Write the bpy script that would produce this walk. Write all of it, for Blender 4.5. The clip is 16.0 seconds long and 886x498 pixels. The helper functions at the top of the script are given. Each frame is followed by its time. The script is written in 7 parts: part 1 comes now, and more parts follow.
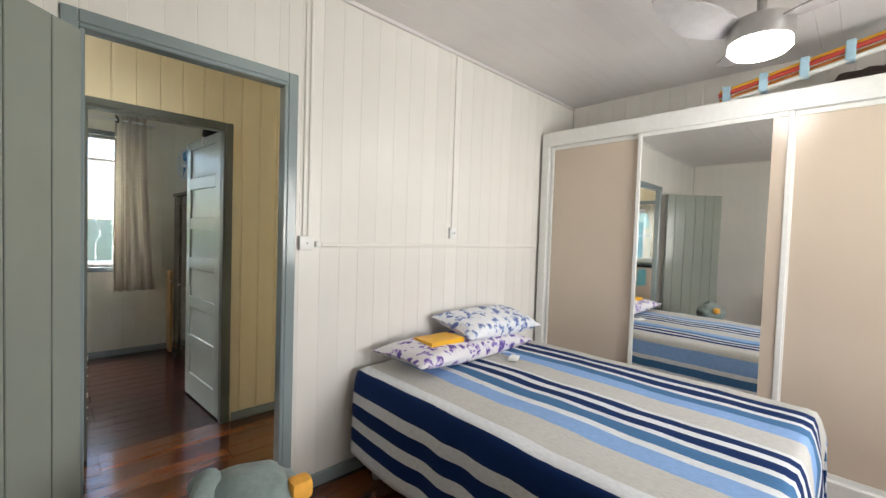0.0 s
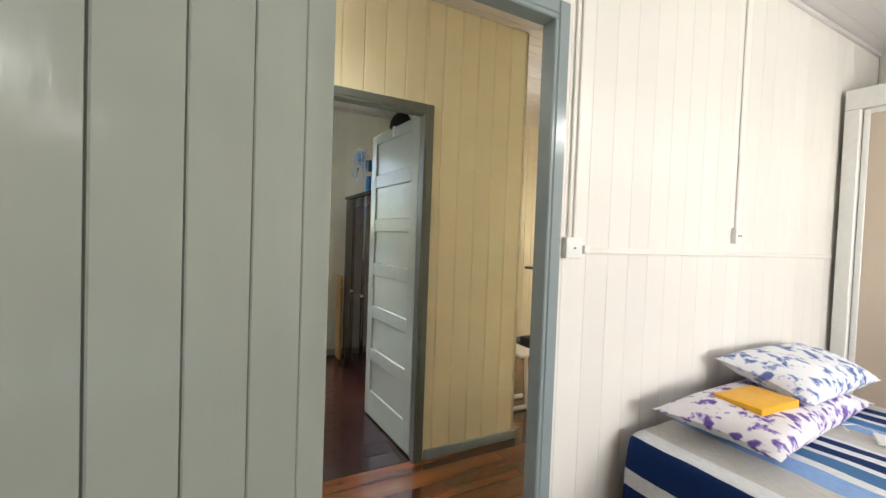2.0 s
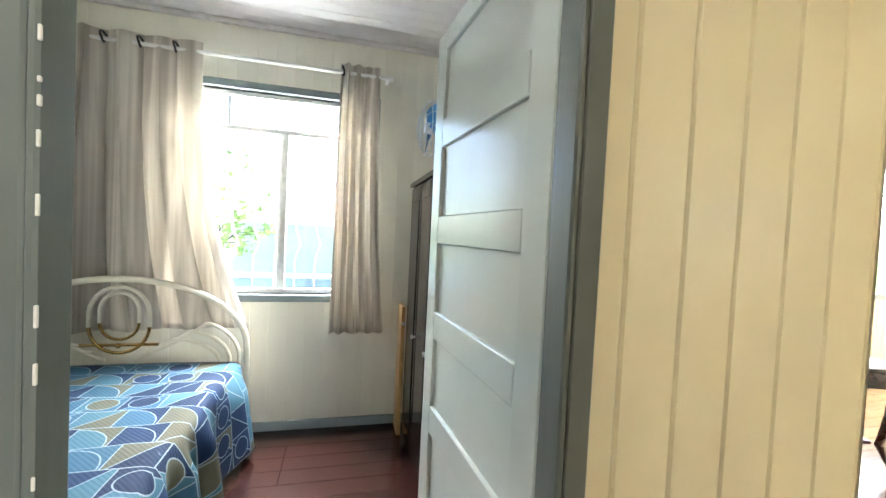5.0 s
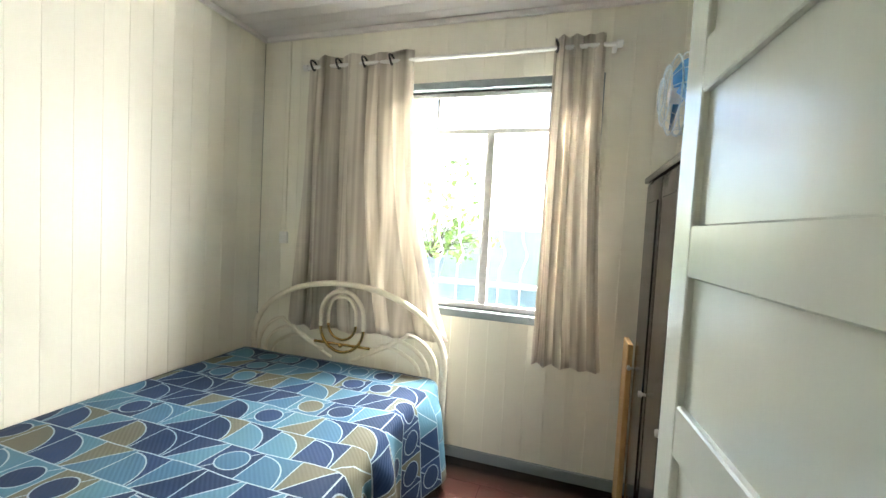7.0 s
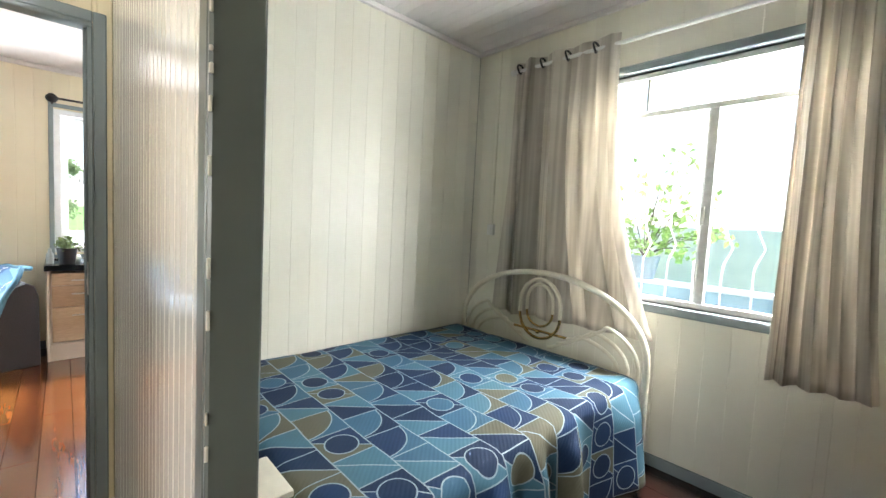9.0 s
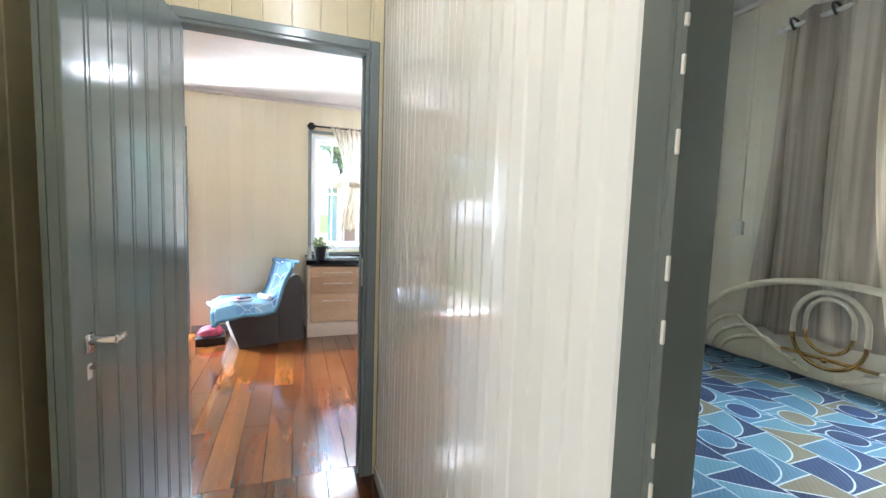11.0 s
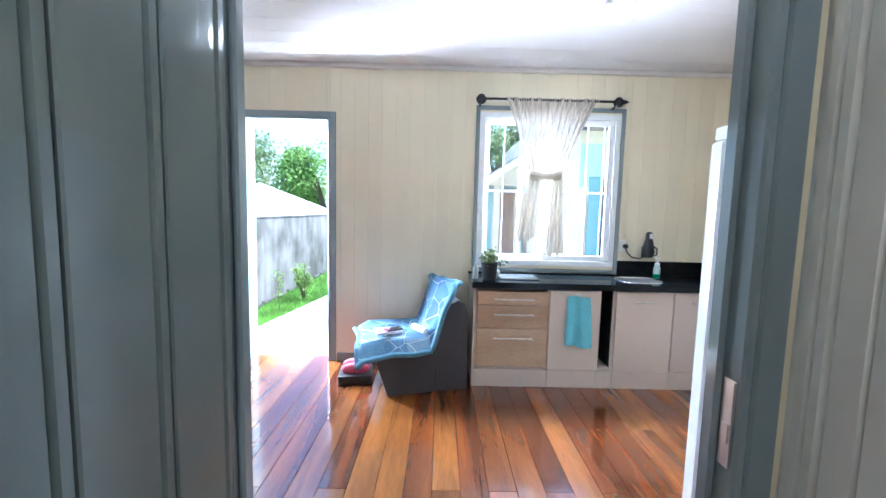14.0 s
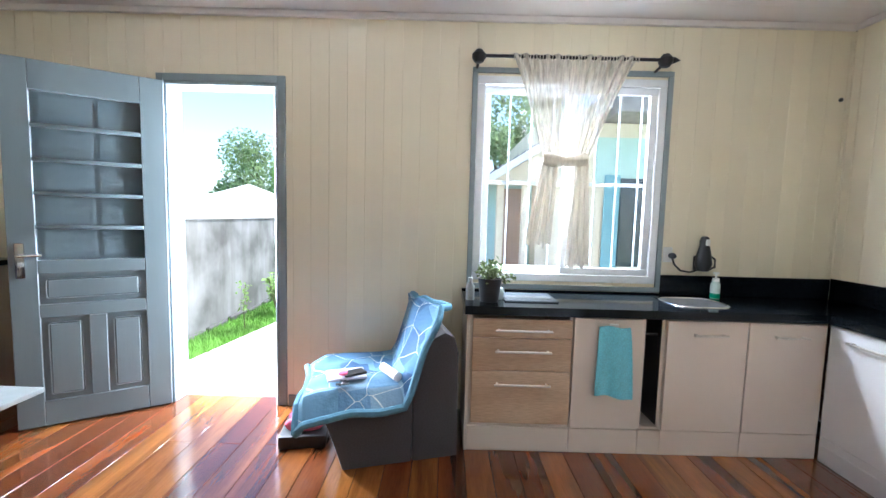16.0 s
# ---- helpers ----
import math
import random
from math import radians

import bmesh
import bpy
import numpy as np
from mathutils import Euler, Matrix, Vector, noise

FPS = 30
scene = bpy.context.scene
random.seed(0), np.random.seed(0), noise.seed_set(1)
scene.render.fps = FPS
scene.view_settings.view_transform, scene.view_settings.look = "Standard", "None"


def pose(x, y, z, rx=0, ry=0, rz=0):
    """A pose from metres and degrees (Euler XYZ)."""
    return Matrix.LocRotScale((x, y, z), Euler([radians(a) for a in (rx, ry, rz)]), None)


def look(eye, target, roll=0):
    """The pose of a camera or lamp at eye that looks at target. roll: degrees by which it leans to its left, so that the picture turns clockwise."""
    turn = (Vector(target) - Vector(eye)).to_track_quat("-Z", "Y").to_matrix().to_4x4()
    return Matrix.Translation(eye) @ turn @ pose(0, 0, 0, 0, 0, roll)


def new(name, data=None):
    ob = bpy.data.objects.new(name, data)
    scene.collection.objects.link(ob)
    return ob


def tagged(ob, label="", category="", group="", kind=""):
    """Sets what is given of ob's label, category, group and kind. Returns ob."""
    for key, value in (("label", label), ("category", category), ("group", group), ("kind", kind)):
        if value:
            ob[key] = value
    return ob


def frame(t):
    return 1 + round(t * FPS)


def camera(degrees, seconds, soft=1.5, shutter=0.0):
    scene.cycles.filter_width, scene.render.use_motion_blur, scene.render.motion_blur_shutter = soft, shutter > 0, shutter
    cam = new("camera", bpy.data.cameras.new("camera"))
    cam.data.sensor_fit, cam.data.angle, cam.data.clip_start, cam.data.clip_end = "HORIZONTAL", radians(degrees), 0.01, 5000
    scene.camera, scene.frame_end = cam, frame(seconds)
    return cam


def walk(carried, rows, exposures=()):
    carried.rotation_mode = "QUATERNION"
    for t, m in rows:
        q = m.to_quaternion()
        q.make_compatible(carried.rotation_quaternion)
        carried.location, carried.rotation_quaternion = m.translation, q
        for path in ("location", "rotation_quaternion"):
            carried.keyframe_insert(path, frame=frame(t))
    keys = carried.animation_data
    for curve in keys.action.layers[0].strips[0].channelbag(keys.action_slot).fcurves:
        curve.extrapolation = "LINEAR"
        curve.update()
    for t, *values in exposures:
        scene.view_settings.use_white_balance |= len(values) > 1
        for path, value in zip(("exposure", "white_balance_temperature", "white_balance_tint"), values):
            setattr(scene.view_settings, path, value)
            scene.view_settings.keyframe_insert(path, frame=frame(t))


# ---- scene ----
cam = camera(95.2, 16.0)
PATH = [
    (0, (0.024, 0.051, 1.401), (1.41, 1.491, 1.332), 1.9),
    (0.5, (-0.057, 0.238, 1.384), (1.167, 1.819, 1.318), 2.0),
    (1, (-0.107, 0.468, 1.379), (1.008, 2.127, 1.309), 2.0),
    (1.5, (-0.118, 0.738, 1.372), (0.892, 2.463, 1.306), 2.0),
    (2, (-0.117, 1.002, 1.354), (0.817, 2.77, 1.299), 2.1),
    (2.5, (-0.099, 1.272, 1.337), (0.816, 3.05, 1.277), 2.0),
    (3, (-0.030, 1.477, 1.361), (0.887, 3.254, 1.290), 1.8),
    (3.2, (0.012, 1.565, 1.372), (0.938, 3.335, 1.296), 1.7),
    (4.2, (0.285, 2.12, 1.395), (0.96, 3.99, 1.32), 2.2),
    (5.3, (0.543, 2.694, 1.426), (0.942, 4.653, 1.35), 2.9),
    (5.5, (0.535, 2.75, 1.439), (0.844, 4.724, 1.353), 2.9),
    (6, (0.56, 2.923, 1.444), (0.536, 4.921, 1.356), 3.0),
    (6.5, (0.599, 3.049, 1.452), (0.268, 5.019, 1.351), 3.1),
    (7, (0.63, 3.084, 1.441), (0.032, 4.99, 1.345), 3.1),
    (7.5, (0.69, 3.079, 1.434), (-0.193, 4.871, 1.326), 3.0),
    (8, (0.741, 3.067, 1.437), (-0.403, 4.703, 1.314), 2.9),
    (8.5, (0.759, 3.058, 1.405), (-0.571, 4.546, 1.278), 2.8),
    (9, (0.76, 3.025, 1.364), (-0.692, 4.394, 1.231), 2.9),
    (9.5, (0.753, 2.983, 1.327), (-0.806, 4.229, 1.191), 2.8),
    (10, (0.692, 2.908, 1.311), (-0.973, 4.006, 1.171), 2.7),
    (10.2, (0.662, 2.878, 1.307), (-1.047, 3.907, 1.165), 2.7),
    (12.3, (-0.002, 2.628, 1.394), (-1.978, 2.87, 1.203), 1.1),
    (12.5, (-0.099, 2.6, 1.392), (-2.077, 2.819, 1.194), 1.4),
    (13, (-0.366, 2.591, 1.44), (-2.348, 2.739, 1.213), 1.3),
    (13.5, (-0.643, 2.629, 1.39), (-2.632, 2.689, 1.194), 1.4),
    (14, (-0.906, 2.652, 1.365), (-2.897, 2.667, 1.177), 1.4),
    (14.5, (-1.153, 2.677, 1.358), (-3.145, 2.671, 1.177), 1.3),
    (15, (-1.423, 2.696, 1.336), (-3.415, 2.694, 1.157), 1.4),
    (15.5, (-1.625, 2.741, 1.338), (-3.617, 2.741, 1.161), 1.5),
    (16, (-1.781, 2.781, 1.317), (-3.774, 2.776, 1.153), 1.5),
]
walk(cam, [(t, look(eye, target, roll)) for t, eye, target, roll in PATH], exposures=[(0.0, 1.18, 6200, 10), (0.7, 1.45, 6300, 10), (3.0, 1.75, 6250, 10), (5.5, 2.48, 5850, 10), (6.1, 2.55, 6350, 10), (6.5, 2.5, 6450, 10), (8.0, 2.0, 6400, 10), (9.0, 1.95, 6150, 10), (10.0, 1.88, 5950, 10), (12.5, 2.1, 5500, 10), (13.3, 2.1, 5350, 10), (14.0, 1.75, 5050, 10), (14.6, 1.45, 5150, 10), (15.2, 1.47, 5600, 10), (16.0, 1.45, 5500, 10)])

# ---------- world, sun, large lights ----------
world = bpy.data.worlds.new("world")
scene.world = world
world.use_nodes = True
wn = world.node_tree.nodes
sky = wn.new("ShaderNodeTexSky")
sky.sky_type, sky.sun_disc = "NISHITA", False
SUN_EL, SUN_AZ = 65.0, 348.0
sky.sun_elevation, sky.sun_rotation = radians(SUN_EL), radians(SUN_AZ)
world.node_tree.links.new(sky.outputs[0], wn["Background"].inputs[0])
wn["Background"].inputs[1].default_value = 0.15
sun_data = bpy.data.lights.new("sun", "SUN")
sun_data.energy, sun_data.angle, sun_data.color = 4.0, radians(0.5), (1.0, 0.95, 0.87)
sun = new("sun", sun_data)
_el, _az = radians(SUN_EL), radians(SUN_AZ)
sun.matrix_world = look((math.sin(_az) * math.cos(_el) * 30, math.cos(_az) * math.cos(_el) * 30, math.sin(_el) * 30), (0, 0, 0))


def window_light(name, eye, target, w, h, watts, color=(1, 1, 1)):
    """An area lamp at a window or a door, for the sky's light and for added side fill."""
    d = bpy.data.lights.new(name, "AREA")
    d.shape, d.size, d.size_y, d.energy, d.color = "RECTANGLE", w, h, watts, color
    ob = new(name, d)
    ob.matrix_world = look(eye, target)
    return ob


window_light("window_light_kitchen", (-4.98, 3.58, 2.62), (-2.2, 3.58, 0.9), 1.3, 0.5, 140, (0.95, 0.98, 1.0))
window_light("door_light_kitchen", (-4.98, 1.33, 2.6), (-2.2, 1.9, 0.7), 1.0, 0.5, 90, (0.97, 0.99, 1.0))
window_light("window_light_bedroom", (0.11, 5.95, 2.74), (-0.5, 3.8, 0.95), 1.6, 0.48, 215, (1.0, 0.96, 0.9))
# Added fill outside, beside the window, to brighten the bedroom's left wall.
window_light("window_side_light_bedroom", (0.98, 6.04, 1.65), (-1.57, 4.1, 1.45), 0.5, 1.2, 20, (1.0, 0.97, 0.92))
# Added fill lamps hidden beside the outside door, aimed at the dim walls.
window_light("door_side_light_kitchen", (-4.86, 2.08, 1.35), (-2.4, -0.5, 1.5), 0.5, 1.8, 100, (0.97, 0.99, 1.0))
window_light("door_far_side_light_kitchen", (-4.9, 0.42, 1.35), (-1.7, 3.5, 1.1), 0.5, 1.8, 240, (0.97, 0.99, 1.0))
window_light("window_light_front_room", (1.9, -1.85, 1.55), (1.0, 3, 1.3), 1.4, 1.1, 47, (1.0, 0.95, 0.87))
window_light("window_light_living", (6.25, 6.15, 1.7), (6.0, 3, 1.2), 1.3, 1.4, 115, (1.0, 0.97, 0.9))


def lamp_light(name, at, watts, radius, color=(1, 1, 1)):
    """The light of a lamp that hangs in the room."""
    d = bpy.data.lights.new(name, "POINT")
    d.energy, d.shadow_soft_size, d.color = watts, radius, color
    ob = new(name, d)
    ob.location = at
    return ob


lamp_light("fan_lamp_light", (2.50, 0.45, 2.25), 2.4, 0.08, (1.0, 0.96, 0.9))
lamp_light("spot_light_a", (-3.2, 3.53, 2.34), 1.3, 0.03, (0.95, 0.98, 1.0))
lamp_light("spot_light_b", (-3.2, 3.66, 2.34), 1.3, 0.03, (0.95, 0.98, 1.0))
lamp_light("living_lamp_light", (2.75, 3.75, 2.60), 3.0, 0.04, (1.0, 0.95, 0.85))
# Unseen ceiling light, added to brighten the dim hall walls.
lamp_light("hall_lamp_light", (-0.45, 2.78, 2.5), 2.6, 0.08, (1.0, 0.97, 0.92))

# ---------- materials ----------
MATS = {}


def nodes_of(name):
    m = bpy.data.materials.new(name)
    m.use_nodes = True
    t = m.node_tree
    return m, t, t.nodes, t.links, t.nodes["Principled BSDF"]


def ramp(nt, stops, interp="LINEAR"):
    r = nt.nodes.new("ShaderNodeValToRGB")
    r.color_ramp.interpolation = interp
    els = r.color_ramp.elements
    while len(els) < len(stops):
        els.new(0.5)
    for e, (p, c) in zip(els, stops):
        e.position, e.color = p, (*c, 1)
    return r


def scaled_noise(nt, scale, detail=4, stretch=(1, 1, 1), coord="Object"):
    tc = nt.nodes.new("ShaderNodeTexCoord")
    mp = nt.nodes.new("ShaderNodeMapping")
    mp.inputs["Scale"].default_value = stretch
    nz = nt.nodes.new("ShaderNodeTexNoise")
    nz.inputs["Scale"].default_value, nz.inputs["Detail"].default_value = scale, detail
    nt.links.new(tc.outputs[coord], mp.inputs[0])
    nt.links.new(mp.outputs[0], nz.inputs["Vector"])
    return nz


def mixc(nt, fac, a, b, mode="MIX"):
    m = nt.nodes.new("ShaderNodeMix")
    m.data_type, m.blend_type = "RGBA", mode
    for sock, v in ((m.inputs[0], fac), (m.inputs[6], a), (m.inputs[7], b)):
        if isinstance(v, (int, float)):
            sock.default_value = v
        elif isinstance(v, tuple):
            sock.default_value = (*v, 1)
        else:
            nt.links.new(v, sock)
    return m.outputs[2]


def bump(nt, bsdf, height, strength, dist=0.002):
    b = nt.nodes.new("ShaderNodeBump")
    b.inputs["Strength"].default_value, b.inputs["Distance"].default_value = strength, dist
    nt.links.new(height, b.inputs["Height"])
    nt.links.new(b.outputs[0], bsdf.inputs["Normal"])


def paint(name, color, rough=0.3, vary=0.08, stretch=(3, 3, 0.4), scale=6, bumps=0.25, piece=0.06, coat=0.0):
    """Brushed gloss paint on boards: long soft waves, patchy tone, each board a little different."""
    m, nt, n, l, b = nodes_of(name)
    big = scaled_noise(nt, 1.3, 3)
    fine = scaled_noise(nt, scale, 5, stretch)
    dark = tuple(c * (1 - vary) for c in color)
    lite = tuple(min(1, c * (1 + vary * 0.5)) for c in color)
    r = ramp(nt, [(0.3, dark), (0.7, lite)])
    l.new(big.outputs[0], r.inputs[0])
    info = n.new("ShaderNodeObjectInfo")
    rr = ramp(nt, [(0, (1 - piece,) * 3), (1, (1, 1, 1))])
    l.new(info.outputs["Random"], rr.inputs[0])
    l.new(mixc(nt, 1.0, r.outputs[0], rr.outputs[0], "MULTIPLY"), b.inputs["Base Color"])
    ro = n.new("ShaderNodeMapRange")
    ro.inputs[3].default_value, ro.inputs[4].default_value = rough * 0.7, rough * 1.4
    l.new(big.outputs[0], ro.inputs[0])
    l.new(ro.outputs[0], b.inputs["Roughness"])
    b.inputs["Coat Weight"].default_value = coat
    bump(nt, b, fine.outputs[0], bumps, 0.004)
    MATS[name] = m
    return m


def plain(name, color, rough=0.5, metal=0.0, vary=0.1, scale=30, bumps=0.1, spec=0.5, sheen=0.0):
    m, nt, n, l, b = nodes_of(name)
    nz = scaled_noise(nt, scale, 4)
    r = ramp(nt, [(0.3, tuple(c * (1 - vary) for c in color)), (0.7, tuple(min(1, c * (1 + vary)) for c in color))])
    l.new(nz.outputs[0], r.inputs[0])
    l.new(r.outputs[0], b.inputs["Base Color"])
    b.inputs["Roughness"].default_value, b.inputs["Metallic"].default_value = rough, metal
    b.inputs["Specular IOR Level"].default_value = spec
    b.inputs["Sheen Weight"].default_value = sheen
    if bumps:
        bump(nt, b, nz.outputs[0], bumps, 0.001)
    MATS[name] = m
    return m


def wood(name, dark, lite, rough=0.25, along="X", ring=22, piece=0.5, coat=0.0, bumps=0.15, tint=None):
    """Varnished wood with long grain, knots and a tone of its own for each plank."""
    m, nt, n, l, b = nodes_of(name)
    st = {"X": (0.6, 6, 6), "Y": (6, 0.6, 6), "Z": (6, 6, 0.6)}[along]
    info = n.new("ShaderNodeObjectInfo")
    tc = n.new("ShaderNodeTexCoord")
    mp = n.new("ShaderNodeMapping")
    mp.inputs["Scale"].default_value = st
    off = n.new("ShaderNodeVectorMath")
    off.operation = "MULTIPLY_ADD"
    off.inputs[1].default_value = (37, 53, 71)
    comb = n.new("ShaderNodeCombineXYZ")
    for i in range(3):
        l.new(info.outputs["Random"], comb.inputs[i])
    l.new(comb.outputs[0], off.inputs[0])
    l.new(tc.outputs["Object"], off.inputs[2])
    l.new(off.outputs[0], mp.inputs[0])
    nz = n.new("ShaderNodeTexNoise")
    nz.inputs["Scale"].default_value, nz.inputs["Detail"].default_value, nz.inputs["Distortion"].default_value = 0.9, 6, 0.7
    l.new(mp.outputs[0], nz.inputs["Vector"])
    fine = n.new("ShaderNodeTexNoise")
    fine.inputs["Scale"].default_value, fine.inputs["Detail"].default_value = ring, 6
    l.new(mp.outputs[0], fine.inputs["Vector"])
    mid = tuple((a + c) / 2 for a, c in zip(dark, lite))
    r = ramp(nt, [(0.3, dark), (0.5, mid), (0.68, lite)])
    l.new(nz.outputs[0], r.inputs[0])
    g = ramp(nt, [(0.35, (0.62, 0.6, 0.58)), (0.6, (1, 1, 1))])
    l.new(fine.outputs[0], g.inputs[0])
    col = mixc(nt, 0.45, r.outputs[0], g.outputs[0], "MULTIPLY")
    rr = ramp(nt, tint or [(0, (1 - piece,) * 3), (0.5, (0.85, 0.82, 0.8)), (1, (1.0, 1.0, 1.0))])
    l.new(info.outputs["Random"], rr.inputs[0])
    l.new(mixc(nt, 1.0, col, rr.outputs[0], "MULTIPLY"), b.inputs["Base Color"])
    wear = scaled_noise(nt, 2.5, 5)
    ro = n.new("ShaderNodeMapRange")
    ro.inputs[3].default_value, ro.inputs[4].default_value = rough * 0.6, rough * 1.6
    l.new(wear.outputs[0], ro.inputs[0])
    l.new(ro.outputs[0], b.inputs["Roughness"])
    b.inputs["Coat Weight"].default_value, b.inputs["Coat Roughness"].default_value = coat, 0.12
    bump(nt, b, fine.outputs[0], bumps, 0.001)
    MATS[name] = m
    return m


def glow(name, color, strength):
    m, nt, n, l, b = nodes_of(name)
    b.inputs["Base Color"].default_value = (0.9, 0.9, 0.9, 1)
    b.inputs["Emission Color"].default_value, b.inputs["Emission Strength"].default_value = (*color, 1), strength
    MATS[name] = m
    return m


def glass(name, tint=(0.96, 0.99, 0.98), rough=0.0):
    m, nt, n, l, b = nodes_of(name)
    b.inputs["Base Color"].default_value = (*tint, 1)
    b.inputs["Transmission Weight"].default_value, b.inputs["Roughness"].default_value, b.inputs["IOR"].default_value = 1.0, rough, 1.45
    MATS[name] = m
    return m


WHITE_BOARD = paint("white_board_paint", (0.82, 0.79, 0.74), 0.3, bumps=0.3)
CREAM_BOARD = paint("cream_board_paint", (0.84, 0.76, 0.57), 0.3, bumps=0.3)
HALL_BOARD = paint("hall_cream_paint", (0.86, 0.77, 0.54), 0.22, bumps=0.3)
HALL_WHITE = paint("hall_white_paint", (0.86, 0.84, 0.78), 0.10, bumps=0.15)
PALE_BOARD = paint("pale_bedroom_paint", (0.82, 0.80, 0.69), 0.36, bumps=0.3)
GREY_PAINT = paint("grey_gloss_paint", (0.265, 0.285, 0.25), 0.15, vary=0.1, bumps=0.35)
GREY_TRIM = paint("grey_trim_paint", (0.27, 0.32, 0.33), 0.15, vary=0.12, bumps=0.3)
GREY_DARK = paint("dark_grey_trim_paint", (0.12, 0.135, 0.12), 0.3, vary=0.2, bumps=0.4)
LEAF_PALE = paint("pale_grey_door_paint", (0.50, 0.55, 0.51), 0.17, vary=0.1, bumps=0.35)
KLEAF_GREY = paint("teal_grey_gloss_paint", (0.19, 0.23, 0.22), 0.12, vary=0.1, bumps=0.35)
KDOOR_GREY = paint("blue_grey_door_paint", (0.20, 0.245, 0.26), 0.35, vary=0.08)
CEIL_WHITE = paint("ceiling_paint", (0.79, 0.76, 0.75), 0.32, stretch=(0.4, 4, 1), bumps=0.15)
CEIL_KIT = paint("kitchen_ceiling_paint", (0.74, 0.69, 0.66), 0.34, stretch=(4, 0.4, 1), bumps=0.15)
FLOOR_KIT = wood("kitchen_floor_wood", (0.11, 0.034, 0.011), (0.40, 0.145, 0.038), 0.13, "X", coat=0.9, tint=[(0, (0.50, 0.38, 0.40)), (0.35, (0.66, 0.52, 0.48)), (0.65, (0.84, 0.80, 0.72)), (0.85, (1.05, 1.08, 0.85)), (1, (1.25, 1.38, 1.0))])
FLOOR_HALL = wood("hall_floor_wood", (0.07, 0.018, 0.008), (0.22, 0.075, 0.02), 0.15, "X", piece=0.5, coat=0.6)
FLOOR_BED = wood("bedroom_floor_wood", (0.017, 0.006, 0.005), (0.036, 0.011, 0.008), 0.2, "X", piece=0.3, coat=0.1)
DARKGAP = plain("dark_gap", (0.03, 0.02, 0.015), 0.9)
GLASS = glass("window_glass")
METAL = plain("brushed_steel", (0.62, 0.62, 0.6), 0.28, 1.0, 0.06)
CHROME = plain("polished_handle", (0.75, 0.75, 0.76), 0.15, 1.0, 0.04)
BLACK = plain("black_plastic", (0.015, 0.015, 0.017), 0.4)
WHITE_PL = plain("white_plastic", (0.78, 0.78, 0.75), 0.35, vary=0.04)

# ---------- mesh helpers ----------


def block(bm, x0, x1, y0, y1, z0, z1, bevel=0.0, seg=2, m=None):
    """A box with rounded edges, in the bmesh; m turns or moves it."""
    tmp = bmesh.new()
    bmesh.ops.create_cube(tmp, size=1)
    bmesh.ops.transform(tmp, matrix=Matrix.Translation(((x0 + x1) / 2, (y0 + y1) / 2, (z0 + z1) / 2)) @ Matrix.Diagonal((abs(x1 - x0), abs(y1 - y0), abs(z1 - z0), 1)), verts=tmp.verts)
    if bevel:
        bmesh.ops.bevel(tmp, geom=list(tmp.edges), offset=bevel, segments=seg, affect="EDGES", profile=0.6)
    if m:
        bmesh.ops.transform(tmp, matrix=m, verts=tmp.verts)
    pour(bm, tmp)
    return bm


def pour(bm, tmp):
    me = bpy.data.meshes.new("tmp")
    tmp.to_mesh(me)
    tmp.free()
    bm.from_mesh(me)
    bpy.data.meshes.remove(me)


def box(*a, **k):
    return block(bmesh.new(), *a, **k)


def lathe(profile, seg=24, m=None, bm=None):
    """Turns a profile of (radius, height) round z."""
    bm = bm or bmesh.new()
    rings = []
    for r, z in profile:
        ring = []
        for i in range(seg):
            a = 2 * math.pi * i / seg
            v = Vector((r * math.cos(a), r * math.sin(a), z))
            ring.append(bm.verts.new(m @ v if m else v))
        rings.append(ring)
    for a, b in zip(rings, rings[1:]):
        for i in range(seg):
            bm.faces.new((a[i], a[(i + 1) % seg], b[(i + 1) % seg], b[i]))
    if profile[0][0] > 1e-4:
        bm.faces.new(list(reversed(rings[0])))
    if profile[-1][0] > 1e-4:
        bm.faces.new(rings[-1])
    return bm


def tube(points, radius, seg=10, bm=None, closed=False, taper=None):
    """A round bar along a line of points."""
    bm = bm or bmesh.new()
    pts = [Vector(p) for p in points]
    n = len(pts)
    rings, up = [], Vector((0.13, 0.27, 0.95)).normalized()
    for i, p in enumerate(pts):
        d = (pts[(i + 1) % n if closed else min(i + 1, n - 1)] - pts[(i - 1) % n if closed else max(i - 1, 0)]).normalized()
        u = d.cross(up)
        if u.length < 0.05:
            u = d.cross(Vector((1, 0, 0)))
        u.normalize()
        w = d.cross(u)
        r = radius if taper is None else radius + (taper - radius) * i / (n - 1)
        rings.append([bm.verts.new(p + (u * math.cos(2 * math.pi * k / seg) + w * math.sin(2 * math.pi * k / seg)) * r) for k in range(seg)])
    for i in range(n if closed else n - 1):
        a, b = rings[i], rings[(i + 1) % n]
        for k in range(seg):
            bm.faces.new((a[k], a[(k + 1) % seg], b[(k + 1) % seg], b[k]))
    if not closed:
        bm.faces.new(list(reversed(rings[0])))
        bm.faces.new(rings[-1])
    return bm


def arc(cx, cz, r, a0, a1, n=16, y=0.0, rz=None):
    return [(cx + r * math.cos(radians(a0 + (a1 - a0) * i / n)), y, cz + (rz or r) * math.sin(radians(a0 + (a1 - a0) * i / n))) for i in range(n + 1)]


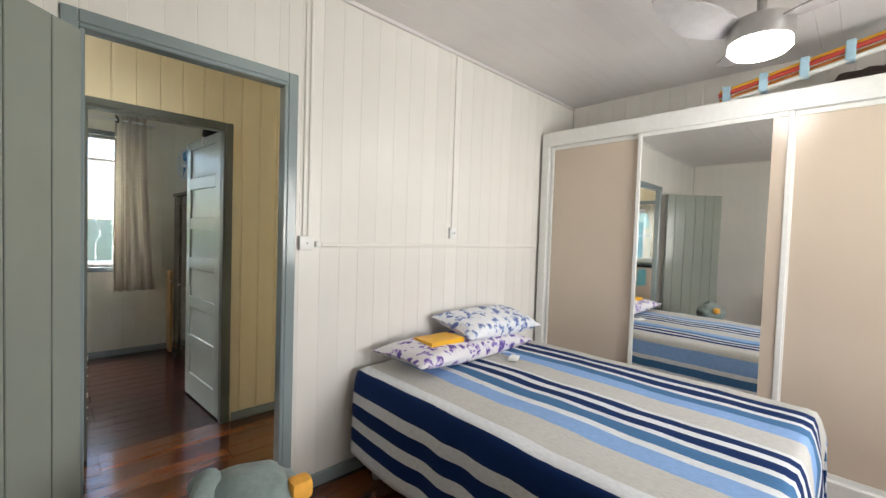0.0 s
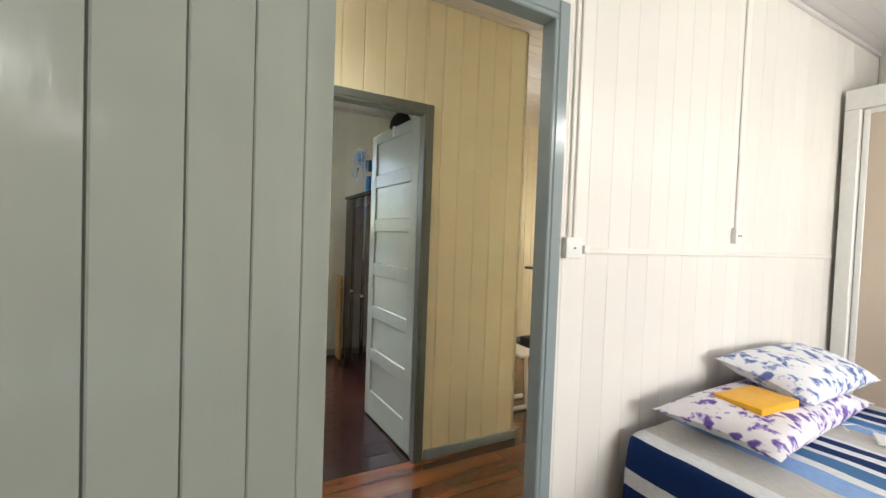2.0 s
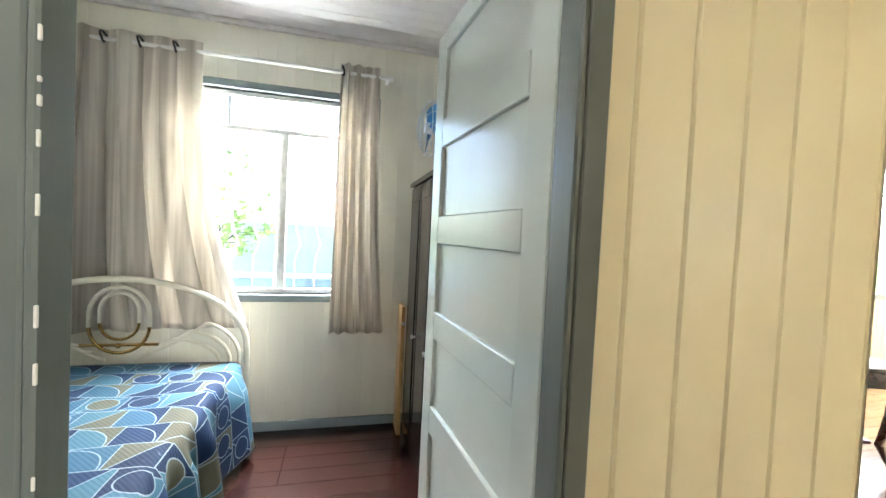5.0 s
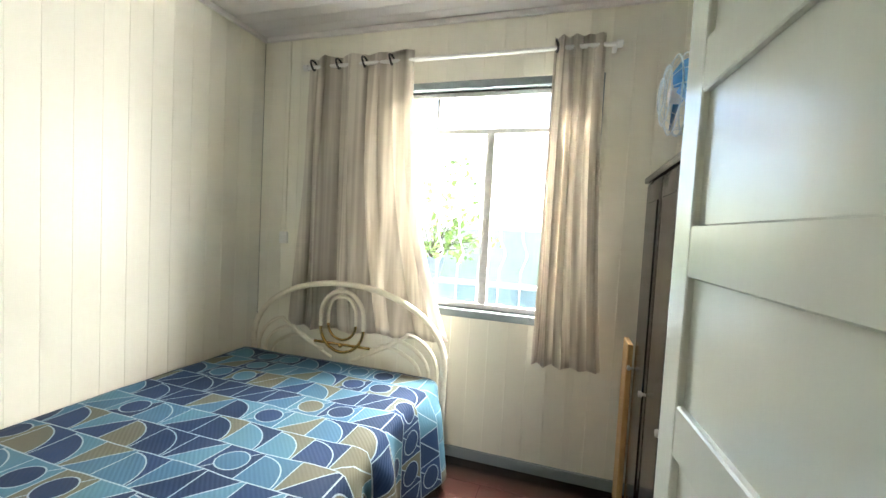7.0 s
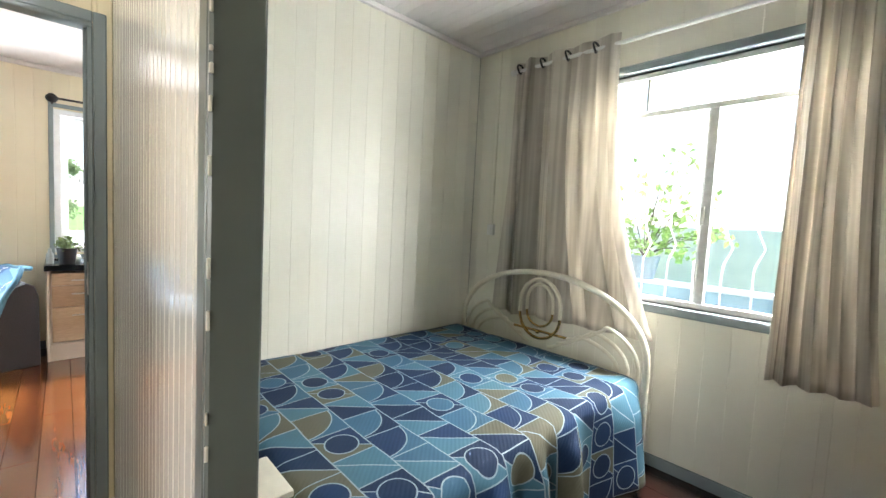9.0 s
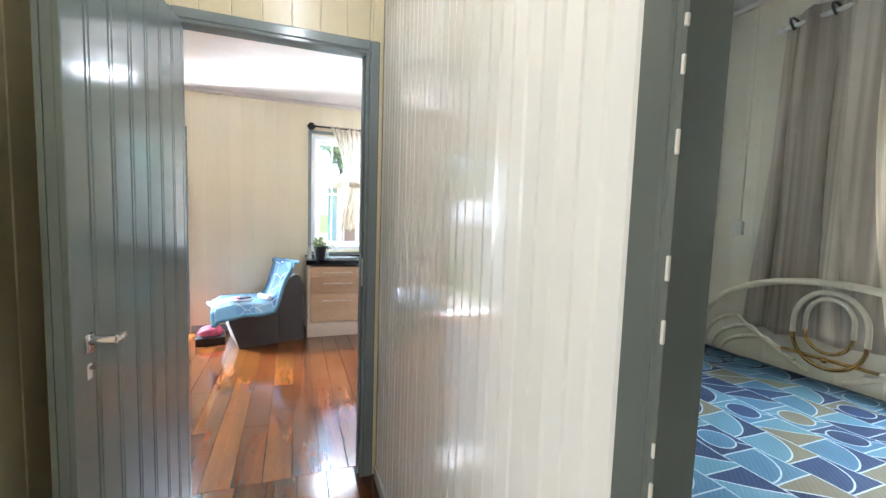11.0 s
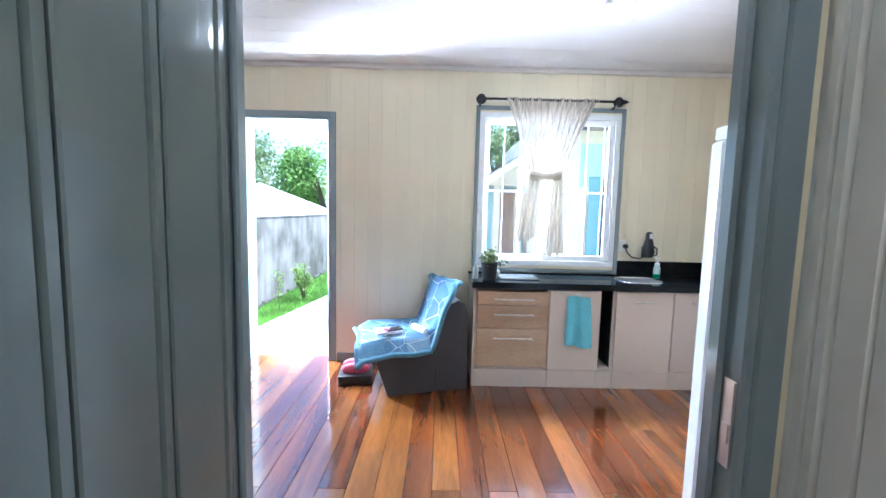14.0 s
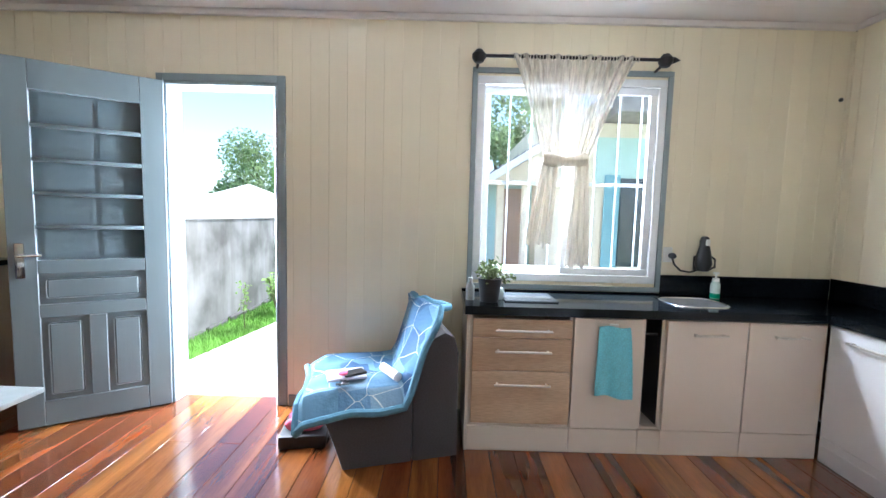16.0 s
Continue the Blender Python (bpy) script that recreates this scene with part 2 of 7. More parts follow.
def sheet(fn, nu, nv, thick=0.0, bm=None):
    """A cloth-like sheet: fn(u, v) gives its places; thick gives it a back."""
    bm = bm or bmesh.new()
    g = [[bm.verts.new(fn(i / nu, j / nv)) for j in range(nv + 1)] for i in range(nu + 1)]
    faces = [bm.faces.new((g[i][j], g[i + 1][j], g[i + 1][j + 1], g[i][j + 1])) for i in range(nu) for j in range(nv)]
    if thick:
        bm.normal_update()
        bmesh.ops.solidify(bm, geom=faces, thickness=thick)
    return bm


def mesh_of(name, bm, material, smooth=True):
    bmesh.ops.recalc_face_normals(bm, faces=bm.faces)
    me = bpy.data.meshes.new(name)
    bm.to_mesh(me)
    bm.free()
    mats = material if isinstance(material, (list, tuple)) else [material]
    for m in mats:
        me.materials.append(m)
    if smooth:
        me.polygons.foreach_set("use_smooth", [True] * len(me.polygons))
        me.set_sharp_from_angle(angle=radians(35))
    return me


def part(name, bm, material, parent=None, label="", smooth=True):
    ob = new(name, mesh_of(name, bm, material, smooth))
    if parent:
        ob.parent = parent
    if label:
        ob["label"] = label
    return ob


def thing(name, label, category, at=(0, 0, 0), turn=0.0, group="", kind=""):
    ob = new(name)
    ob.empty_display_size = 0.05
    ob.matrix_world = pose(*at, 0, 0, turn)
    return tagged(ob, label, category, group, kind)


def setting(name, bm, material, label, category, smooth=True):
    return tagged(part(name, bm, material, None, "", smooth), label, category, "", "structure")


# ---------- walls of boards ----------
BOARD_MESHES = {}


def board_mesh(w, h, t, groove, mat, bead=False):
    key = (round(w, 3), round(h, 3), t, groove, mat.name, bead)
    if key not in BOARD_MESHES:
        bm = bmesh.new()
        g = min(groove, w * 0.2)
        prof = [(0, 0), (0, t - g), (g, t)]
        if bead:
            for c in ((w / 2,) if bead == 2 else (0.017,)):
                prof += [(c - 0.0045, t), (c - 0.001, t - 0.006), (c + 0.001, t - 0.006), (c + 0.0045, t)]
        prof += [(w - g, t), (w, t - g), (w, 0)]
        lo = [bm.verts.new((x, y, 0)) for x, y in prof]
        hi = [bm.verts.new((x, y, h)) for x, y in prof]
        n = len(prof)
        for i in range(n):
            bm.faces.new((lo[i], lo[(i + 1) % n], hi[(i + 1) % n], hi[i]))
        bm.faces.new(list(reversed(lo)))
        bm.faces.new(hi)
        BOARD_MESHES[key] = mesh_of("board", bm, mat, False)
    return BOARD_MESHES[key]


BOARD_JOBS = []


def boarded(parent, axis, face, sign, u0, u1, z0, z1, openings, width, mat, start=0.0, groove=0.004, bead=False, t=0.012, name="board"):
    """Boards on a wall's face (axis 'y': the wall runs along x). They are laid at the end of the file."""
    BOARD_JOBS.append((parent, axis, face, sign, u0, u1, z0, z1, openings, width, mat, start, groove, bead, t, name))


def lay_boards(parent, axis, face, sign, u0, u1, z0, z1, openings, width, mat, start, groove, bead, t, name):
    cuts = [u0]
    u = u0 + (start or width)
    while u < u1 - 0.01:
        cuts.append(u)
        u += width
    cuts.append(u1)
    for o in openings:
        cuts += [o[0], o[1]]
    cuts = sorted(c for c in set(round(c, 4) for c in cuts) if u0 - 1e-6 <= c <= u1 + 1e-6)
    for a, b in zip(cuts, cuts[1:]):
        if b - a < 0.004:
            continue
        spans, mid = [(z0, z1)], (a + b) / 2
        for o in openings:
            if o[0] < mid < o[1]:
                nxt = []
                for s, e in spans:
                    if o[2] > s:
                        nxt.append((s, min(e, o[2])))
                    if o[3] < e:
                        nxt.append((max(s, o[3]), e))
                spans = nxt
        for s, e in spans:
            if e - s < 0.01:
                continue
            ob = new(name, board_mesh(b - a, e - s, t, groove, mat, bead))
            back = face - sign * t
            if axis == "y":
                m = Matrix.Translation((a if sign > 0 else b, back, s)) @ Matrix.Rotation(0 if sign > 0 else math.pi, 4, "Z")
            else:
                m = Matrix.Translation((back, b if sign > 0 else a, s)) @ Matrix.Rotation(-math.pi / 2 if sign > 0 else math.pi / 2, 4, "Z")
            ob.matrix_world = m
            ob.parent = parent
            ob.matrix_parent_inverse = parent.matrix_world.inverted()


def wall(name, axis, c0, c1, u0, u1, z1, openings, mat, label, z0=0.0):
    """A wall's core between c0 and c1, with its openings cut through."""
    bm = bmesh.new()
    cuts = sorted(set([u0, u1] + [v for o in openings for v in o[:2]]))
    for a, b in zip(cuts, cuts[1:]):
        spans, mid = [(z0, z1)], (a + b) / 2
        for o in openings:
            if o[0] < mid < o[1]:
                nxt = []
                for s, e in spans:
                    if o[2] > s:
                        nxt.append((s, o[2]))
                    if o[3] < e:
                        nxt.append((o[3], e))
                spans = nxt
        for s, e in spans:
            if axis == "y":
                block(bm, a, b, c0, c1, s, e)
            else:
                block(bm, c0, c1, a, b, s, e)
    return setting(name, bm, mat, label, "wall", False)


# ---------- the plan ----------
W1A, W1B = 2.085, 2.125
W2A, W2B = 3.185, 3.225
W3A, W3B = -1.545, -1.49
K3, B3 = -1.60, -1.57
FARX = -4.45
BACKY = 5.54
CEIL_A, CEIL_H, CEIL_B, CEIL_K, CEIL_L = 2.68, 2.74, 2.75, 2.58, 2.88
D1 = (0.088, 0.868, 0, 2.135)
D2 = (0.15, 0.89, 0, 2.085)
D3 = (2.32, 3.12, 0, 2.10)
DK = (0.96, 1.69, 0, 2.13)
WK = (2.955, 4.20, 0.90, 2.215)
WB = (-0.58, 0.70, 0.95, 2.31)
WA = (1.15, 2.65, 0.95, 2.1)
WL = (4.6, 5.9, 0.95, 2.25)
OL = (4.15, 5.35, 0, 2.32)
AX1 = 3.70
ASOUTH = -1.6

wall_a = wall("wall_1", "y", W1A + 0.012, W1B - 0.012, W3B, 8.0, 3.0, [D1], DARKGAP, "white painted board wall between bedroom and hall")
boarded(wall_a, "y", W1A, -1, -1.48, AX1, 0, CEIL_A, [D1], 0.118, WHITE_BOARD, 0.06, 0.0016)
boarded(wall_a, "y", W1B, 1, W3B, 8.0, 0, CEIL_L, [D1], 0.12, HALL_BOARD, 0.05)
wall_b = wall("wall_2", "y", W2A + 0.012, W2B - 0.012, W3B, 1.62, 3.0, [D2], DARKGAP, "cream painted board wall round a bedroom doorway")
boarded(wall_b, "y", W2A, -1, W3B, D2[0], 0, CEIL_H, [], 0.105, HALL_WHITE, 0.05, 0.0065, 2)
boarded(wall_b, "y", W2A, -1, D2[0], 1.632, 0, CEIL_H, [D2], 0.122, HALL_BOARD, 0.12, 0.006)
boarded(wall_b, "y", W2B, 1, B3, 1.55, 0, CEIL_B, [D2], 0.12, PALE_BOARD, 0.06)
wall_c = wall("wall_3", "x", W3A + 0.012, W3B - 0.012, -1.7, W2A, 3.0, [D3], DARKGAP, "board wall between kitchen and bedrooms")
wall_c2 = wall("wall_15", "x", K3 + 0.012, B3 - 0.012, W2A + 0.0005, 5.6, 3.0, [], DARKGAP, "thin board wall between kitchen and back bedroom")
boarded(wall_c, "x", W3A, -1, -1.7, W2A, 0, CEIL_K, [D3], 0.12, CREAM_BOARD, 0.06)
boarded(wall_c2, "x", K3, -1, W2A, 5.35, 0, CEIL_K, [], 0.12, CREAM_BOARD, 0.06)
boarded(wall_c, "x", W3B, 1, W1B, W2A, 0, CEIL_H, [D3], 0.12, HALL_BOARD, 0.05)
boarded(wall_c, "x", W3B, 1, ASOUTH, W1A, 0, CEIL_A, [], 0.12, WHITE_BOARD, 0.05, 0.0014)
boarded(wall_c2, "x", B3, 1, W2B, BACKY, 0, CEIL_B, [], 0.12, PALE_BOARD, 0.05, 0.0018)
wall_d = wall("wall_4", "y", BACKY + 0.012, BACKY + 0.12, B3, 1.62, 3.0, [WB], DARKGAP, "pale painted board wall with the bedroom window")
boarded(wall_d, "y", BACKY, -1, B3, 1.55, 0, CEIL_B, [WB], 0.12, PALE_BOARD, 0.07, 0.002)
wall_e = wall("wall_5", "x", 1.562, 1.62, W2B, BACKY, 3.0, [], DARKGAP, "board wall between bedroom and living room")
boarded(wall_e, "x", 1.55, -1, W2B, BACKY, 0, CEIL_B, [], 0.12, PALE_BOARD, 0.05)
boarded(wall_e, "x", 1.632, 1, W2A, 5.9, 0, CEIL_L, [], 0.12, CREAM_BOARD, 0.05)
wall_f = wall("wall_6", "x", FARX - 0.12, FARX - 0.012, -1.7, 5.5, 3.0, [DK, WK], DARKGAP, "cream painted board wall with kitchen window and outside door")
boarded(wall_f, "x", FARX, 1, -1.7, 5.35, 0, CEIL_K, [DK, WK], 0.118, CREAM_BOARD, 0.06, 0.0025)
wall_g = wall("wall_7", "y", 5.362, 5.5, FARX, K3, 3.0, [], DARKGAP, "cream painted board wall behind the kitchen corner")
boarded(wall_g, "y", 5.35, -1, FARX, K3, 0, CEIL_K, [], 0.118, CREAM_BOARD, 0.06)
wall_h = wall("wall_8", "y", -1.82, -1.712, FARX, W3A, 3.0, [], DARKGAP, "cream painted board wall closing the kitchen")
boarded(wall_h, "y", -1.7, 1, FARX, W3A, 0, CEIL_K, [], 0.118, CREAM_BOARD, 0.06)
wall_i = wall("wall_9", "y", ASOUTH - 0.1, ASOUTH - 0.012, W3B, AX1 + 0.1, 3.0, [WA], DARKGAP, "white painted board wall with the front bedroom window")
boarded(wall_i, "y", ASOUTH, 1, W3B, AX1, 0, CEIL_A, [WA], 0.12, WHITE_BOARD, 0.06)
wall_j = wall("wall_10", "x", AX1 + 0.012, AX1 + 0.1, ASOUTH - 0.1, W1A, 3.0, [], DARKGAP, "white painted board wall behind the wardrobe")
boarded(wall_j, "x", AX1, -1, ASOUTH, W1A, 0, CEIL_A, [], 0.12, WHITE_BOARD, 0.06)
OPENING = (3.3, 5.19, 0, 2.30)
WF = (5.6, 6.95, 0.98, 2.40)
wall_k = wall("wall_11", "x", 4.172, 4.228, W1B, 5.9, 3.0, [OPENING], DARKGAP, "cream board wall with a wide opening in the living room")
boarded(wall_k, "x", 4.16, -1, W1B, 5.28, 0, CEIL_L, [OPENING], 0.12, CREAM_BOARD, 0.05)
boarded(wall_k, "x", 4.24, 1, W1B, 5.85, 0, CEIL_L, [OPENING], 0.12, CREAM_BOARD, 0.05)
wall_l = wall("wall_12", "y", 5.292, 5.36, 1.632, 4.172, 3.0, [], DARKGAP, "cream board wall at the back of the living room")
boarded(wall_l, "y", 5.28, -1, 1.632, 4.16, 0, CEIL_L, [], 0.12, CREAM_BOARD, 0.05)
wall_m = wall("wall_13", "y", 5.862, 5.95, 4.228, 8.0, 3.0, [WF], DARKGAP, "cream board wall with the far window")
boarded(wall_m, "y", 5.85, -1, 4.24, 8.0, 0, CEIL_L, [WF], 0.12, CREAM_BOARD, 0.05)
wall_n = wall("wall_14", "x", 8.012, 8.1, W1B, 5.9, 3.0, [], DARKGAP, "plain cream wall closing the far room")
boarded(wall_n, "x", 8.0, -1, W1B, 5.85, 0, CEIL_L, [], 0.12, CREAM_BOARD, 0.05)
# Unseen; the back eave is drawn far out to keep sun off the window.
setting("roof", box(-5.0, 8.5, -2.2, 6.8, 3.02, 3.1, 0.01, 1), plain("roof_sheet", (0.3, 0.2, 0.16), 0.8), "plain unseen roof over the house, its back eave extended as a sunshade", "roof")


def ceiling(name, x0, x1, y0, y1, z, mat, along, width, label, gap=0.003):
    bm = bmesh.new()
    block(bm, x0, x1, y0, y1, z + 0.012, z + 0.05)
    u, (a, b) = (y0, (y0, y1)) if along == "x" else (x0, (x0, x1))
    while u < b - 0.005:
        e = min(u + width, b)
        if along == "x":
            block(bm, x0, x1, u + gap / 2, e - gap / 2, z, z + 0.011)
        else:
            block(bm, u + gap / 2, e - gap / 2, y0, y1, z, z + 0.011)
        u = e
    return setting(name, bm, mat, label, "ceiling", False)


ceiling("ceiling_bedroom", W3B, AX1, ASOUTH, W1A, CEIL_A, CEIL_WHITE, "x", 0.1, "white slatted bedroom ceiling", 0.0012)
ceiling("ceiling_hall", W3B, 1.632, W1B, W2A, CEIL_H, CEIL_WHITE, "x", 0.1, "white board hall ceiling")
ceiling("ceiling_living", 1.632, 8.0, W1B, 5.85, CEIL_L, CEIL_WHITE, "x", 0.1, "white board living room ceiling", 0.006)
ceiling("ceiling_back_bedroom", B3, 1.55, W2B, BACKY, CEIL_B, CEIL_WHITE, "x", 0.1, "white board ceiling of the back bedroom")
ceiling("ceiling_kitchen", FARX, K3, -1.7, 5.35, CEIL_K, CEIL_KIT, "y", 0.2, "glossy white kitchen ceiling", 0.002)

FLOORS = []


def floor(name, x0, x1, y0, y1, mat, width, label, seed):
    ob = setting(name, box(x0, x1, y0, y1, -0.12, -0.022), DARKGAP, label, "floor", False)
    FLOORS.append((ob, x0, x1, y0, y1, mat, width, seed))


floor("floor_kitchen", FARX - 0.12, -1.585, -1.7, 5.35, FLOOR_KIT, 0.14, "glossy varnished plank floor of orange-brown hardwood", 3)
floor("floor_bedroom", W3B - 0.025, AX1, ASOUTH, W1A + 0.02, FLOOR_HALL, 0.14, "dark varnished plank floor of the bedroom", 5)
floor("floor_hall", -1.585, 8.0, W1A + 0.02, W2A + 0.02, FLOOR_HALL, 0.14, "dark varnished plank floor of the hall", 7)
floor("floor_living", 1.6, 8.0, W2A + 0.02, 5.95, FLOOR_HALL, 0.14, "dark varnished plank floor of the living room", 9)
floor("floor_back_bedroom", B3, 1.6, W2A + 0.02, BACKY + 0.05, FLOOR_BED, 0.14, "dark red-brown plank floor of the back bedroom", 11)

# ---------- doors, frames, trim ----------


def door_frame(name, axis, c0, c1, hole, mat, label, lining=0.016, casing=0.062, proud=0.014, rebate=0.0, back=None):
    """A doorway's lining and casing; the wall's faces are at c0 and c1."""
    root = thing(name, label, "door frame", kind="structure")
    a, b, _, top = hole
    back = proud if back is None else back

    def put(nm, u0, u1, d0, d1, z0, z1, bm):
        (block(bm, u0, u1, d0, d1, z0, z1, 0.004, 1) if axis == "y" else block(bm, d0, d1, u0, u1, z0, z1, 0.004, 1))

    for u, s in ((a, 1), (b, -1)):
        bm = bmesh.new()
        put("", *sorted((u, u + s * lining)), c0 - proud, c1 + back, 0, top - lining, bm)
        for d0, d1 in ((c0 - proud, c0 - 0.0005), (c1 + 0.0005, c1 + back)):
            put("", *sorted((u - s * (casing - lining), u - s * 0.0005)), d0, d1, 0, top + casing - lining, bm)
        if rebate:
            put("", *sorted((u + s * lining, u + s * (lining + 0.012))), c0 + 0.0, c0 + 0.03, 0, top - lining, bm)
        part("door_post", bm, mat, root)
    bm = bmesh.new()
    put("", a, b, c0 - proud, c1 + back, top - lining, top, bm)
    for d0, d1 in ((c0 - proud, c0 - 0.0005), (c1 + 0.0005, c1 + back)):
        put("", a, b, d0, d1, top + 0.0005, top + casing - lining, bm)
    part("door_head", bm, mat, root)
    return root


door_frame("door_frame_1", "y", W1A, W1B, D1, GREY_TRIM, "blue-grey painted wooden frame of the bedroom doorway", 0.018, 0.068)
frame_2 = door_frame("door_frame_2", "y", W2A, W2B, D2, GREY_DARK, "worn dark grey painted frame of the back bedroom doorway", 0.014, 0.06, 0.022, 0.0, 0.01)
frame_3 = door_frame("door_frame_3", "x", W3A, W3B, D3, GREY_TRIM, "dark grey-green painted frame of the kitchen doorway", 0.018, 0.062, 0.012, 0.012)
door_frame("door_frame_4", "x", FARX - 0.12, FARX, DK, GREY_TRIM, "grey painted frame of the outside door", 0.02, 0.07, 0.016)
door_frame("door_frame_5", "x", 4.16, 4.24, (3.3, 5.19, 0, 2.30), GREY_TRIM, "grey painted frame of the wide living room opening", 0.018, 0.06)

# chipped paint along the edge of the back bedroom's doorway
CHIP = plain("bare_chipped_paint", (0.7, 0.68, 0.6), 0.6)
rnd = random.Random(4)
chips = bmesh.new()
z = 0.25
while z < 2.05:
    h = rnd.uniform(0.006, 0.03)
    block(chips, D2[0] + 0.0125, D2[0] + 0.0165, W2A - 0.023, W2A - 0.023 + rnd.uniform(0.003, 0.006), z, z + h, 0.001, 1)
    z += h + rnd.uniform(0.01, 0.12)
part("paint_chips", chips, CHIP, frame_2, "chipped edge with bare pale paint")
# strike plate in the kitchen doorway
sp = bmesh.new()
block(sp, W3A + 0.032, W3A + 0.058, D3[1] - 0.0215, D3[1] - 0.0175, 0.98, 1.12, 0.002, 1)
block(sp, W3A + 0.038, W3A + 0.053, D3[1] - 0.0235, D3[1] - 0.021, 1.02, 1.05, 0.001, 1)
part("strike_plate", sp, METAL, frame_3, "steel strike plate")


def lever_handle(parent, x, z, face, flip=1, plate=0.2, reach=0.1, out=0.036):
    """A lever on a plate, on the leaf's face at y = face (flip: side it stands on)."""
    bm = bmesh.new()
    block(bm, x - 0.02, x + 0.02, min(face, face + flip * 0.008), max(face, face + flip * 0.008), z - plate * 0.65, z + plate * 0.35, 0.006, 2)
    lathe([(0.012, 0), (0.012, out + 0.002)], 14, Matrix.Translation((x, face, z)) @ Matrix.Rotation(-flip * math.pi / 2, 4, "X"), bm)
    tube([(x, face + flip * out, z), (x - 0.3 * reach, face + flip * (out + 0.004), z), (x - reach, face + flip * out, z + 0.002)], 0.0085, 10, bm)
    lathe([(0.006, 0), (0.006, 0.012)], 10, Matrix.Translation((x, face, z - 0.07)) @ Matrix.Rotation(-flip * math.pi / 2, 4, "X"), bm)
    return part("door_handle", bm, CHROME, parent, "chrome lever handle on a plate")


def plank_leaf(name, w, h, n, mat, at, turn, label, bead, cuts=None):
    """A leaf of upright boards on a core; it runs along local x from its hinge."""
    root = thing(name, label, "door", at, turn, kind="structure")
    core = part("leaf", box(0.002, w - 0.002, -0.012, 0.012, 0.012, h, 0.002, 1), mat, root)
    cuts = cuts or [i * w / n for i in range(n + 1)]
    gap = 0.0018
    for a, b in zip(cuts, cuts[1:]):
        me = board_mesh(b - a - 2 * gap, h - 0.012, 0.014, 0.0022, mat, bead)
        for s in (1, -1):
            o = new("board", me)
            o.parent = core
            o.matrix_basis = Matrix.Translation((a + gap if s > 0 else b - gap, s * 0.0125, 0.012)) @ Matrix.Rotation(0 if s > 0 else math.pi, 4, "Z")
    for z in (0.25, 1.0, 1.8):
        hb = bmesh.new()
        lathe([(0.008, -0.045), (0.008, 0.045)], 10, Matrix.Translation((-0.004, -0.03, z)), hb)
        block(hb, 0, 0.03, -0.0295, -0.0268, z - 0.04, z + 0.04)
        part("hinge", hb, METAL, root)
    return root


leaf_1 = plank_leaf("door_1", 0.74, 2.07, 6, GREY_PAINT, (0.075, 1.99, 0), 225, "open glossy grey bedroom door of upright boards", False, (0, 0.105, 0.248, 0.38, 0.508, 0.632, 0.74))
leaf_3 = plank_leaf("door_3", 0.79, 2.07, 7, KLEAF_GREY, (-1.462, 2.338, 0), -4.5, "open glossy grey-green kitchen door of beaded boards", True)
lever_handle(leaf_3, 0.725, 1.0, 0.0245, 1, 0.05, 0.04, 0.06)
kh = bmesh.new()
block(kh, 0.715, 0.735, 0.0245, 0.028, 0.9, 0.94, 0.003, 1)
part("keyhole_plate", kh, METAL, leaf_3)

leaf_2 = thing("door_2", "open pale grey panelled bedroom door with six recessed panels", "door", (0.893, 3.238, 0), 94.3, kind="structure")
LW, LH, PT = 0.732, 2.085, 0.318
lf = bmesh.new()
block(lf, 0, 0.095, -0.018, 0.018, 0.012, LH, 0.003, 1)
block(lf, LW - 0.085, LW, -0.018, 0.018, 0.012, LH, 0.003, 1)
tops = [2.016 - PT * i for i in range(6)]
edges = [LH] + [v for t in tops for v in (t, t - 0.226)] + [0.012]
for i in range(0, len(edges), 2):
    block(lf, 0.0955, LW - 0.0855, -0.018, 0.018, edges[i + 1], edges[i], 0.003, 1)
part("leaf_frame", lf, LEAF_PALE, leaf_2)
for t in tops:
    pb = box(0.09, LW - 0.08, -0.006, 0.006, t - 0.23, t + 0.004, 0.001, 1)
    part("panel", pb, LEAF_PALE, leaf_2)
hk = tube([(0.36, -0.021, LH + 0.005), (0.36, 0.022, LH + 0.005), (0.36, 0.024, LH - 0.05)], 0.004)
block(hk, 0.345, 0.375, -0.0, 0.0235, LH - 0.06, LH + 0.003, 0.002, 1)
part("door_hook", hk, WHITE_PL, leaf_2, "cream over-door hook")

# the outside door: six sunk lights above, three raised panels below
leaf_4 = thing("door_4", "open grey-blue outside door with slatted lights and raised panels", "door", (-4.425, 0.968, 0), 302, kind="structure")
KW, KH = 0.745, 2.125
kb = bmesh.new()
block(kb, 0, 0.125, -0.018, 0.018, 0.012, KH, 0.003, 1)
block(kb, KW - 0.12, KW, -0.018, 0.018, 0.012, KH, 0.003, 1)
for z0, z1 in ((0.012, 0.16), (0.66, 0.74), (0.92, 1.0), (1.96, KH)):
    block(kb, 0.1255, KW - 0.1205, -0.018, 0.018, z0, z1, 0.003, 1)
block(kb, 0.325, 0.41, -0.018, 0.018, 0.1605, 0.6595, 0.003, 1)
part("leaf_frame", kb, KDOOR_GREY, leaf_4)
GREYGLASS = glass("frosted_grey_glass", (0.75, 0.80, 0.82), 0.4)
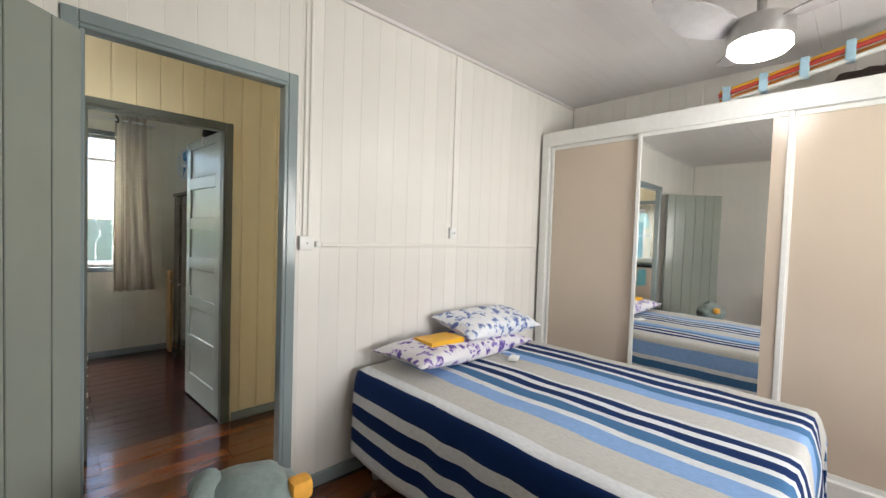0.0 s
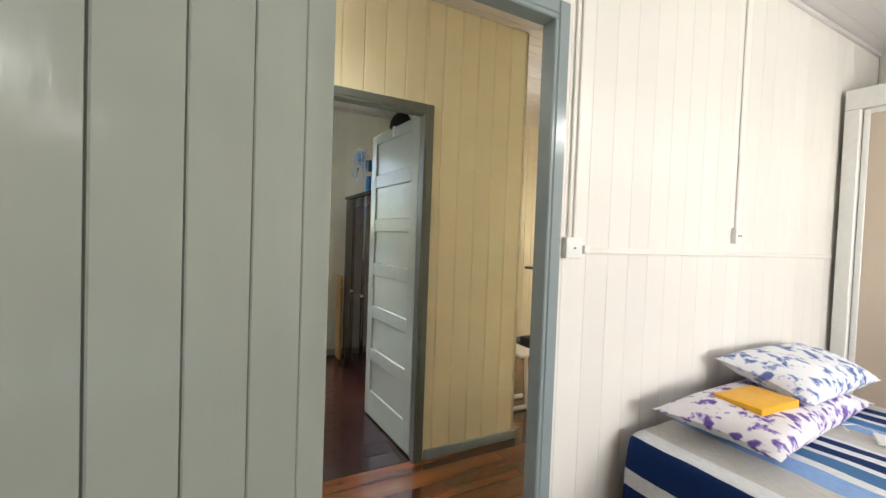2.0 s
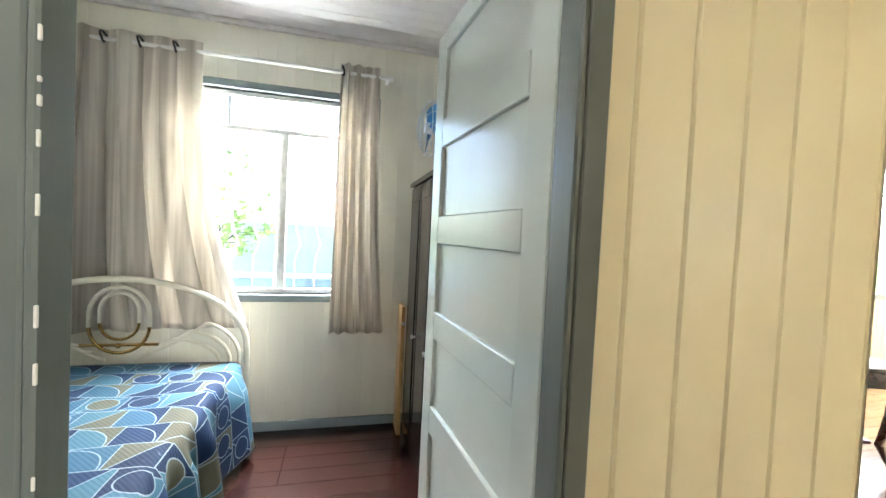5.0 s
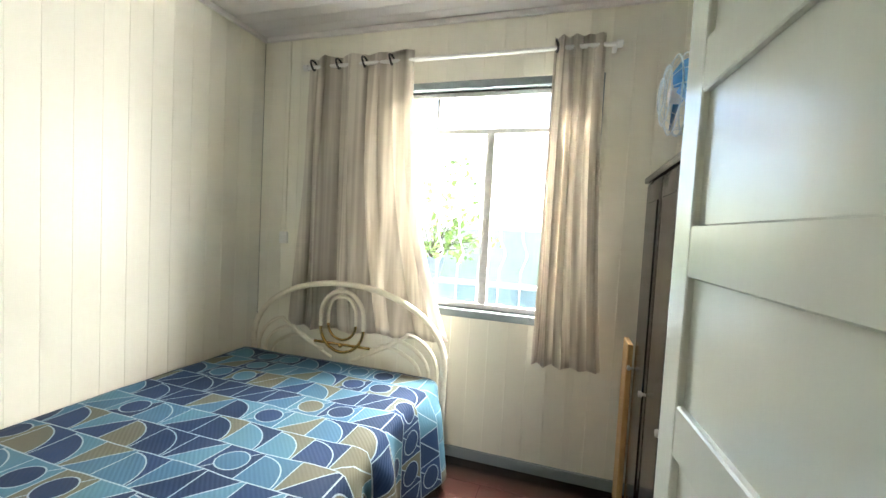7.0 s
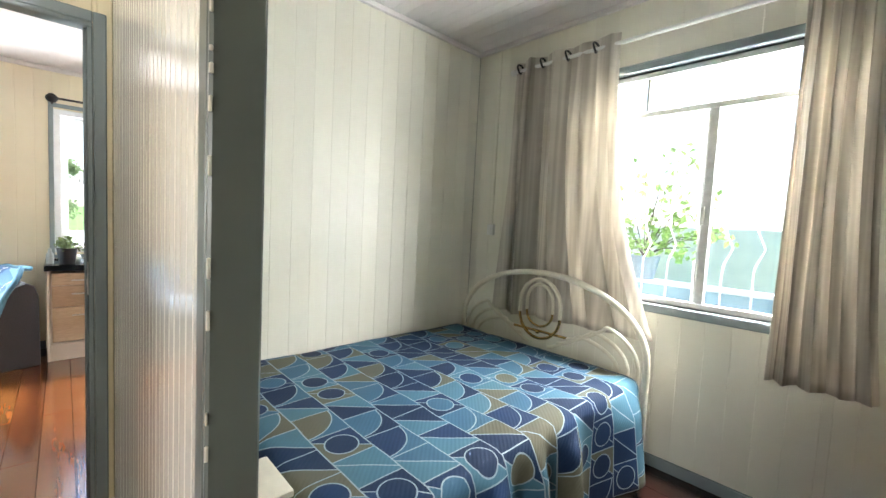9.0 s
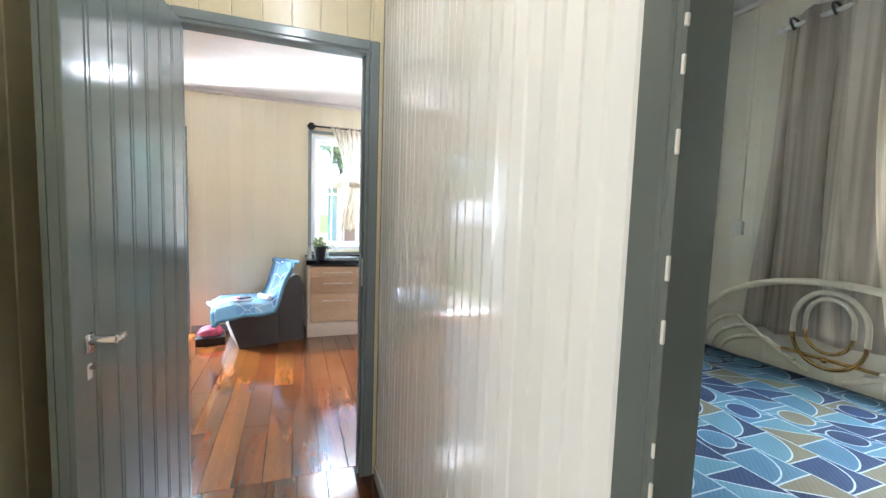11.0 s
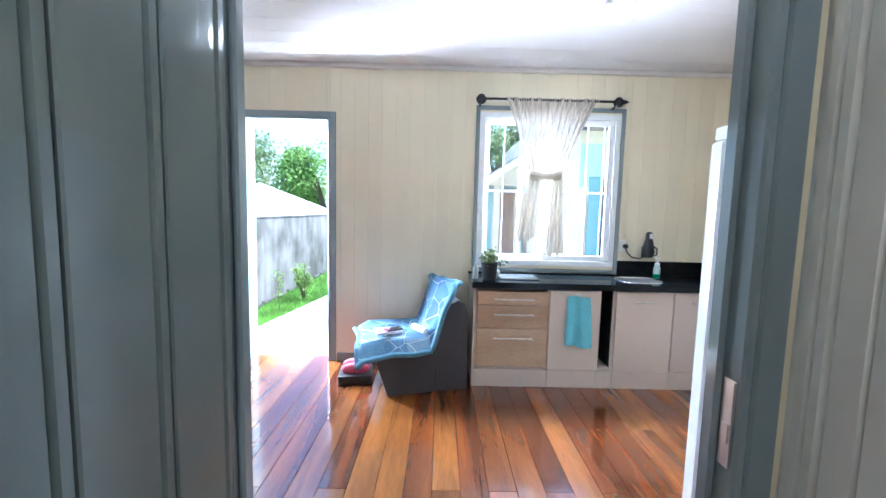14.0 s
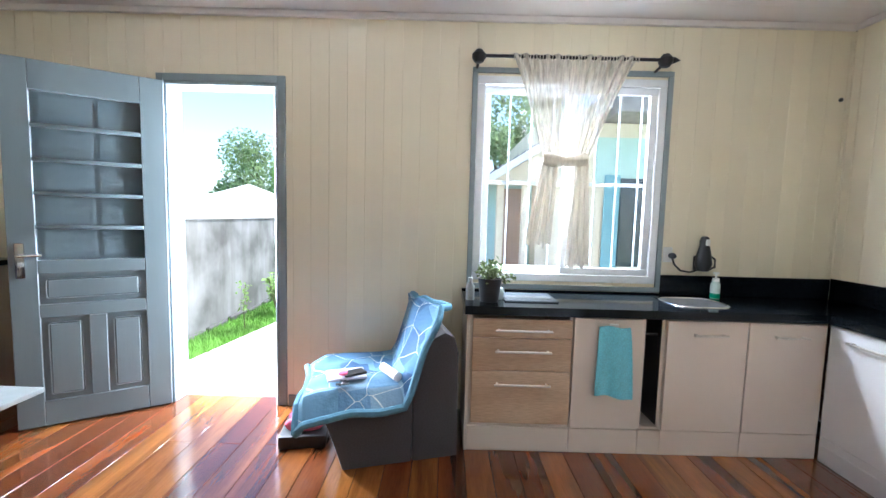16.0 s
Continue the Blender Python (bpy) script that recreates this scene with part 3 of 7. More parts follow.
for i in range(5):
    z0 = 1.0 + 0.192 * i
    part("glass_pane", box(0.12, KW - 0.115, -0.004, 0.0, z0 + 0.001, z0 + 0.19), GREYGLASS, leaf_4).visible_shadow = False
    if i:
        part("glazing_bar", box(0.1255, KW - 0.1205, -0.014, 0.03, z0 - 0.012, z0 + 0.012, 0.005, 2), KDOOR_GREY, leaf_4)
    part("shutter_panel", box(0.16 + 0.0, 0.33, -0.017, -0.008, z0 + 0.02, z0 + 0.17, 0.002, 1), KDOOR_GREY, leaf_4)
    part("shutter_panel", box(0.36, KW - 0.15, -0.017, -0.008, z0 + 0.02, z0 + 0.17, 0.002, 1), KDOOR_GREY, leaf_4)
part("back_board", box(0.12, KW - 0.115, -0.0175, -0.0165, 1.0, 1.96), KDOOR_GREY, leaf_4)
for x0, x1, z0, z1 in ((0.126, 0.324, 0.161, 0.659), (0.411, KW - 0.121, 0.161, 0.659), (0.126, KW - 0.121, 0.741, 0.919)):
    pb = box(x0, x1, -0.006, 0.006, z0, z1)
    block(pb, x0 + 0.03, x1 - 0.03, 0.006, 0.0175, z0 + 0.03, z1 - 0.03, 0.011, 1)
    part("raised_panel", pb, KDOOR_GREY, leaf_4)
lever_handle(leaf_4, KW - 0.05, 1.03, 0.018, 1, 0.2)


def strip(name, runs, mat, label, z0, z1, proud=0.014, bev=0.005):
    """Baseboards and cornices: one mesh a run."""
    root = thing(name, label, "trim", kind="structure")
    for axis, face, sign, u0, u1 in runs:
        d = sorted((face + sign * 0.0005, face + sign * proud))
        bm = box(u0, u1, d[0], d[1], z0, z1, bev, 2) if axis == "y" else box(d[0], d[1], u0, u1, z0, z1, bev, 2)
        part("moulding", bm, mat, root)
    return root


strip("baseboard_bedroom", [("y", W1A, -1, D1[1] + 0.1, 3.16), ("x", W3B, 1, ASOUTH, W1A - 0.03), ("y", W1A, -1, W3B + 0.02, D1[0] - 0.06)], GREY_TRIM, "blue-grey painted skirting boards in the bedroom", 0, 0.07, 0.02)
strip("baseboard_hall", [("y", W2A, -1, D2[1] + 0.06, 1.64), ("y", W1B, 1, D1[1] + 0.06, 4.1)], GREY_TRIM, "grey painted skirting boards in the hall", 0, 0.06, 0.018)
strip("baseboard_white", [("y", W2A, -1, W3B + 0.03, D2[0] - 0.05)], HALL_WHITE, "white skirting board in the hall", 0, 0.07, 0.015)
strip("baseboard_back_bedroom", [("y", BACKY, -1, B3 + 0.02, 1.5), ("x", B3, 1, W2B, BACKY - 0.03)], GREY_TRIM, "grey painted skirting boards in the back bedroom", 0, 0.065, 0.02)
strip("baseboard_kitchen", [("x", FARX, 1, DK[1] + 0.06, 2.9), ("x", FARX, 1, -1.68, DK[0] - 0.06)], GREY_TRIM, "grey skirting boards along the kitchen wall", 0, 0.075, 0.018)
strip("baseboard_living", [("x", 1.632, 1, W2A, 5.26), ("y", 5.28, -1, 1.66, 4.14), ("y", 5.85, -1, 4.26, 7.9)], GREY_TRIM, "grey skirting boards in the living room", 0, 0.07, 0.018)
strip("cornice_kitchen", [("x", FARX, 1, -1.69, 5.34), ("y", 5.35, -1, FARX + 0.035, K3 - 0.035)], CEIL_KIT, "white cornice round the kitchen ceiling", CEIL_K - 0.04, CEIL_K - 0.001, 0.03, 0.008)
strip("cornice_back_bedroom", [("y", BACKY, -1, B3 + 0.03, 1.52), ("x", B3, 1, W2B + 0.03, BACKY - 0.001)], CEIL_WHITE, "white cornice round the back bedroom ceiling", CEIL_B - 0.035, CEIL_B - 0.001, 0.028, 0.008)
strip("cornice_bedroom", [("y", W1A, -1, W3B + 0.02, 3.68)], CEIL_WHITE, "white cornice in the bedroom", CEIL_A - 0.025, CEIL_A - 0.001, 0.02, 0.006)

setting("corner_bead", box(FARX + 0.0002, FARX + 0.009, 5.341, 5.3498, 0.97, CEIL_K - 0.041, 0.003, 1), CREAM_BOARD, "thin cream bead in the kitchen corner", "trim")

# ---------- front bedroom ----------
conduit = thing("wall_conduit", "white surface cable conduits with sockets on the board wall", "conduit")
WH = MATS["white_board_paint"]
part("rail", box(1.06, 3.12, W1A - 0.014, W1A - 0.0005, 1.315, 1.338, 0.004, 1), WH, conduit)
for x in (0.962, 0.99):
    part("conduit_pipe", box(x - 0.008, x + 0.008, W1A - 0.009, W1A - 0.0005, 1.37, CEIL_A - 0.027, 0.004, 1), WH, conduit)
part("conduit_pipe", box(2.047, 2.063, W1A - 0.009, W1A - 0.0005, 1.45, CEIL_A - 0.027, 0.004, 1), WH, conduit)


def socket_box(parent, x, z, w, h, face, holes):
    bm = box(x - w / 2, x + w / 2, face - 0.024, face - 0.0005, z - h / 2, z + h / 2, 0.006, 2)
    ob = part("socket", bm, WHITE_PL, parent, "cream plastic wall socket")
    for dx in holes:
        part("socket_hole", lathe([(0.0, 0), (0.004, 0), (0.004, 0.003)], 8, Matrix.Translation((x + dx, face - 0.0265, z)) @ Matrix.Rotation(-math.pi / 2, 4, "X")), BLACK, ob)
    return ob


socket_box(conduit, 0.975, 1.335, 0.08, 0.075, W1A, (0.0,))
socket_box(conduit, 1.04, 1.33, 0.03, 0.03, W1A, ())
socket_box(conduit, 2.056, 1.415, 0.062, 0.075, W1A, (-0.01, 0.01))

WHITE_LAC = plain("white_wardrobe_frame", (0.78, 0.77, 0.74), 0.35, vary=0.03, bumps=0.03)
BEIGE_LAC = paint("beige_wardrobe_panel", (0.60, 0.50, 0.40), 0.22, vary=0.05, bumps=0.05, piece=0.02)
MIRROR = plain("mirror_silver", (0.92, 0.93, 0.92), 0.015, 1.0, 0.01, bumps=0)
wardrobe = thing("wardrobe", "beige sliding-door wardrobe with white frame and a mirror door", "wardrobe", (3.135, 0, 0))
WY0, WY1 = -0.53, 2.06
part("header", box(0.0, 0.5, WY0, WY1, 2.2, 2.32, 0.004, 1), WHITE_LAC, wardrobe, "white header board")
part("side_panel", box(0.0, 0.5, WY1 - 0.07, WY1, 0, 2.1995, 0.004, 1), WHITE_LAC, wardrobe)
part("side_panel", box(0.0, 0.5, WY0, WY0 + 0.07, 0, 2.1995, 0.004, 1), WHITE_LAC, wardrobe)
part("plinth", box(0.005, 0.5, WY0 + 0.0705, WY1 - 0.0705, 0, 0.1, 0.003, 1), WHITE_LAC, wardrobe)
part("back_panel", box(0.48, 0.499, WY0 + 0.071, WY1 - 0.071, 0.101, 2.199), BEIGE_LAC, wardrobe)
for i, (y0, y1, xx) in enumerate(((1.225, 1.985, 0.045), (0.365, 1.245, 0.018), (-0.458, 0.385, 0.045))):
    fr = bmesh.new()
    for a, b in ((y0, y0 + 0.028), (y1 - 0.028, y1)):
        block(fr, xx - 0.012, xx + 0.012, a, b, 0.102, 2.198, 0.003, 1)
    for a, b in ((0.102, 0.13), (2.17, 2.198)):
        block(fr, xx - 0.01, xx + 0.01, y0 + 0.0285, y1 - 0.0285, a, b)
    d = part("sliding_door", fr, WHITE_LAC, wardrobe, "aluminium-white framed sliding door")
    if i == 1:
        part("mirror_strip", box(xx - 0.004, xx + 0.004, y0 + 0.0285, y0 + 0.1, 0.1305, 2.1695), BEIGE_LAC, d, "beige strip beside the mirror")
        part("mirror", box(xx - 0.005, xx + 0.003, y0 + 0.1, y1 - 0.0285, 0.1305, 2.1695), MIRROR, d, "clear mirror glass")
    else:
        part("door_panel", box(xx - 0.004, xx + 0.004, y0 + 0.0285, y1 - 0.0285, 0.1305, 2.1695), BEIGE_LAC, d, "smooth beige panel")

# folded deckchair on the wardrobe
CANVAS = {k: plain("deckchair_" + k, c, 0.8, bumps=0.3, scale=200) for k, c in (("red", (0.42, 0.05, 0.03)), ("yellow", (0.75, 0.42, 0.03)), ("white", (0.72, 0.72, 0.68)), ("orange", (0.55, 0.2, 0.03)))}
BLUE_STRAP = plain("pale_blue_strap", (0.35, 0.52, 0.62), 0.6)
chair_f = thing("folded_beach_chair", "folded beach chair with striped slats lying on the wardrobe", "beach chair", (3.27, 0.78, 2.325), 0)
for i, (key, dz) in enumerate((("white", 0.012), ("orange", 0.042), ("red", 0.07), ("yellow", 0.098))):
    part("slat", tube([(0.03 * (i % 2), 0, 0.004 + dz), (0.03 * (i % 2), -0.42, 0.09 + dz), (0.03 * (i % 2), -0.88, 0.19 + dz)], 0.0145, 10), CANVAS[key], chair_f, key + " tubular slat")
for k in range(5):
    t = 0.05 + 0.22 * k
    y, zz = -0.88 * t, 0.19 * t
    part("strap", box(-0.02, 0.05, y - 0.022, y + 0.022, zz, zz + 0.118, 0.006, 1), BLUE_STRAP, chair_f, "pale blue plastic strap")
part("chair_foot", box(-0.01, 0.06, -0.88, -0.81, 0.0, 0.175, 0.01, 1), BLACK, chair_f)
pile = thing("dark_bag", "dark crumpled bag lying on top of the wardrobe", "bag", (3.4, -0.02, 2.322))
bg = bmesh.new()
bmesh.ops.create_icosphere(bg, subdivisions=3, radius=1)
for v in bg.verts:
    nz = 1 + 0.25 * noise.noise(v.co * 2.5)
    v.co = Vector((v.co.x * 0.14 * nz, v.co.y * 0.28 * nz, max(0, (v.co.z * 0.5 + 0.45) * 0.11 * nz)))
part("bag_body", bg, plain("dark_brown_cloth", (0.03, 0.018, 0.014), 0.8, bumps=0.4), pile)

# ceiling fan with its lamp
FAN_M = plain("satin_nickel", (0.45, 0.44, 0.43), 0.3, 0.9, 0.06)
BLADE_M = plain("smoked_clear_blade", (0.42, 0.40, 0.40), 0.25, 0.0, 0.05)
FANX, FANY = 2.50, 0.45
fan = thing("ceiling_fan", "nickel ceiling fan with three pale blades and a round lamp", "ceiling fan", (FANX, FANY, CEIL_A))
part("canopy", lathe([(0.0, 0), (0.07, 0), (0.07, -0.03), (0.03, -0.05)], 24), FAN_M, fan)
part("down_rod", lathe([(0.02, -0.2), (0.02, -0.048)], 14), FAN_M, fan)
part("motor_housing", lathe([(0.02, -0.17), (0.12, -0.19), (0.135, -0.2), (0.135, -0.29), (0.13, -0.295), (0, -0.295)], 36), FAN_M, fan, "brushed nickel housing")
FAN_GLOW = glow("fan_lamp_glow", (1.0, 0.97, 0.93), 10.0)
part("lamp_glass", lathe([(0.128, -0.2955), (0.13, -0.325), (0.11, -0.345), (0.0, -0.352)], 36), FAN_GLOW, fan, "glowing white lamp glass")


def blade(parent, ang):
    def fn(u, v):
        r = 0.13 + 0.46 * u
        w = (0.05 + 0.05 * math.sin(math.pi * min(1, u * 1.1 + 0.1))) * (1 - max(0, u - 0.9) * 5)
        s = (v - 0.5) * 2 * w
        a = radians(ang) + 0.35 * u
        return (r * math.cos(a) - s * math.sin(a), r * math.sin(a) + s * math.cos(a), -0.215 + s * 0.25 + 0.05 * u)
    part("blade", sheet(fn, 14, 4, 0.008), BLADE_M, parent, "pale curved fan blade")


for a in (128, 248, 8):
    blade(fan, a)

# the striped bed
STRIPES = [("white", .05), ("navy", .06), ("white", .05), ("navy", .06), ("white", .05), ("navy", .085), ("white", .05), ("sand", .13),
           ("sky", .085), ("white", .035), ("steel", .055), ("white", .03), ("navy", .05), ("white", .03), ("navy", .045), ("white", .02), ("sand", .12),
           ("sky", .075), ("steel", .05), ("white", .03), ("navy", .05), ("white", .03), ("navy", .05), ("sand", .11), ("sky", .08), ("white", .03), ("steel", .05),
           ("white", .03), ("navy", .05), ("white", .04), ("navy", .05)]
SCOL = {"white": (0.74, 0.76, 0.78), "navy": (0.005, 0.026, 0.115), "sand": (0.57, 0.56, 0.53), "sky": (0.26, 0.42, 0.72), "steel": (0.07, 0.18, 0.36)}
STRIPE_LEN = sum(w for _, w in STRIPES)


def striped_cloth():
    m, nt, n, l, b = nodes_of("striped_bedspread")
    uv = n.new("ShaderNodeUVMap")
    sep = n.new("ShaderNodeSeparateXYZ")
    l.new(uv.outputs[0], sep.inputs[0])
    wob = scaled_noise(nt, 5, 3)
    add = n.new("ShaderNodeMath")
    add.operation = "MULTIPLY_ADD"
    add.inputs[1].default_value, add.inputs[2].default_value = 0.006, -0.003
    l.new(wob.outputs[0], add.inputs[0])
    su = n.new("ShaderNodeMath")
    l.new(add.outputs[0], su.inputs[0])
    l.new(sep.outputs[0], su.inputs[1])
    stops, u = [], 0.0
    for k, w in STRIPES:
        stops.append((u / STRIPE_LEN, SCOL[k]))
        u += w
    r = ramp(nt, stops, "CONSTANT")
    l.new(su.outputs[0], r.inputs[0])
    weave = scaled_noise(nt, 160, 3, (1, 0.25, 1))
    g = ramp(nt, [(0.3, (0.8, 0.8, 0.8)), (0.65, (1, 1, 1))])
    l.new(weave.outputs[0], g.inputs[0])
    l.new(mixc(nt, 0.8, r.outputs[0], g.outputs[0], "MULTIPLY"), b.inputs["Base Color"])
    b.inputs["Roughness"].default_value, b.inputs["Specular IOR Level"].default_value = 0.85, 0.2
    bump(nt, b, weave.outputs[0], 0.4, 0.002)
    return m


def bedspread(x0, x1, y0, y1, ztop, zhem, mat, seed, ruffle, name, parent, sides=(1, 1, 1), rnd_r=0.06, label="", umap=None):
    """A spread over a mattress: it lies on top, rounds the edges and hangs on the left, the right and the foot (y0)."""
    drop = ztop - zhem
    bm = bmesh.new()
    uvl = bm.loops.layers.uv.new("UVMap")
    total_l = drop if sides[0] else 0.0
    total_r = drop if sides[2] else 0.0
    W, L = x1 - x0, y1 - y0
    lenx = total_l + W + total_r
    leny = (drop if sides[1] else 0.0) + L
    n_u, n_v = int(lenx / 0.03), int(leny / 0.03)

    def place(u, v):
        # u across from the left hem, v along from the foot's hem
        s, t = u * lenx - total_l, v * leny - (drop if sides[1] else 0.0)
        hang_x = -s if s < 0 else (s - W if s > W else 0)
        hang_y = -t if t < 0 else 0
        px, py = min(max(s, 0), W), min(max(t, 0), L)
        cx = -1 if s < 0 else (1 if s > W else 0)
        hang = max(hang_x, hang_y)
        zz = ztop - hang
        flare_x = flare_y = 0.0
        if hang > 0:
            k = min(1, hang / 0.12)
            wx = ruffle * math.sin((t if hang_x >= hang_y else s) * 17 + 2.3 * math.sin(t * 5 + seed)) * k * (0.4 + hang)
            if hang_x > 0:
                flare_x = cx * (0.02 * k + wx * min(1, hang_x / max(hang, 1e-6)) + (0.03 + 0.9 * (ruffle - 0.012)) * hang)
            if hang_y > 0:
                flare_y = -(0.02 * k + wx * min(1, hang_y / max(hang, 1e-6)) + (0.03 + 0.9 * (ruffle - 0.012)) * hang)
        # round the edge
        d = min(s if sides[0] else 9, (W - s) if sides[2] else 9, t if sides[1] else 9)
        if 0 <= d < rnd_r:
            zz -= (1 - math.sqrt(max(0, 1 - (1 - d / rnd_r) ** 2))) * rnd_r * 0.45
        if d < 0:
            zz -= rnd_r * 0.45 * max(0, 1 - hang / drop)
        p = Vector((x0 + px + flare_x, y0 + py + flare_y, zz))
        if hang == 0:
            p.z += 0.008 * noise.noise(Vector((p.x * 3.5, p.y * 3.5, seed))) + 0.003 * noise.noise(Vector((p.x * 11, p.y * 9, seed)))
        return p

    grid = [[bm.verts.new(place(i / n_u, j / n_v)) for j in range(n_v + 1)] for i in range(n_u + 1)]
    for i in range(n_u):
        for j in range(n_v):
            f = bm.faces.new((grid[i][j], grid[i + 1][j], grid[i + 1][j + 1], grid[i][j + 1]))
            for lp, (a, b) in zip(f.loops, ((i, j), (i + 1, j), (i + 1, j + 1), (i, j + 1))):
                lp[uvl].uv = (a / n_u * (lenx / umap if umap else 1), b / n_v * (leny / umap if umap else 1))
    bm.normal_update()
    me = bpy.data.meshes.new(name)
    bm.to_mesh(me)
    bm.free()
    me.materials.append(mat)
    me.polygons.foreach_set("use_smooth", [True] * len(me.polygons))
    ob = new(name, me)
    md = ob.modifiers.new("thickness", "SOLIDIFY")
    md.thickness, md.offset = 0.006, -1
    if parent:
        ob.parent = parent
    if label:
        ob["label"] = label
    return ob


def bed_base(root, x0, x1, y0, y1, ztop, mat, leg):
    part("mattress", box(x0 + 0.012, x1 - 0.012, y0 + 0.012, y1, ztop - 0.24, ztop - 0.012, 0.04, 3), plain("mattress_ticking", (0.5, 0.52, 0.55), 0.8), root)
    part("bed_frame", box(x0 + 0.03, x1 - 0.03, y0 + 0.03, y1, ztop - 0.32, ztop - 0.241, 0.01, 1), mat, root)
    for x in (x0 + 0.09, x1 - 0.09):
        for y in (y0 + 0.12, y1 - 0.1):
            part("leg", lathe([(0.022, 0), (0.026, 0.02), (0.03, ztop - 0.32)], 12, Matrix.Translation((x, y, 0))), leg, root)


BED_A = (1.265, 2.69, 0.16, 2.02, 0.62)
bed_a = thing("double_bed", "low double bed pushed head-first against the board wall", "bed")
bed_base(bed_a, *BED_A, plain("dark_bed_base", (0.03, 0.025, 0.022), 0.7), METAL)
spread_a = bedspread(*BED_A[:4], BED_A[4] + 0.004, 0.15, striped_cloth(), 1.3, 0.012, "striped_bedspread", None)
tagged(spread_a, "blue, white and sand striped bedspread hanging over the bed's sides", "bedspread")


def floral(name, base, cols, seed):
    m, nt, n, l, b = nodes_of(name)
    tc = n.new("ShaderNodeTexCoord")
    vo = n.new("ShaderNodeTexVoronoi")
    vo.inputs["Scale"].default_value = 15
    warp = scaled_noise(nt, 22, 3)
    mx = mixc(nt, 0.07, tc.outputs["Object"], warp.outputs["Color"], "LINEAR_LIGHT")
    l.new(mx, vo.inputs["Vector"])
    big = scaled_noise(nt, 7 + seed, 2)
    mask = n.new("ShaderNodeMath")
    mask.operation = "MULTIPLY_ADD"
    mask.inputs[1].default_value, mask.inputs[2].default_value = -0.5, 0.25
    l.new(big.outputs[0], mask.inputs[0])
    ad = n.new("ShaderNodeMath")
    l.new(vo.outputs["Distance"], ad.inputs[0])
    l.new(mask.outputs[0], ad.inputs[1])
    r = ramp(nt, [(0.22, cols[0]), (0.34, cols[1]), (0.42, cols[2]), (0.47, base)])
    l.new(ad.outputs[0], r.inputs[0])
    l.new(r.outputs[0], b.inputs["Base Color"])
    b.inputs["Roughness"].default_value = 0.8
    fine = scaled_noise(nt, 9, 4)
    bump(nt, b, fine.outputs[0], 0.5, 0.01)
    return m


def pillow(name, at, turn, tilt, w, d, h, mat, label):
    """Two bulging sheets meeting in a seam with pulled-out corners."""
    bm = bmesh.new()
    n = 26
    def fn(u, v, s):
        a, c = u * 2 - 1, v * 2 - 1
        edge = max(0.0, (1 - abs(a) ** 3.2) * (1 - abs(c) ** 3.2)) ** 0.55
        pinch = 1 - 0.10 * (1 - a * a) * abs(c) ** 4
        pin2 = 1 - 0.10 * (1 - c * c) * abs(a) ** 4
        wr = 0.012 * noise.noise(Vector((a * 2.2, c * 2.2, s * 3 + w)))
        return (a * w / 2 * pin2, c * d / 2 * pinch, s * (edge * h / 2 + wr * edge))
    g = {}
    for s in (1, -1):
        for i in range(n + 1):
            for j in range(n + 1):
                rim = i in (0, n) or j in (0, n)
                key = (i, j, 0 if rim else s)
                if key not in g:
                    g[key] = bm.verts.new(fn(i / n, j / n, s))
        for i in range(n):
            for j in range(n):
                q = [g[(a, b, 0 if a in (0, n) or b in (0, n) else s)] for a, b in ((i, j), (i + 1, j), (i + 1, j + 1), (i, j + 1))]
                bm.faces.new(q if s > 0 else q[::-1])
    ob = part(name, bm, mat)
    ob.matrix_world = pose(*at, tilt[0], tilt[1], turn)
    return tagged(ob, label, "pillow", "pillows on the striped bed")


FLOR_A = floral("violet_flower_print", (0.72, 0.70, 0.72), ((0.10, 0.06, 0.28), (0.28, 0.2, 0.5), (0.5, 0.42, 0.62)), 0)
FLOR_B = floral("blue_flower_print", (0.76, 0.77, 0.80), ((0.10, 0.14, 0.36), (0.3, 0.38, 0.6), (0.55, 0.6, 0.72)), 3)
pillow("pillow", (1.95, 1.84, 0.69), 6, (2, 3), 1.22, 0.40, 0.14, FLOR_A, "violet flower-printed pillow lying flat on the bed")
pillow("pillow", (2.26, 1.87, 0.80), 3, (14, 2), 0.86, 0.36, 0.15, FLOR_B, "white and blue flower-printed pillow stacked askew on another")
YEL = plain("yellow_book_cover", (0.80, 0.42, 0.01), 0.4, vary=0.05)
book = thing("yellow_notebook", "thick yellow notebook with red edge lying on the pillow", "notebook", (1.70, 1.80, 0.758), -2)
part("cover", box(-0.13, 0.13, -0.085, 0.085, -0.022, 0.028, 0.008, 2), YEL, book)
part("spine_edge", box(0.1305, 0.136, -0.08, 0.08, -0.018, 0.022, 0.002, 1), plain("red_edge", (0.6, 0.05, 0.03), 0.5), book, "red page edge")
charger = thing("phone_charger", "white charger lying with its cable on the bed", "charger", (2.12, 1.55, 0.632), 25)
part("plug", box(-0.05, 0.05, -0.03, 0.03, 0, 0.016, 0.007, 2), WHITE_PL, charger)
part("cable", tube([(0.05, 0, 0.006), (0.1, 0.02, 0.005), (0.13, 0.07, 0.005), (0.09, 0.11, 0.005), (0.03, 0.1, 0.005)], 0.003, 6), WHITE_PL, charger)

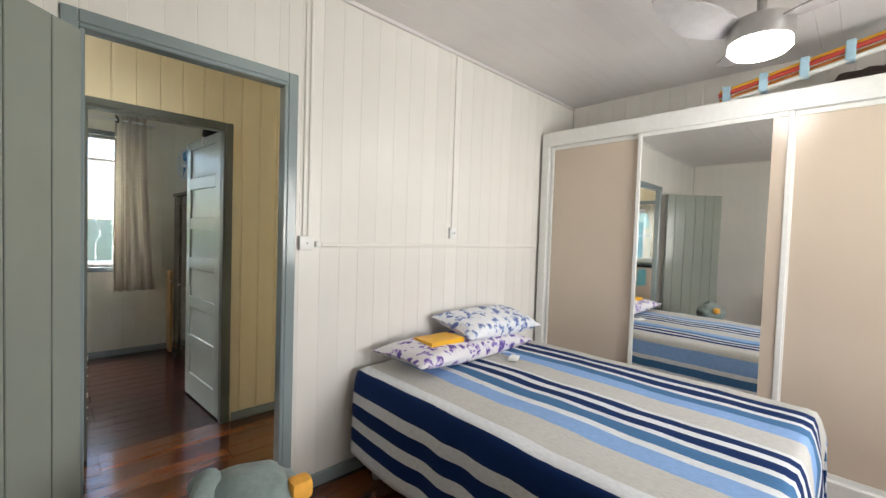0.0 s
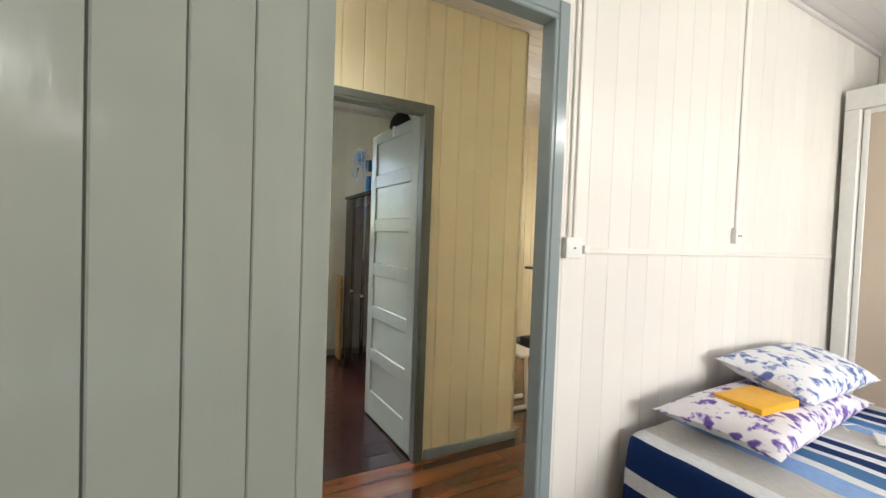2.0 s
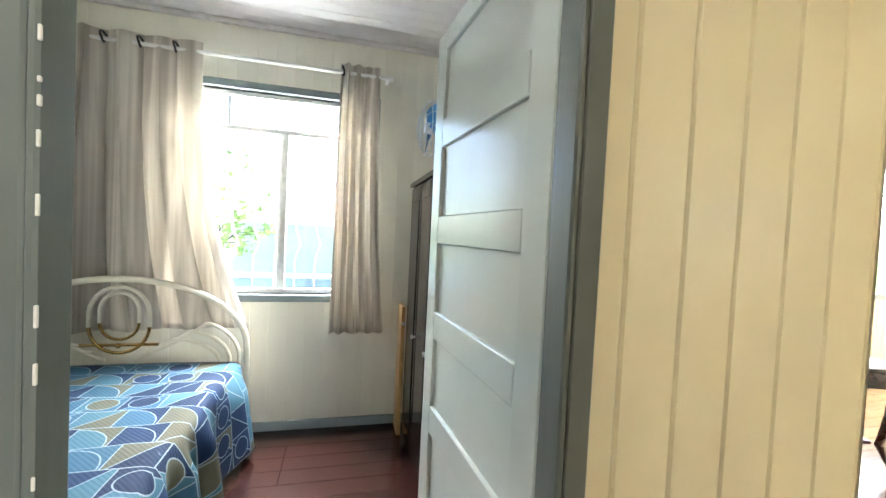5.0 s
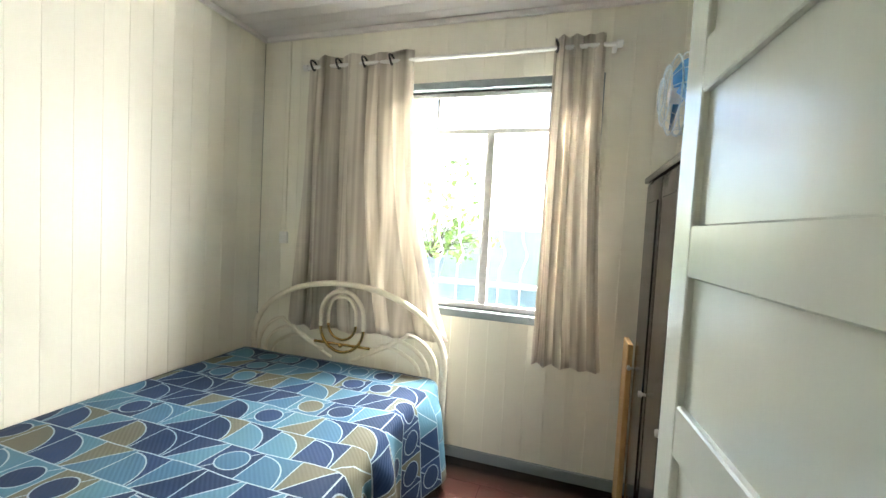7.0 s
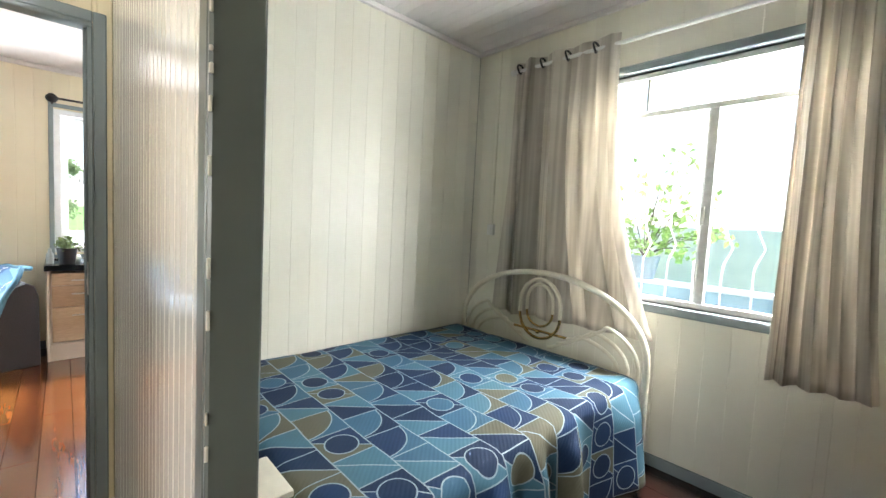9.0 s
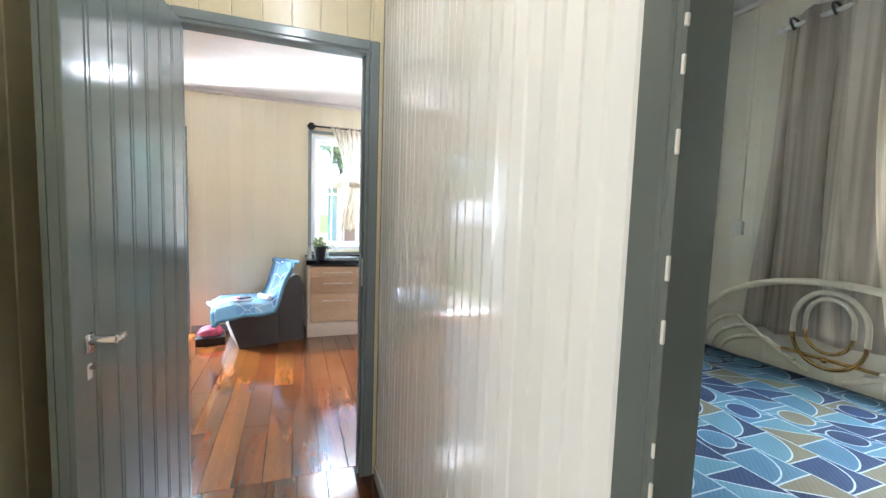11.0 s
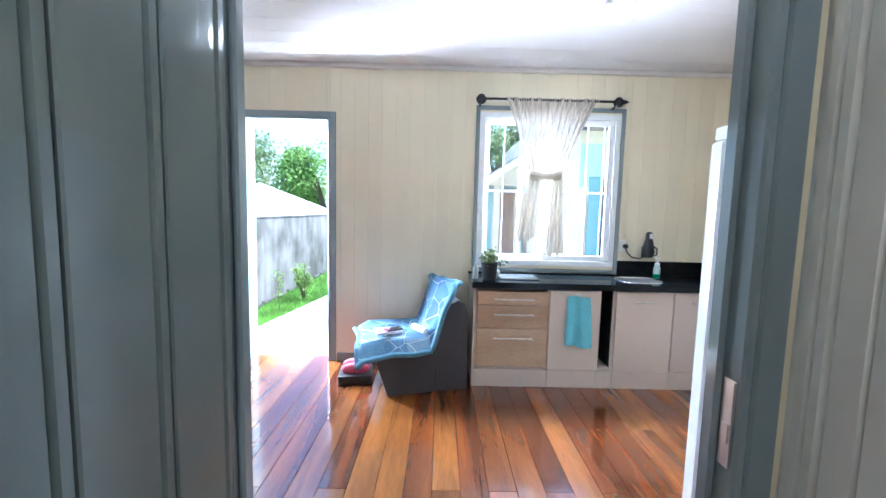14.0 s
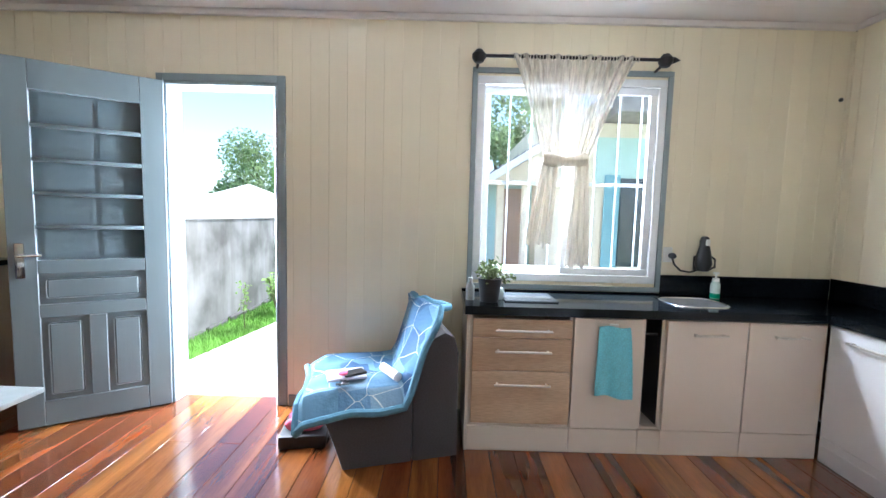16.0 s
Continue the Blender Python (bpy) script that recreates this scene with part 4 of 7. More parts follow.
# the armchair seat with folded clothes that peeks up from below
DENIM = plain("grey_green_cloth", (0.20, 0.25, 0.24), 0.85, bumps=0.5, scale=60, sheen=0.2)
heap = thing("clothes_heap", "grey-green folded clothes heaped on a small stool", "clothes", (0.44, 1.32, 0))
part("stool_seat", lathe([(0.0, 0.4), (0.15, 0.4), (0.16, 0.42), (0.15, 0.44), (0.0, 0.44)], 24), plain("stool_wood", (0.25, 0.14, 0.07), 0.5), heap)
for k in range(4):
    a = math.pi / 4 + k * math.pi / 2
    part("stool_leg", tube([(0.1 * math.cos(a), 0.1 * math.sin(a), 0.4), (0.14 * math.cos(a), 0.14 * math.sin(a), 0.0)], 0.014), MATS["stool_wood"], heap)
cl = bmesh.new()
bmesh.ops.create_icosphere(cl, subdivisions=4, radius=1)
for v in cl.verts:
    k = 1 + 0.10 * noise.noise(v.co * 2.2) + 0.05 * noise.noise(v.co * 5)
    v.co = Vector((v.co.x * 0.17 * k, v.co.y * 0.15 * k, 0.55 + v.co.z * 0.115 * k))
part("folded_cloth", cl, DENIM, heap)
part("cloth_fold", tube([(-0.16, -0.04, 0.56), (-0.12, -0.02, 0.63), (-0.09, 0.03, 0.66), (-0.1, 0.08, 0.62)], 0.035, 12), DENIM, heap)
part("orange_tag", box(0.1, 0.17, -0.12, -0.06, 0.57, 0.635, 0.02, 2), plain("orange_cloth", (0.85, 0.42, 0.06), 0.8), heap, "orange cloth corner")
rug = tagged(part("bedside_rug", box(1.33, 1.95, 0.55, 1.5, 0.001, 0.012, 0.005, 2), plain("red_pattern_rug", (0.28, 0.03, 0.025), 0.95, vary=0.6, scale=18, bumps=0.6)), "small red patterned rug lying under the bed's side", "rug")

# an armchair in the corner that only the mirror shows
arm = thing("armchair", "blue covered armchair with an orange cushion in the corner", "armchair", (-0.95, 0.15, 0), -70)
BLUE_C = plain("blue_chair_cover", (0.05, 0.11, 0.22), 0.85, vary=0.4, scale=14)
part("seat", box(-0.32, 0.32, -0.32, 0.32, 0.0, 0.42, 0.06, 3), BLUE_C, arm)
part("backrest", box(-0.32, 0.32, 0.2, 0.36, 0.36, 0.86, 0.07, 3), BLUE_C, arm)
part("cushion", box(-0.24, 0.24, -0.05, 0.18, 0.42, 0.78, 0.07, 3), plain("orange_cushion", (0.75, 0.32, 0.04), 0.85), arm, "orange cushion")

# ---------- back bedroom ----------


def geometric_cloth():
    """Blue quilt print: tiles split by arcs, circles and slants, with white lines between."""
    m, nt, n, l, b = nodes_of("geometric_quilt")
    def val(op, a, c=None, d=None, clamp=False):
        x = n.new("ShaderNodeMath")
        x.operation, x.use_clamp = op, clamp
        for s, v in zip(x.inputs, (a, c, d)):
            if v is None:
                continue
            if isinstance(v, (int, float)):
                s.default_value = v
            else:
                l.new(v, s)
        return x.outputs[0]
    uv = n.new("ShaderNodeUVMap")
    sep = n.new("ShaderNodeSeparateXYZ")
    l.new(uv.outputs[0], sep.inputs[0])
    v = val("MULTIPLY", sep.outputs[1], 1 / 0.165)
    row = val("FLOOR", v)
    u = val("ADD", val("MULTIPLY", sep.outputs[0], 1 / 0.165), val("MULTIPLY", row, 0.37))
    colm = val("FLOOR", u)
    fu, fv = val("FRACT", u), val("FRACT", v)
    cell = n.new("ShaderNodeCombineXYZ")
    l.new(colm, cell.inputs[0])
    l.new(row, cell.inputs[1])
    wn1 = n.new("ShaderNodeTexWhiteNoise")
    l.new(cell.outputs[0], wn1.inputs["Vector"])
    rs = n.new("ShaderNodeSeparateColor")
    l.new(wn1.outputs["Color"], rs.inputs[0])
    pal = [(0.0, (0.008, 0.023, 0.062)), (0.3, (0.06, 0.142, 0.195)), (0.5, (0.042, 0.108, 0.172)), (0.66, (0.105, 0.103, 0.07)), (0.86, (0.010, 0.030, 0.082))]
    pa, pb, pc = ramp(nt, pal, "CONSTANT"), ramp(nt, pal, "CONSTANT"), ramp(nt, pal, "CONSTANT")
    l.new(rs.outputs[0], pa.inputs[0])
    l.new(rs.outputs[1], pb.inputs[0])
    l.new(val("FRACT", val("MULTIPLY", rs.outputs[0], 7.3)), pc.inputs[0])
    du, dv = val("SUBTRACT", fu, 0.5), val("SUBTRACT", fv, 0.5)
    circ = val("SUBTRACT", val("SQRT", val("ADD", val("MULTIPLY", du, du), val("MULTIPLY", dv, dv))), 0.36)
    quart = val("SUBTRACT", val("SQRT", val("ADD", val("MULTIPLY", fu, fu), val("MULTIPLY", fv, fv))), 0.93)
    slant = val("MULTIPLY", val("SUBTRACT", fu, val("ADD", val("MULTIPLY", fv, 0.8), 0.1)), 0.78)
    k1 = val("LESS_THAN", rs.outputs[2], 0.36)
    k2 = val("LESS_THAN", rs.outputs[2], 0.66)
    dist = val("ADD", val("MULTIPLY", k1, circ), val("MULTIPLY", val("SUBTRACT", 1, k1), val("ADD", val("MULTIPLY", k2, slant), val("MULTIPLY", val("SUBTRACT", 1, k2), quart))))
    inside = val("LESS_THAN", dist, 0.0)
    col = mixc(nt, inside, pa.outputs[0], pb.outputs[0])
    far = val("GREATER_THAN", slant, 0.0)
    outer = mixc(nt, val("MULTIPLY", val("MULTIPLY", far, k1), val("SUBTRACT", 1, inside)), col, pc.outputs[0])
    def near(x, w):
        return val("LESS_THAN", val("ABSOLUTE", x), w)
    edge = val("MINIMUM", val("MINIMUM", fu, val("SUBTRACT", 1, fu)), val("MINIMUM", fv, val("SUBTRACT", 1, fv)))
    line = val("MAXIMUM", near(dist, 0.016), near(edge, 0.016))
    line2 = val("MAXIMUM", line, val("MULTIPLY", val("MULTIPLY", k1, near(slant, 0.014)), val("SUBTRACT", 1, inside)))
    fin = mixc(nt, val("MULTIPLY", line2, 0.85), outer, (0.29, 0.36, 0.40))
    l.new(fin, b.inputs["Base Color"])
    b.inputs["Roughness"].default_value, b.inputs["Specular IOR Level"].default_value = 0.7, 0.2
    wv = n.new("ShaderNodeTexWave")
    wv.bands_direction = "DIAGONAL"
    wv.inputs["Scale"].default_value, wv.inputs["Distortion"].default_value = 30, 0.6
    l.new(uv.outputs[0], wv.inputs["Vector"])
    bump(nt, b, wv.outputs[0], 0.22, 0.004)
    return m


IVORY = plain("ivory_metal_paint", (0.72, 0.68, 0.56), 0.3, vary=0.05)
BRASS = plain("brass_ring", (0.55, 0.36, 0.12), 0.25, 1.0)
BED_B = (-1.47, -0.06, 3.50, 5.325, 0.555)
bed_b = thing("iron_bed", "double bed with an arched ivory metal headboard", "bed")
bed_base(bed_b, *BED_B, IVORY, IVORY)
HX0, HX1, HY = -1.425, -0.035, 5.355
cx, hw = (HX0 + HX1) / 2, (HX1 - HX0) / 2
head = part("headboard_arch", tube([(HX0, HY, 0.0), (HX0, HY, 0.3)] + [(cx - hw * math.cos(math.pi * i / 24), HY, 0.62 + 0.44 * math.sin(math.pi * i / 24) ** 0.9) for i in range(25)] + [(HX1, HY, 0.3), (HX1, HY, 0.0)], 0.019, 12), IVORY, bed_b, "thick ivory arched tube")
for s in (-1, 1):
    for k, dz in enumerate((0.0, 0.055, 0.11)):
        e = cx + s * (hw - 0.045 - 0.055 * k)
        pts = [(e, HY, 0.3), (e, HY, 0.60 - dz * 0.35)] + [(cx + s * (hw - 0.05 - 0.055 * k - 0.20 * (1 - math.cos(math.pi * i / 12)) * 0.5 * (1 + 0.15 * k)), HY, 0.60 - dz * 0.35 + (0.19 - dz * 0.5) * math.sin(math.pi * i / 12 * 0.62)) for i in range(1, 13)]
        x, zz = pts[-1][0], pts[-1][2]
        pts += [(x - s * 0.07, HY, zz - 0.05), (x - s * 0.16, HY, zz - 0.10), (x - s * (0.24 - 0.02 * k), HY, zz - 0.115)]
        part("scroll_bar", tube(pts, 0.0115, 10), IVORY, bed_b)
for r, zc, rr, mat in ((0.155, 0.845, 0.013, IVORY), (0.10, 0.87, 0.011, IVORY)):
    part("ring_arch", tube([(cx - r * 1.0, HY - 0.012, zc - 0.07)] + arc(cx, zc, r, 180, 0, 18, HY - 0.012, r * 1.1) + [(cx + r, HY - 0.012, zc - 0.07)], rr, 10), mat, bed_b)
    part("brass_ring", tube(arc(cx, zc - 0.07, r, 180, 360, 18, HY - 0.012, r * 1.0), rr * 0.75, 10), BRASS, bed_b, "thin brass half ring")
part("cross_bar", tube([(cx - 0.22, HY, 0.665), (cx + 0.22, HY, 0.665)], 0.009), BRASS, bed_b)
part("ball", lathe([(0, -0.016), (0.011, -0.011), (0.016, 0), (0.011, 0.011), (0, 0.016)], 12, Matrix.Translation((cx, HY - 0.02, 0.665))), BRASS, bed_b)
quilt = bedspread(*BED_B[:4], BED_B[4] + 0.004, 0.06, geometric_cloth(), 2.1, 0.065, "geometric_bedspread", None, (0, 1, 1), 0.07, "", 1.0)
tagged(quilt, "blue geometric quilted bedspread ruffled along the bed's side", "bedspread")

DKWOOD = wood("dark_cabinet_wood", (0.006, 0.004, 0.004), (0.014, 0.008, 0.007), 0.16, "Z", piece=0.1, coat=0.08)
cab = thing("dark_wardrobe", "narrow dark glossy wooden wardrobe behind the bedroom door", "wardrobe")
CX0, CX1, CY0, CY1, CZ = 0.975, 1.50, 4.25, 5.31, 1.75
part("carcass", box(CX0 + 0.022, CX1, CY0, CY1, 0.05, CZ - 0.03, 0.003, 1), DKWOOD, cab)
part("cornice", box(CX0 - 0.012, CX1, CY0 - 0.012, CY1 + 0.012, CZ - 0.0295, CZ, 0.004, 1), DKWOOD, cab)
part("plinth", box(CX0 + 0.03, CX1, CY0 + 0.01, CY1 - 0.01, 0, 0.0495), DKWOOD, cab)
for i in range(3):
    y0 = CY0 + 0.004 + i * (CY1 - CY0) / 3
    y1 = y0 + (CY1 - CY0) / 3 - 0.008
    d = box(CX0, CX0 + 0.0215, y0, y1, 0.06, CZ - 0.035, 0.006, 2)
    block(d, CX0 - 0.006, CX0 + 0.001, y0 + 0.05, y1 - 0.05, 0.15, CZ - 0.13, 0.005, 1)
    dd = part("cabinet_door", d, DKWOOD, cab)
    part("knob", lathe([(0, 0.03), (0.012, 0.028), (0.014, 0.018), (0.006, 0.012), (0.006, 0)], 12, Matrix.Translation((CX0 - 0.006, y1 - 0.03, 0.8)) @ Matrix.Rotation(-math.pi / 2, 4, "Y")), METAL, dd)
plank = tagged(part("loose_board", box(0.945, 0.972, 5.335, 5.505, 0.0, 0.905, 0.003, 1), wood("pale_pine", (0.45, 0.25, 0.09), (0.66, 0.42, 0.18), 0.5, "Z", piece=0.1)), "bare pine board standing upright beside the dark wardrobe", "board")

BLUE_PL = plain("blue_fan_plastic", (0.03, 0.20, 0.46), 0.3, vary=0.15)
fan2 = thing("desk_fan", "blue and white desk fan standing on the dark wardrobe", "fan", (1.12, 5.02, CZ))
part("base", lathe([(0.0, 0), (0.1, 0), (0.105, 0.012), (0.06, 0.035), (0.03, 0.05), (0.025, 0.2), (0, 0.2)], 28), BLUE_PL, fan2)
part("motor", lathe([(0, 0.0), (0.05, 0.0), (0.06, 0.03), (0.055, 0.1), (0.02, 0.13), (0, 0.13)], 24, Matrix.Translation((-0.03, 0, 0.3)) @ Matrix.Rotation(radians(80), 4, "Y")), BLUE_PL, fan2)
FM = Matrix.Translation((-0.09, 0, 0.305)) @ Matrix.Rotation(radians(-90), 4, "Y")
cage = bmesh.new()
for r, h in ((0.165, 0.0), (0.16, 0.03), (0.12, 0.06), (0.07, 0.075), (0.16, -0.03)):
    tube([FM @ Vector((r * math.cos(2 * math.pi * i / 32), r * math.sin(2 * math.pi * i / 32), h)) for i in range(32)], 0.003, 6, cage, True)
for i in range(16):
    a = 2 * math.pi * i / 16
    tube([FM @ Vector((r * math.cos(a), r * math.sin(a), h)) for r, h in ((0.165, 0), (0.155, 0.035), (0.1, 0.066), (0.03, 0.08))], 0.0014, 5, cage)
    tube([FM @ Vector((r * math.cos(a), r * math.sin(a), h)) for r, h in ((0.165, 0), (0.155, -0.035), (0.06, -0.07))], 0.0018, 5, cage)
part("guard", cage, plain("pale_wire", (0.6, 0.68, 0.72), 0.35), fan2, "pale wire guard")
for k in range(3):
    def fb(u, v, k=k):
        a = radians(120 * k) + (v - 0.5) * 1.25
        r = 0.03 + 0.115 * u
        p = FM @ Vector((r * math.cos(a), r * math.sin(a), (v - 0.5) * 0.05))
        return tuple(p)
    part("fan_blade", sheet(fb, 6, 6, 0.003), BLUE_PL, fan2)
part("hub", lathe([(0.0, 0.05), (0.03, 0.045), (0.035, 0.0), (0, 0)], 18, FM), WHITE_PL, fan2)

hat = thing("felt_hat", "black felt hat hanging on the back of the panelled door", "hat", (0.945, 3.73, 2.135))
hb = bmesh.new()
bmesh.ops.create_uvsphere(hb, u_segments=24, v_segments=12, radius=1)
for v in hb.verts:
    v.co = Vector((v.co.x * 0.07, v.co.y * 0.12, v.co.z * 0.10 if v.co.z > 0 else v.co.z * 0.05))
part("crown", hb, plain("black_felt", (0.012, 0.012, 0.013), 0.9, bumps=0.4), hat)
part("brim", lathe([(0.1, -0.02), (0.15, -0.05), (0.152, -0.046), (0.1, -0.01)], 28, Matrix.Diagonal((0.5, 1, 1, 1))), MATS["black_felt"], hat)


def curtain(root, name, x0t, x1t, x0b, x1b, y, zt, zb, folds, mat, amp=0.035, skew=0.0, label=""):
    """A hanging curtain: folds run down it; its top and bottom ends are given."""
    nu, nv = folds * 14, 40
    def fn(u, v):
        w = 1 - v
        x0, x1 = x0b + (x0t - x0b) * w ** 0.8, x1b + (x1t - x1b) * (1 - (v ** 2.2))
        ph = 2 * math.pi * folds * u
        a = amp * (0.75 + 0.35 * math.sin(5 * u + 1)) * (0.8 + 0.5 * v)
        yy = y + a * math.sin(ph + 0.35 * math.sin(v * 5 + u * 9)) + 0.012 * noise.noise(Vector((u * 6, v * 3, 1.7)))
        xx = x0 + (x1 - x0) * (u + 0.18 / folds * math.sin(2 * ph) / 2)
        return (xx, yy, zt + (zb - zt) * v + skew * u * v)
    ob = part(name, sheet(fn, nu, nv), mat, root, label)
    md = ob.modifiers.new("thickness", "SOLIDIFY")
    md.thickness = 0.003
    return ob


def curtain_cloth(name, ca, cb, period, trans=0.25):
    m, nt, n, l, b = nodes_of(name)
    tc = n.new("ShaderNodeTexCoord")
    wv = n.new("ShaderNodeTexNoise")
    wv.inputs["Scale"].default_value, wv.inputs["Detail"].default_value = 1.0, 2
    mp = n.new("ShaderNodeMapping")
    mp.inputs["Scale"].default_value = (period, period * 1.3, 0.02)
    l.new(tc.outputs["Object"], mp.inputs[0])
    l.new(mp.outputs[0], wv.inputs["Vector"])
    r = ramp(nt, [(0.35, ca), (0.5, tuple((x + y) / 2 for x, y in zip(ca, cb))), (0.62, cb)])
    l.new(wv.outputs[0], r.inputs[0])
    l.new(r.outputs[0], b.inputs["Base Color"])
    b.inputs["Roughness"].default_value = 0.8
    wvv = scaled_noise(nt, 250, 2)
    bump(nt, b, wvv.outputs[0], 0.15, 0.001)
    tr = n.new("ShaderNodeBsdfTranslucent")
    l.new(r.outputs[0], tr.inputs["Color"])
    mx = n.new("ShaderNodeMixShader")
    mx.inputs[0].default_value = trans
    l.new(b.outputs[0], mx.inputs[1])
    l.new(tr.outputs[0], mx.inputs[2])
    l.new(mx.outputs[0], n["Material Output"].inputs["Surface"])
    return m


CURT = curtain_cloth("grey_beige_striped_cloth", (0.41, 0.37, 0.31), (0.70, 0.655, 0.575), 17, 0.32)
RODZ, RODY = 2.475, 5.44
rod = thing("curtain_rod", "white curtain rod across the bedroom window", "curtain rod")
part("rod", tube([(-1.13, RODY, RODZ), (0.80, RODY, RODZ)], 0.0125, 12), WHITE_PL, rod)
for x in (-1.12, 0.79):
    part("bracket", box(x - 0.012, x + 0.012, RODY, BACKY - 0.001, RODZ - 0.012, RODZ + 0.012, 0.004, 1), WHITE_PL, rod)
    part("finial", lathe([(0, -0.02), (0.02, -0.015), (0.02, 0.015), (0, 0.02)], 14, Matrix.Translation((x + (0.02 if x > 0 else -0.02), RODY, RODZ)) @ Matrix.Rotation(math.pi / 2, 4, "Y")), WHITE_PL, rod)
EYELET = plain("dark_eyelet", (0.04, 0.04, 0.045), 0.3, 0.6)
for nm, a in (("wide", (-1.11, -0.36, -1.2, -0.05, 2.535, 0.72, 4.5)), ("narrow", (0.475, 0.74, 0.46, 0.83, 2.535, 0.70, 4.0))):
    ct = thing("curtain", "grey-beige striped eyelet curtain, pulled " + ("half across" if nm == "wide" else "aside") + " the bedroom window", "curtain", group="bedroom window curtains")
    curtain(ct, "cloth", a[0], a[1], a[2], a[3], RODY, a[4], a[5], int(a[6]), CURT, 0.05 if nm == "wide" else 0.042, 0.03 if nm == "wide" else 0.0)
    k = int(a[6])
    for i in range(k if nm == "wide" else 1):
        x = a[0] + (a[1] - a[0]) * ((i + 0.25) / k)
        part("eyelet", tube([(x + 0.006 * math.cos(j * 0.5), RODY - 0.03 + 0.03 * math.cos(2 * math.pi * j / 20), RODZ + 0.03 * math.sin(2 * math.pi * j / 20)) for j in range(20)], 0.0065, 8, None, True), EYELET, ct, "dark metal eyelet")

win_b = thing("window_2", "grey-framed sliding bedroom window with a ribbed top light", "window", kind="structure")
a, b, z0, z1 = WB
fr = bmesh.new()
for u0, u1, w0, w1 in ((a - 0.055, b + 0.055, z1, z1 + 0.05), (a - 0.055, b + 0.055, z0 - 0.05, z0)):
    block(fr, u0, u1, BACKY - 0.022, BACKY + 0.118, w0, w1, 0.005, 1)
block(fr, a - 0.055, a, BACKY - 0.022, BACKY + 0.118, z0 + 0.0005, z1 - 0.0005, 0.004, 1)
block(fr, b, b + 0.055, BACKY - 0.022, BACKY + 0.118, z0 + 0.0005, z1 - 0.0005, 0.004, 1)
part("window_frame", fr, GREY_TRIM, win_b, "grey painted wooden frame")
ALU = plain("pale_grey_sash", (0.62, 0.63, 0.62), 0.4, 0.2)
sash = bmesh.new()
YB = BACKY + 0.06
for z in (z0 + 0.018, 2.065, z1 - 0.015):
    block(sash, a + 0.001, b - 0.001, YB - 0.02, YB + 0.02, z - 0.016, z + 0.016, 0.003, 1)
for x in (a + 0.02, b - 0.02):
    block(sash, x - 0.018, x + 0.018, YB - 0.018, YB + 0.018, z0 + 0.03, z1 - 0.03, 0.003, 1)
for x in (-0.235,):
    block(sash, x - 0.009, x + 0.009, YB - 0.01, YB + 0.01, 2.082, z1 - 0.032, 0.002, 1)
block(sash, 0.1, 0.145, YB - 0.025, YB + 0.015, z0 + 0.035, 2.048, 0.003, 1)
block(sash, 0.085, 0.1, YB + 0.0, YB + 0.02, z0 + 0.035, 2.048, 0.002, 1)
part("sash", sash, ALU, win_b, "pale grey sliding sash")
part("latch", box(0.098, 0.118, YB - 0.034, YB - 0.0255, 1.42, 1.52, 0.003, 1), METAL, win_b)
for x0, x1, w0, w1 in ((a + 0.039, 0.0995, z0 + 0.035, 2.048), (0.146, b - 0.039, z0 + 0.035, 2.048), (a + 0.039, b - 0.039, 2.0825, z1 - 0.032)):
    gp = part("pane", box(x0, x1, YB + 0.021, YB + 0.025, w0, w1), GLASS, win_b)
    gp.visible_shadow = False
win_b_bars = thing("window_grille", "white wrought-iron grille of lozenges outside the bedroom window", "grille")
gr = bmesh.new()
for i in range(9):
    x = a + 0.08 + i * (b - a - 0.16) / 8
    tube([(x, BACKY + 0.14, z0 - 0.02), (x, BACKY + 0.14, 1.2), (x + 0.04, BACKY + 0.14, 1.3), (x, BACKY + 0.14, 1.4), (x, BACKY + 0.14, z1 + 0.02)], 0.0045, 6, gr)
part("bar_set", gr, plain("white_iron", (0.75, 0.76, 0.78), 0.4), win_b_bars)

sw = thing("light_switch", "white plastic light switch with its surface conduit", "switch")
part("switch_box", box(-1.375, -1.315, BACKY - 0.03, BACKY - 0.0005, 1.28, 1.365, 0.006, 2), WHITE_PL, sw)
part("rocker", box(-1.357, -1.333, BACKY - 0.036, BACKY - 0.0305, 1.30, 1.345, 0.003, 1), WHITE_PL, sw)
part("conduit_pipe", box(-1.353, -1.337, BACKY - 0.014, BACKY - 0.0005, 1.366, CEIL_B - 0.04, 0.003, 1), MATS["pale_bedroom_paint"], sw)

crate = thing("small_shelf", "small cream bedside box at the bed's foot", "box", (-0.33, 3.40, 0))
part("box_body", box(-0.09, 0.09, -0.06, 0.06, 0, 0.62, 0.01, 2), IVORY, crate)
part("box_lid", box(-0.1, 0.1, -0.065, 0.065, 0.6205, 0.64, 0.006, 2), IVORY, crate)

